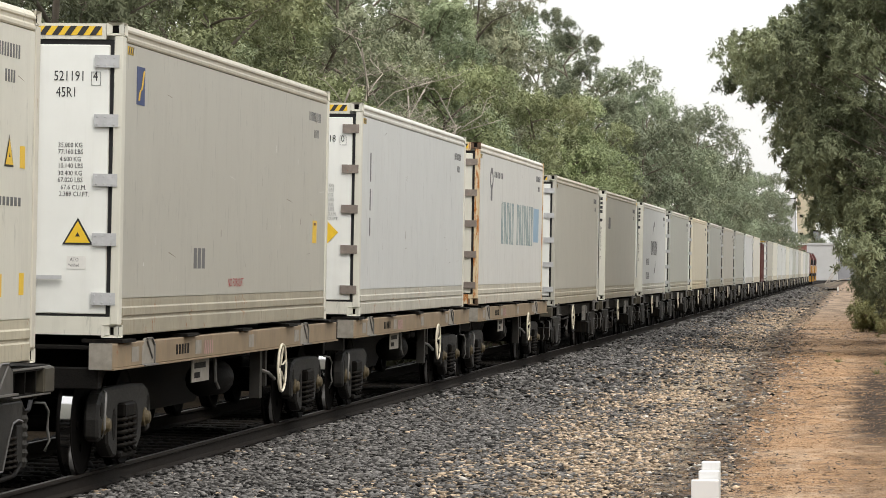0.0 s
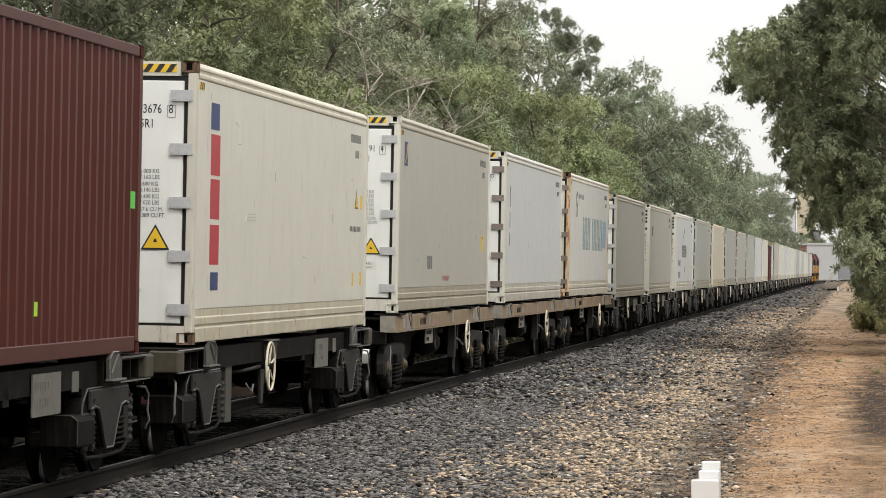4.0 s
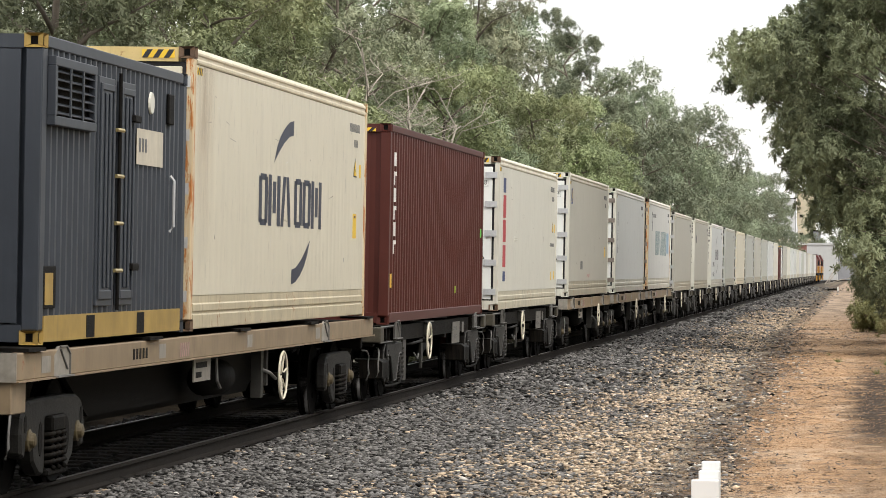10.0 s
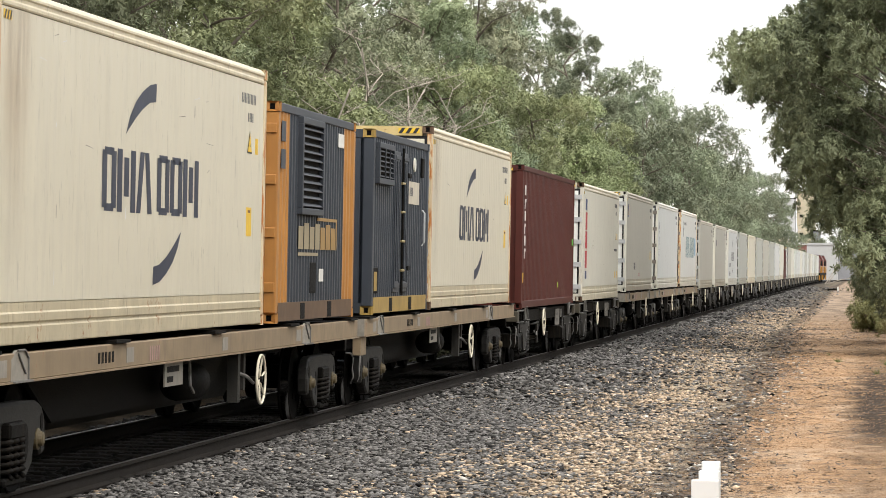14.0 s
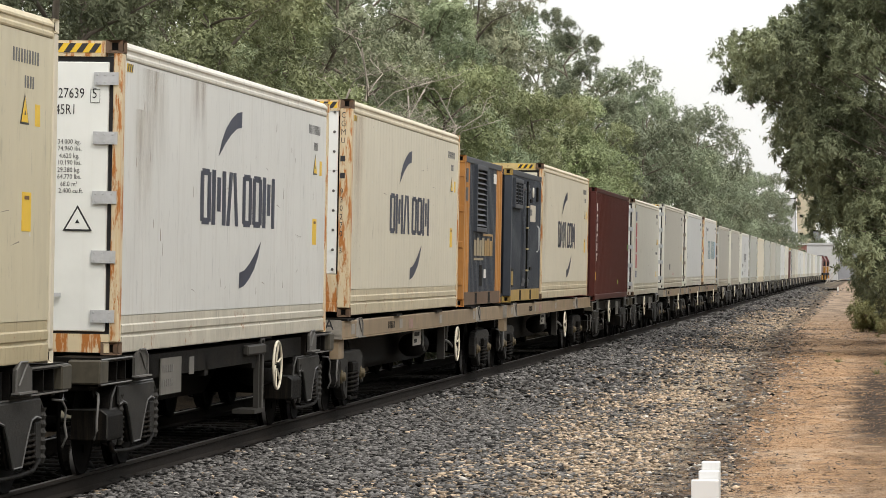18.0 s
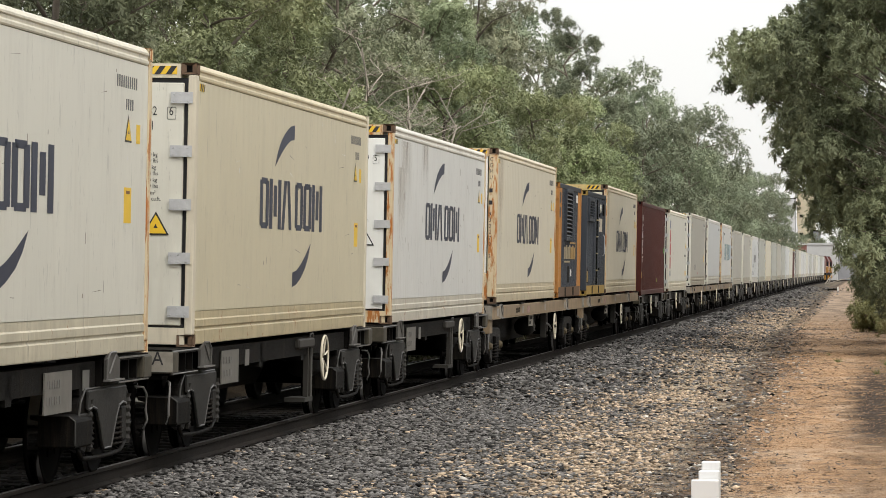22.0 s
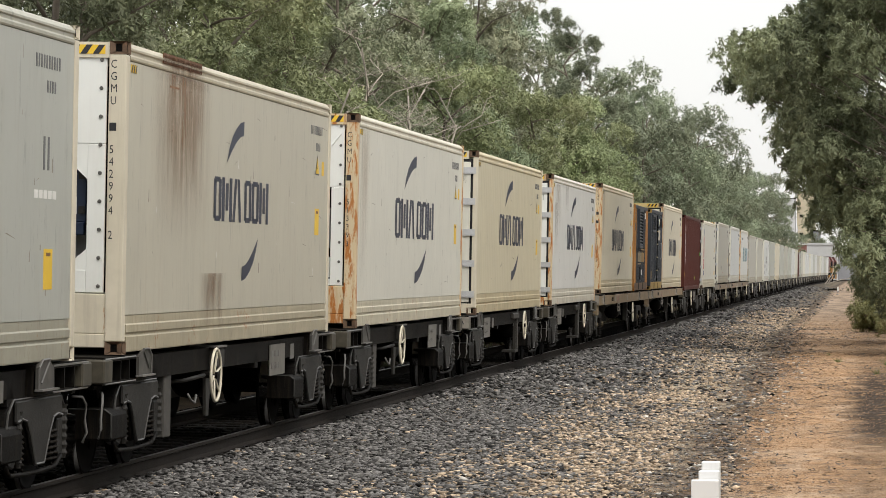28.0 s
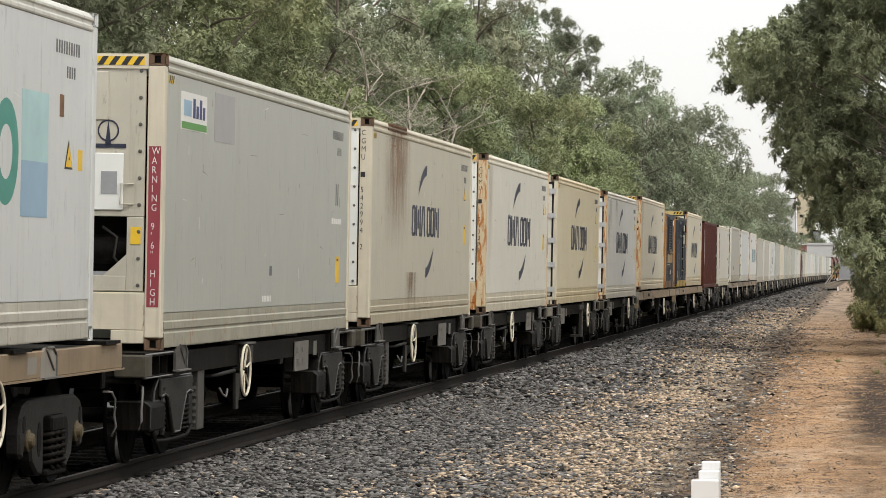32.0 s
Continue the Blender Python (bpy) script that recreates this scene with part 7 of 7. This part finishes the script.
def flat_wagon(length, label, wheel_y=None):
    """A longer flat wagon with deep tan side sills."""
    w = thing("container_wagon", label, "rail wagon", "container wagons")
    top = TAN_Z - 0.015
    wheel_y = wheel_y or length - 4.4
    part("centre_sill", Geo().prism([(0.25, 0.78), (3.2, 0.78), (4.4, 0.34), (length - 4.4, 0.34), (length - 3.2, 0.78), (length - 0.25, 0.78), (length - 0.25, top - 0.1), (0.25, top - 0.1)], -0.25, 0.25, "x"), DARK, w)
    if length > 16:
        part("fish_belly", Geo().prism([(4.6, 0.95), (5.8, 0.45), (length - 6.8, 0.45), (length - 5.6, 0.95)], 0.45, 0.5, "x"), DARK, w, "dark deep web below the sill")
    for s in (-1, 1):
        x0, x1 = sorted((s * 1.14, s * 1.24))
        part("side_sill", Geo().box(x0, x1, 0.0, length, top - 0.26, top - 0.035), TAN, w, "tan painted steel side sill", bevel=0.008)
        part("sill_flange", Geo().box(*sorted((s * 1.1, s * 1.265)), 0.0, length, top - 0.275, top - 0.26), TAN, w)
        for k in range(5):
            yy = 0.55 + (length - 1.1) * k / 4
            part("twistlock_pad", Geo().box(*sorted((s * 0.9, s * 1.28)), yy - 0.3, yy + 0.3, top - 0.03, top), GRIME, w)
            if k in (0, 3):
                guide(w, yy + 0.75, 1, top - 0.055, s * 1.015, PATCHC)
            if k < 4:
                p = part("paint_patch", Geo().box(*sorted((s * 1.241, s * 1.243)), yy + 0.3, yy + 0.62, top - 0.22, top - 0.08), PATCHC, w, "pale paint patch")
        marks(w, GRIME, length * 0.22, length * 0.22 + 0.7, top - 0.2, top - 0.1, 5, x=s * 1.2425 - 0.0015)
        marks(w, PINKCHALK, length * 0.33, length * 0.33 + 0.5, top - 0.23, top - 0.09, 5, x=s * 1.2425 - 0.0015, fill=0.4)
    part("deck", Geo().box(-1.14, 1.14, 0.1, length - 0.1, top - 0.09, top - 0.06), DARK, w)
    part("end_plate", Geo().box(1.03, 1.245, -0.012, 0.0, top - 0.27, top - 0.03), PATCHC, w, "scuffed pale end plate")
    if length > 16:
        part("end_leg", Geo().box(1.08, 1.2, 0.02, 0.5, 0.72, top - 0.26), TAN, w, "tan end bracket", bevel=0.01)
    for k in range(5):
        yy = 1.0 + (length - 2.0) * k / 4
        part("cross_bearer", Geo().box(-1.14, 1.14, yy - 0.1, yy + 0.1, top - 0.3, top - 0.09), DARK, w)
    inset = 2.0 if length > 14 else 1.35
    for yy in (inset, length - inset):
        bogie(w, yy, "flat")
    end_gear(w, 0.05, -1)
    end_gear(w, length - 0.05, 1)
    part("brake_cylinder", Geo().lathe([(-0.5, 0), (-0.5, 0.18), (0.4, 0.2), (0.5, 0.16), (0.5, 0)], (0.8, wheel_y - 2.0, 0.68), "y", 16), DARK, w, smooth=True)
    p = part("notice_plate", Geo().box(1.16, 1.175, wheel_y - 4.9, wheel_y - 4.0, top - 0.52, top - 0.26), PATCHC, w, "cream data plate")
    part("letter_bar", Geo().box(1.176, 1.178, wheel_y - 4.8, wheel_y - 4.5, top - 0.48, top - 0.42).box(1.176, 1.178, wheel_y - 4.8, wheel_y - 4.2, top - 0.38, top - 0.32), GRIME, p)
    part("support_leg", Geo().box(1.02, 1.14, wheel_y - 0.75, wheel_y - 0.6, 0.42, top - 0.26).box(1.02, 1.14, wheel_y - 0.4, wheel_y - 0.28, 0.55, top - 0.26), CAST, w, "grey hanger for the brake gear")
    part("crank", Geo().tube([(1.1, wheel_y - 0.6, 0.75), (1.16, wheel_y - 0.3, 0.70), (1.2, wheel_y - 0.1, 0.62)], 0.02, 6), EDGE, w)
    part("release_rod", Geo().tube([(1.12, wheel_y - 3.4, 0.95), (1.13, wheel_y - 3.38, 0.7), (1.13, wheel_y - 3.2, 0.62)], 0.018, 6), EDGE, w)
    hand_wheel(w, wheel_y, 1.27, 0.66 if length > 16 else 0.75)
    return w


# wagon spans at the start: near end, far end, pattern
SPANS = [(-129.3, -114.8, "flat"), (-113.7, -100.1, "skel"), (-99.6, -86.0, "skel"), (-85.05, -71.95, "skel"), (-71.0, -57.1, "skel"), (-56.0, -42.4, "skel"),
         (-41.9, -21.75, "flat"), (-21.15, -1.0, "flat"), (-0.1, 13.5, "skel"), (14.65, 28.25, "skel"), (30.35, 43.65, "flat"), (45.1, 58.6, "flat"), (59.9, 73.2, "flat")]
for yy in far_y:
    SPANS.append((yy - 0.7, yy + LEN40 + 0.7, "skel"))
protos = {}
WAGONS = []
WHEEL_AT = {-71.0: 9.35, -56.0: 9.05}
for a, b, kind in SPANS:
    wy = WHEEL_AT.get(a, 5.1)
    key = (kind, round(b - a, 1), wy)
    lab = "dark skeletal container wagon with ribbed end bolsters" if kind == "skel" else "flat container wagon with tan side sills"
    if key not in protos:
        if kind == "skel":
            ob = skeletal_wagon(b - a, lab, wy, 9.0 if wy < 6 else 2.95)
        else:
            ob = flat_wagon(b - a, lab, {20.2: 12.6, 20.1: 12.6, 14.5: 9.8}.get(round(b - a, 1), 9.0))
        protos[key] = ob
    else:
        ob = copy_thing(protos[key], on_track(a))
    ob.matrix_basis = on_track(a)
    aboard(ob, a, 0.0)
    WAGONS.append((ob, a))
for ob, a in WAGONS:
    if a in (-71.0, -41.9):
        z = (SKEL_Z if a < -60 else TAN_Z) - 0.13
        p = part("letter_plate", Geo().box(0.93, 1.235, -0.022, -0.014, z - 0.10, z + 0.10), PATCHC, ob, "white end plate with a black letter")
        write("A", 0.2, BLACK, p, (1.02, -0.025, z - 0.07), FRONT, width=0.9)

# ---- the locomotives at the head ----
def locomotive(label):
    loco = thing("locomotive", label, "locomotive", "locomotives")
    yel = mat("loco_yellow", (0.50, 0.25, 0.04), 0.5, 0.15, 2, streak=0.3)
    mar = mat("loco_maroon", (0.12, 0.03, 0.025), 0.5, 0.2, 2, streak=0.3)
    roof = mat("loco_grey_roof", (0.14, 0.13, 0.13), 0.6, 0.2, 2)
    L = 20.5
    part("underframe", Geo().box(-1.42, 1.42, 0.3, L - 0.3, 1.15, 1.45), DARK, loco, bevel=0.02)
    part("fuel_tank", Geo().prism([(-1.2, 0.4), (1.2, 0.4), (1.35, 0.7), (1.35, 1.15), (-1.35, 1.15), (-1.35, 0.7)], 7.5, 12.5), DARK, loco, bevel=0.03)
    hood = part("hood", Geo().prism([(-1.1, 1.45), (1.1, 1.45), (1.1, 3.5), (0.85, 3.9), (-0.85, 3.9), (-1.1, 3.5)], 0.9, 15.0), mar, loco, "maroon engine hood", bevel=0.03)
    for k in range(8):
        part("hood_door", Geo().box(1.1, 1.125, 1.6 + k * 1.6, 2.9 + k * 1.6, 1.6, 3.3), yel if k == 6 else mar, hood, bevel=0.01)
    for k in range(5):
        part("grille", Geo().box(-0.8, 0.8, 0.86, 0.9, 2.2 + k * 0.22, 2.32 + k * 0.22), WPRINT if k in (1, 3) else DARK, hood)
    cab = part("cab", Geo().prism([(-1.45, 1.45), (1.45, 1.45), (1.45, 3.4), (1.05, 4.15), (-1.05, 4.15), (-1.45, 3.4)], 15.0, 18.6), mar, loco, "maroon driver's cab with a yellow panel", bevel=0.04)
    part("cab_panel", Geo().box(1.12, 1.42, 14.97, 14.99, 1.5, 2.5).box(1.45, 1.47, 15.3, 18.2, 1.6, 2.4), yel, cab)
    glass = mat("cab_glass", (0.02, 0.025, 0.03), 0.1, 0.05, 2)
    part("side_window", Geo().box(1.45, 1.46, 15.6, 16.6, 2.5, 3.2).box(1.45, 1.46, 16.9, 17.9, 2.5, 3.2), glass, cab)
    part("rear_window", Geo().box(1.12, 1.38, 14.99, 15.0, 2.6, 3.3), glass, cab)
    part("cab_roof", Geo().box(-1.05, 1.05, 14.9, 18.7, 4.15, 4.22), roof, cab, bevel=0.02)
    part("nose", Geo().prism([(-1.0, 1.45), (1.0, 1.45), (1.0, 2.4), (-1.0, 2.4)], 18.6, 20.0), yel, loco, bevel=0.05)
    part("radiator", Geo().box(-1.0, 1.0, 1.4, 4.4, 3.88, 4.15), roof, loco, bevel=0.03)
    part("exhaust", Geo().box(-0.3, 0.3, 8.2, 9.2, 3.88, 4.2), DARK, loco)
    for s in (-1, 1):
        part("handrail", Geo().tube([(s * 1.38, 0.5, 1.5), (s * 1.38, 0.5, 2.5), (s * 1.38, 14.8, 2.5), (s * 1.38, 14.8, 1.5)], 0.02, 5), CREAM, loco)
        for y in (0.35, L - 0.5):
            part("step", Geo().box(*sorted((s * 1.2, s * 1.42)), y, y + 0.15, 0.4, 1.15), yel, loco)
    for y in (4.0, L - 4.0):
        b = part("bogie", Geo().box(-1.15, 1.15, y - 1.9, y + 1.9, 0.45, 0.95), DARK, loco, bevel=0.03)
        for k in (-1.4, 0, 1.4):
            part("wheelset", WHEEL_MESH, None, b).location = (0, y + k, WHEEL_R)
    return loco


loco = locomotive("maroon and yellow diesel locomotive heading the train")
aboard(loco, 434.6, 0.0)
aboard(copy_thing(loco, on_track(456.0)), 456.0, 0.0)


# ---- far end of the line: mill buildings, a shed, poles ----
def block(name, label, x0, x1, y0, y1, h, paint, roof_mat=None, gable=False, windows=0):
    b = thing(name, label, "building", "mill buildings")
    part("wall", Geo().box(x0, x1, y0, y1, -0.5, h), paint, b)
    rm = roof_mat or GRIME
    if gable:
        xm = (x0 + x1) / 2
        part("roof", Geo().prism([(x0 - 0.3, h), (x1 + 0.3, h), (xm, h + (x1 - x0) * 0.28)], y0 - 0.3, y1 + 0.3), rm, b)
        part("gable", Geo().prism([(x0, h - 0.05), (x1, h - 0.05), (xm, h + (x1 - x0) * 0.24)], y0 - 0.36, y0 - 0.31), WPRINT, b)
    else:
        part("roof", Geo().box(x0 - 0.15, x1 + 0.15, y0 - 0.15, y1 + 0.15, h, h + 0.4), rm, b)
    for i in range(windows):
        for j in range(3):
            xx = x0 + (x1 - x0) * (i + 0.3) / windows
            w = part("window", Geo().box(xx, xx + (x1 - x0) / windows * 0.4, y0 - 0.06, y0 - 0.01, h * (0.25 + 0.22 * j), h * (0.25 + 0.22 * j) + 1.2), DARK, b)
    return b


# ochre walls, saturation lowered so the colour holds the distance haze
SILO_Y = mat("hazed_ochre_render", (0.56, 0.49, 0.35), 0.8, 0.12, 0.3)
SILO_W = mat("pale_concrete", (0.62, 0.62, 0.62), 0.8, 0.12, 0.2)
BRICK = mat("red_brick", (0.30, 0.13, 0.11), 0.85, 0.25, 1.0)
# sheet metal with the pale grey of distance haze in its colour
HAZED = mat("hazed_sheet_metal", (0.50, 0.50, 0.49), 0.6, 0.12, 0.6, streak=0.3, streak_col=(0.36, 0.35, 0.33))
SHED = mat("grey_sheet_metal", (0.30, 0.31, 0.33), 0.5, 0.15, 1.0, streak=0.3)
block("grain_silo", "tall ochre rendered mill tower in the distance", -27.0, -19.5, 1400, 1410, 34, SILO_Y, windows=2)
block("grain_silo", "tall white concrete silo in the distance", -36, -27.6, 1400, 1412, 31, SILO_W)
block("mill_house", "low ochre building with a dark eave", -31.5, -26.5, 1250, 1262, 13.5, SILO_Y, windows=1)
block("station_house", "red brick building with a white-edged gable", -18.6, -14.4, 900, 910, 8.6, BRICK, WPRINT, True, 2)
block("mill_annex", "dark narrow building beside the brick house", -14.0, -11.6, 930, 938, 12.4, SHED)
# this block is added to fill the grey haze beside the bend
block("shed", "pale hazed shed added beside the bend", -11.5, -5.3, 700, 716, 7.0, HAZED, HAZED)
block("shed", "long grey sheet-metal shed beyond the bend", -5.4, 2.0, 720, 740, 5.6, SHED)


def pole(x, y, h, label, lamp):
    p = thing("signal_mast", label, "signal", "masts by the station", m=Matrix.Translation((x, y, -0.3)))
    part("mast", Geo().tube([(0, 0, 0), (0, 0, h)], 0.12, 8), SILO_W, p)
    part("arm", Geo().box(-0.7, 0.7, -0.06, 0.06, h - 0.8, h - 0.66), SILO_W, p)
    for z in lamp:
        part("signal_head", Geo().box(-0.35, 0.35, -0.3, -0.1, z, z + 0.9), DARK, p)
        part("hood", Geo().lathe([(0, 0.1), (-0.2, 0.14)], (0, -0.3, z + 0.5), "y", 10), DARK, p)


pole(-15.2, 700, 10.5, "pale steel signal mast", (6.0,))
pole(-13.2, 690, 11.0, "pale steel pole with crossarm", ())
pole(-17.4, 760, 9.5, "pale steel pole with crossarm", (5.0,))

fallen = thing("fallen_tree", "bare pale fallen tree on the bank", "dead tree", m=Matrix.Translation((-4.6, 470, -0.3)))
g = Geo().tube([(-0.6, 0, 0.3), (0.3, 2, 1.6), (1.3, 3, 3.4)], 0.09, 6, 0.03).tube([(-0.3, 0, 0.3), (0.9, 1, 1.9), (1.9, 2, 3.2)], 0.07, 6, 0.02).tube([(0.0, 0, 0.4), (1.6, 1, 0.9), (3.0, 2, 1.1)], 0.07, 6, 0.02)
part("limb", g, PALE_BARK, fallen, smooth=True)
fence = thing("white_rail", "low dark rail and white post at the path's far end", "fence", m=Matrix.Translation((-2.75, 360, ground_z(-2.75, 360))))
part("post", Geo().box(0.0, 0.16, 0, 0.12, -0.1, 0.5), WPRINT, fence)
part("rail", Geo().box(-1.0, 0.0, 0.0, 0.12, 0.12, 0.30), GRIME, fence)
part("post", Geo().box(-0.95, -0.83, 0.0, 0.12, -0.1, 0.12), GRIME, fence)

# the white marker by the path, in three stepped boards
marker = thing("marker_post", "white painted marker of three stepped boards", "post", m=Matrix.Translation((-0.67, 15.0, 0)))
gz = ground_z(-0.6, 15)
PWHITE = mat("post_white", (0.78, 0.78, 0.77), 0.5, 0.06, 3, streak=0.15)
part("board", Geo().box(-0.082, 0.040, -0.03, 0.03, gz - 0.1, 0.948), PWHITE, marker, bevel=0.004)
part("board", Geo().box(-0.052, 0.040, 0.035, 0.10, gz - 0.1, 0.985), PWHITE, marker, bevel=0.004)
part("board", Geo().box(-0.042, 0.040, 0.105, 0.17, gz - 0.1, 1.022), PWHITE, marker, bevel=0.004)

# ---- the train's run ----
RUN = [0.0, 4.73, 9.56, 14.27, 18.81, 23.49, 28.24, 33.06, 37.97, 42.99, 47.98, 52.96, 57.76, 62.53, 67.26, 72.04, 76.71, 81.31, 85.98, 90.61, 95.18, 99.73,
       104.17, 108.57, 112.98, 117.25, 121.47, 125.61, 129.75, 133.8, 137.79, 141.73, 145.59]


def run_at(t):
    return float(np.interp(t, range(33), RUN))


def motions():
    for ob, y, z in TRAIN:
        walk(ob, [(t, on_track(y + RUN[t]) @ pose(0, 0, z)) for t in range(33)])
    step = 0.1
    for ob, y in WAGONS:
        if y > 62:
            continue
        for w in ob.children_recursive:
            if w.name.startswith("wheelset"):
                p = w.location.copy()
                walk(w, [(k * step, pose(p.x, p.y, p.z, -math.degrees(run_at(k * step) / WHEEL_R) + 40 * p.y)) for k in range(321)])


motions()
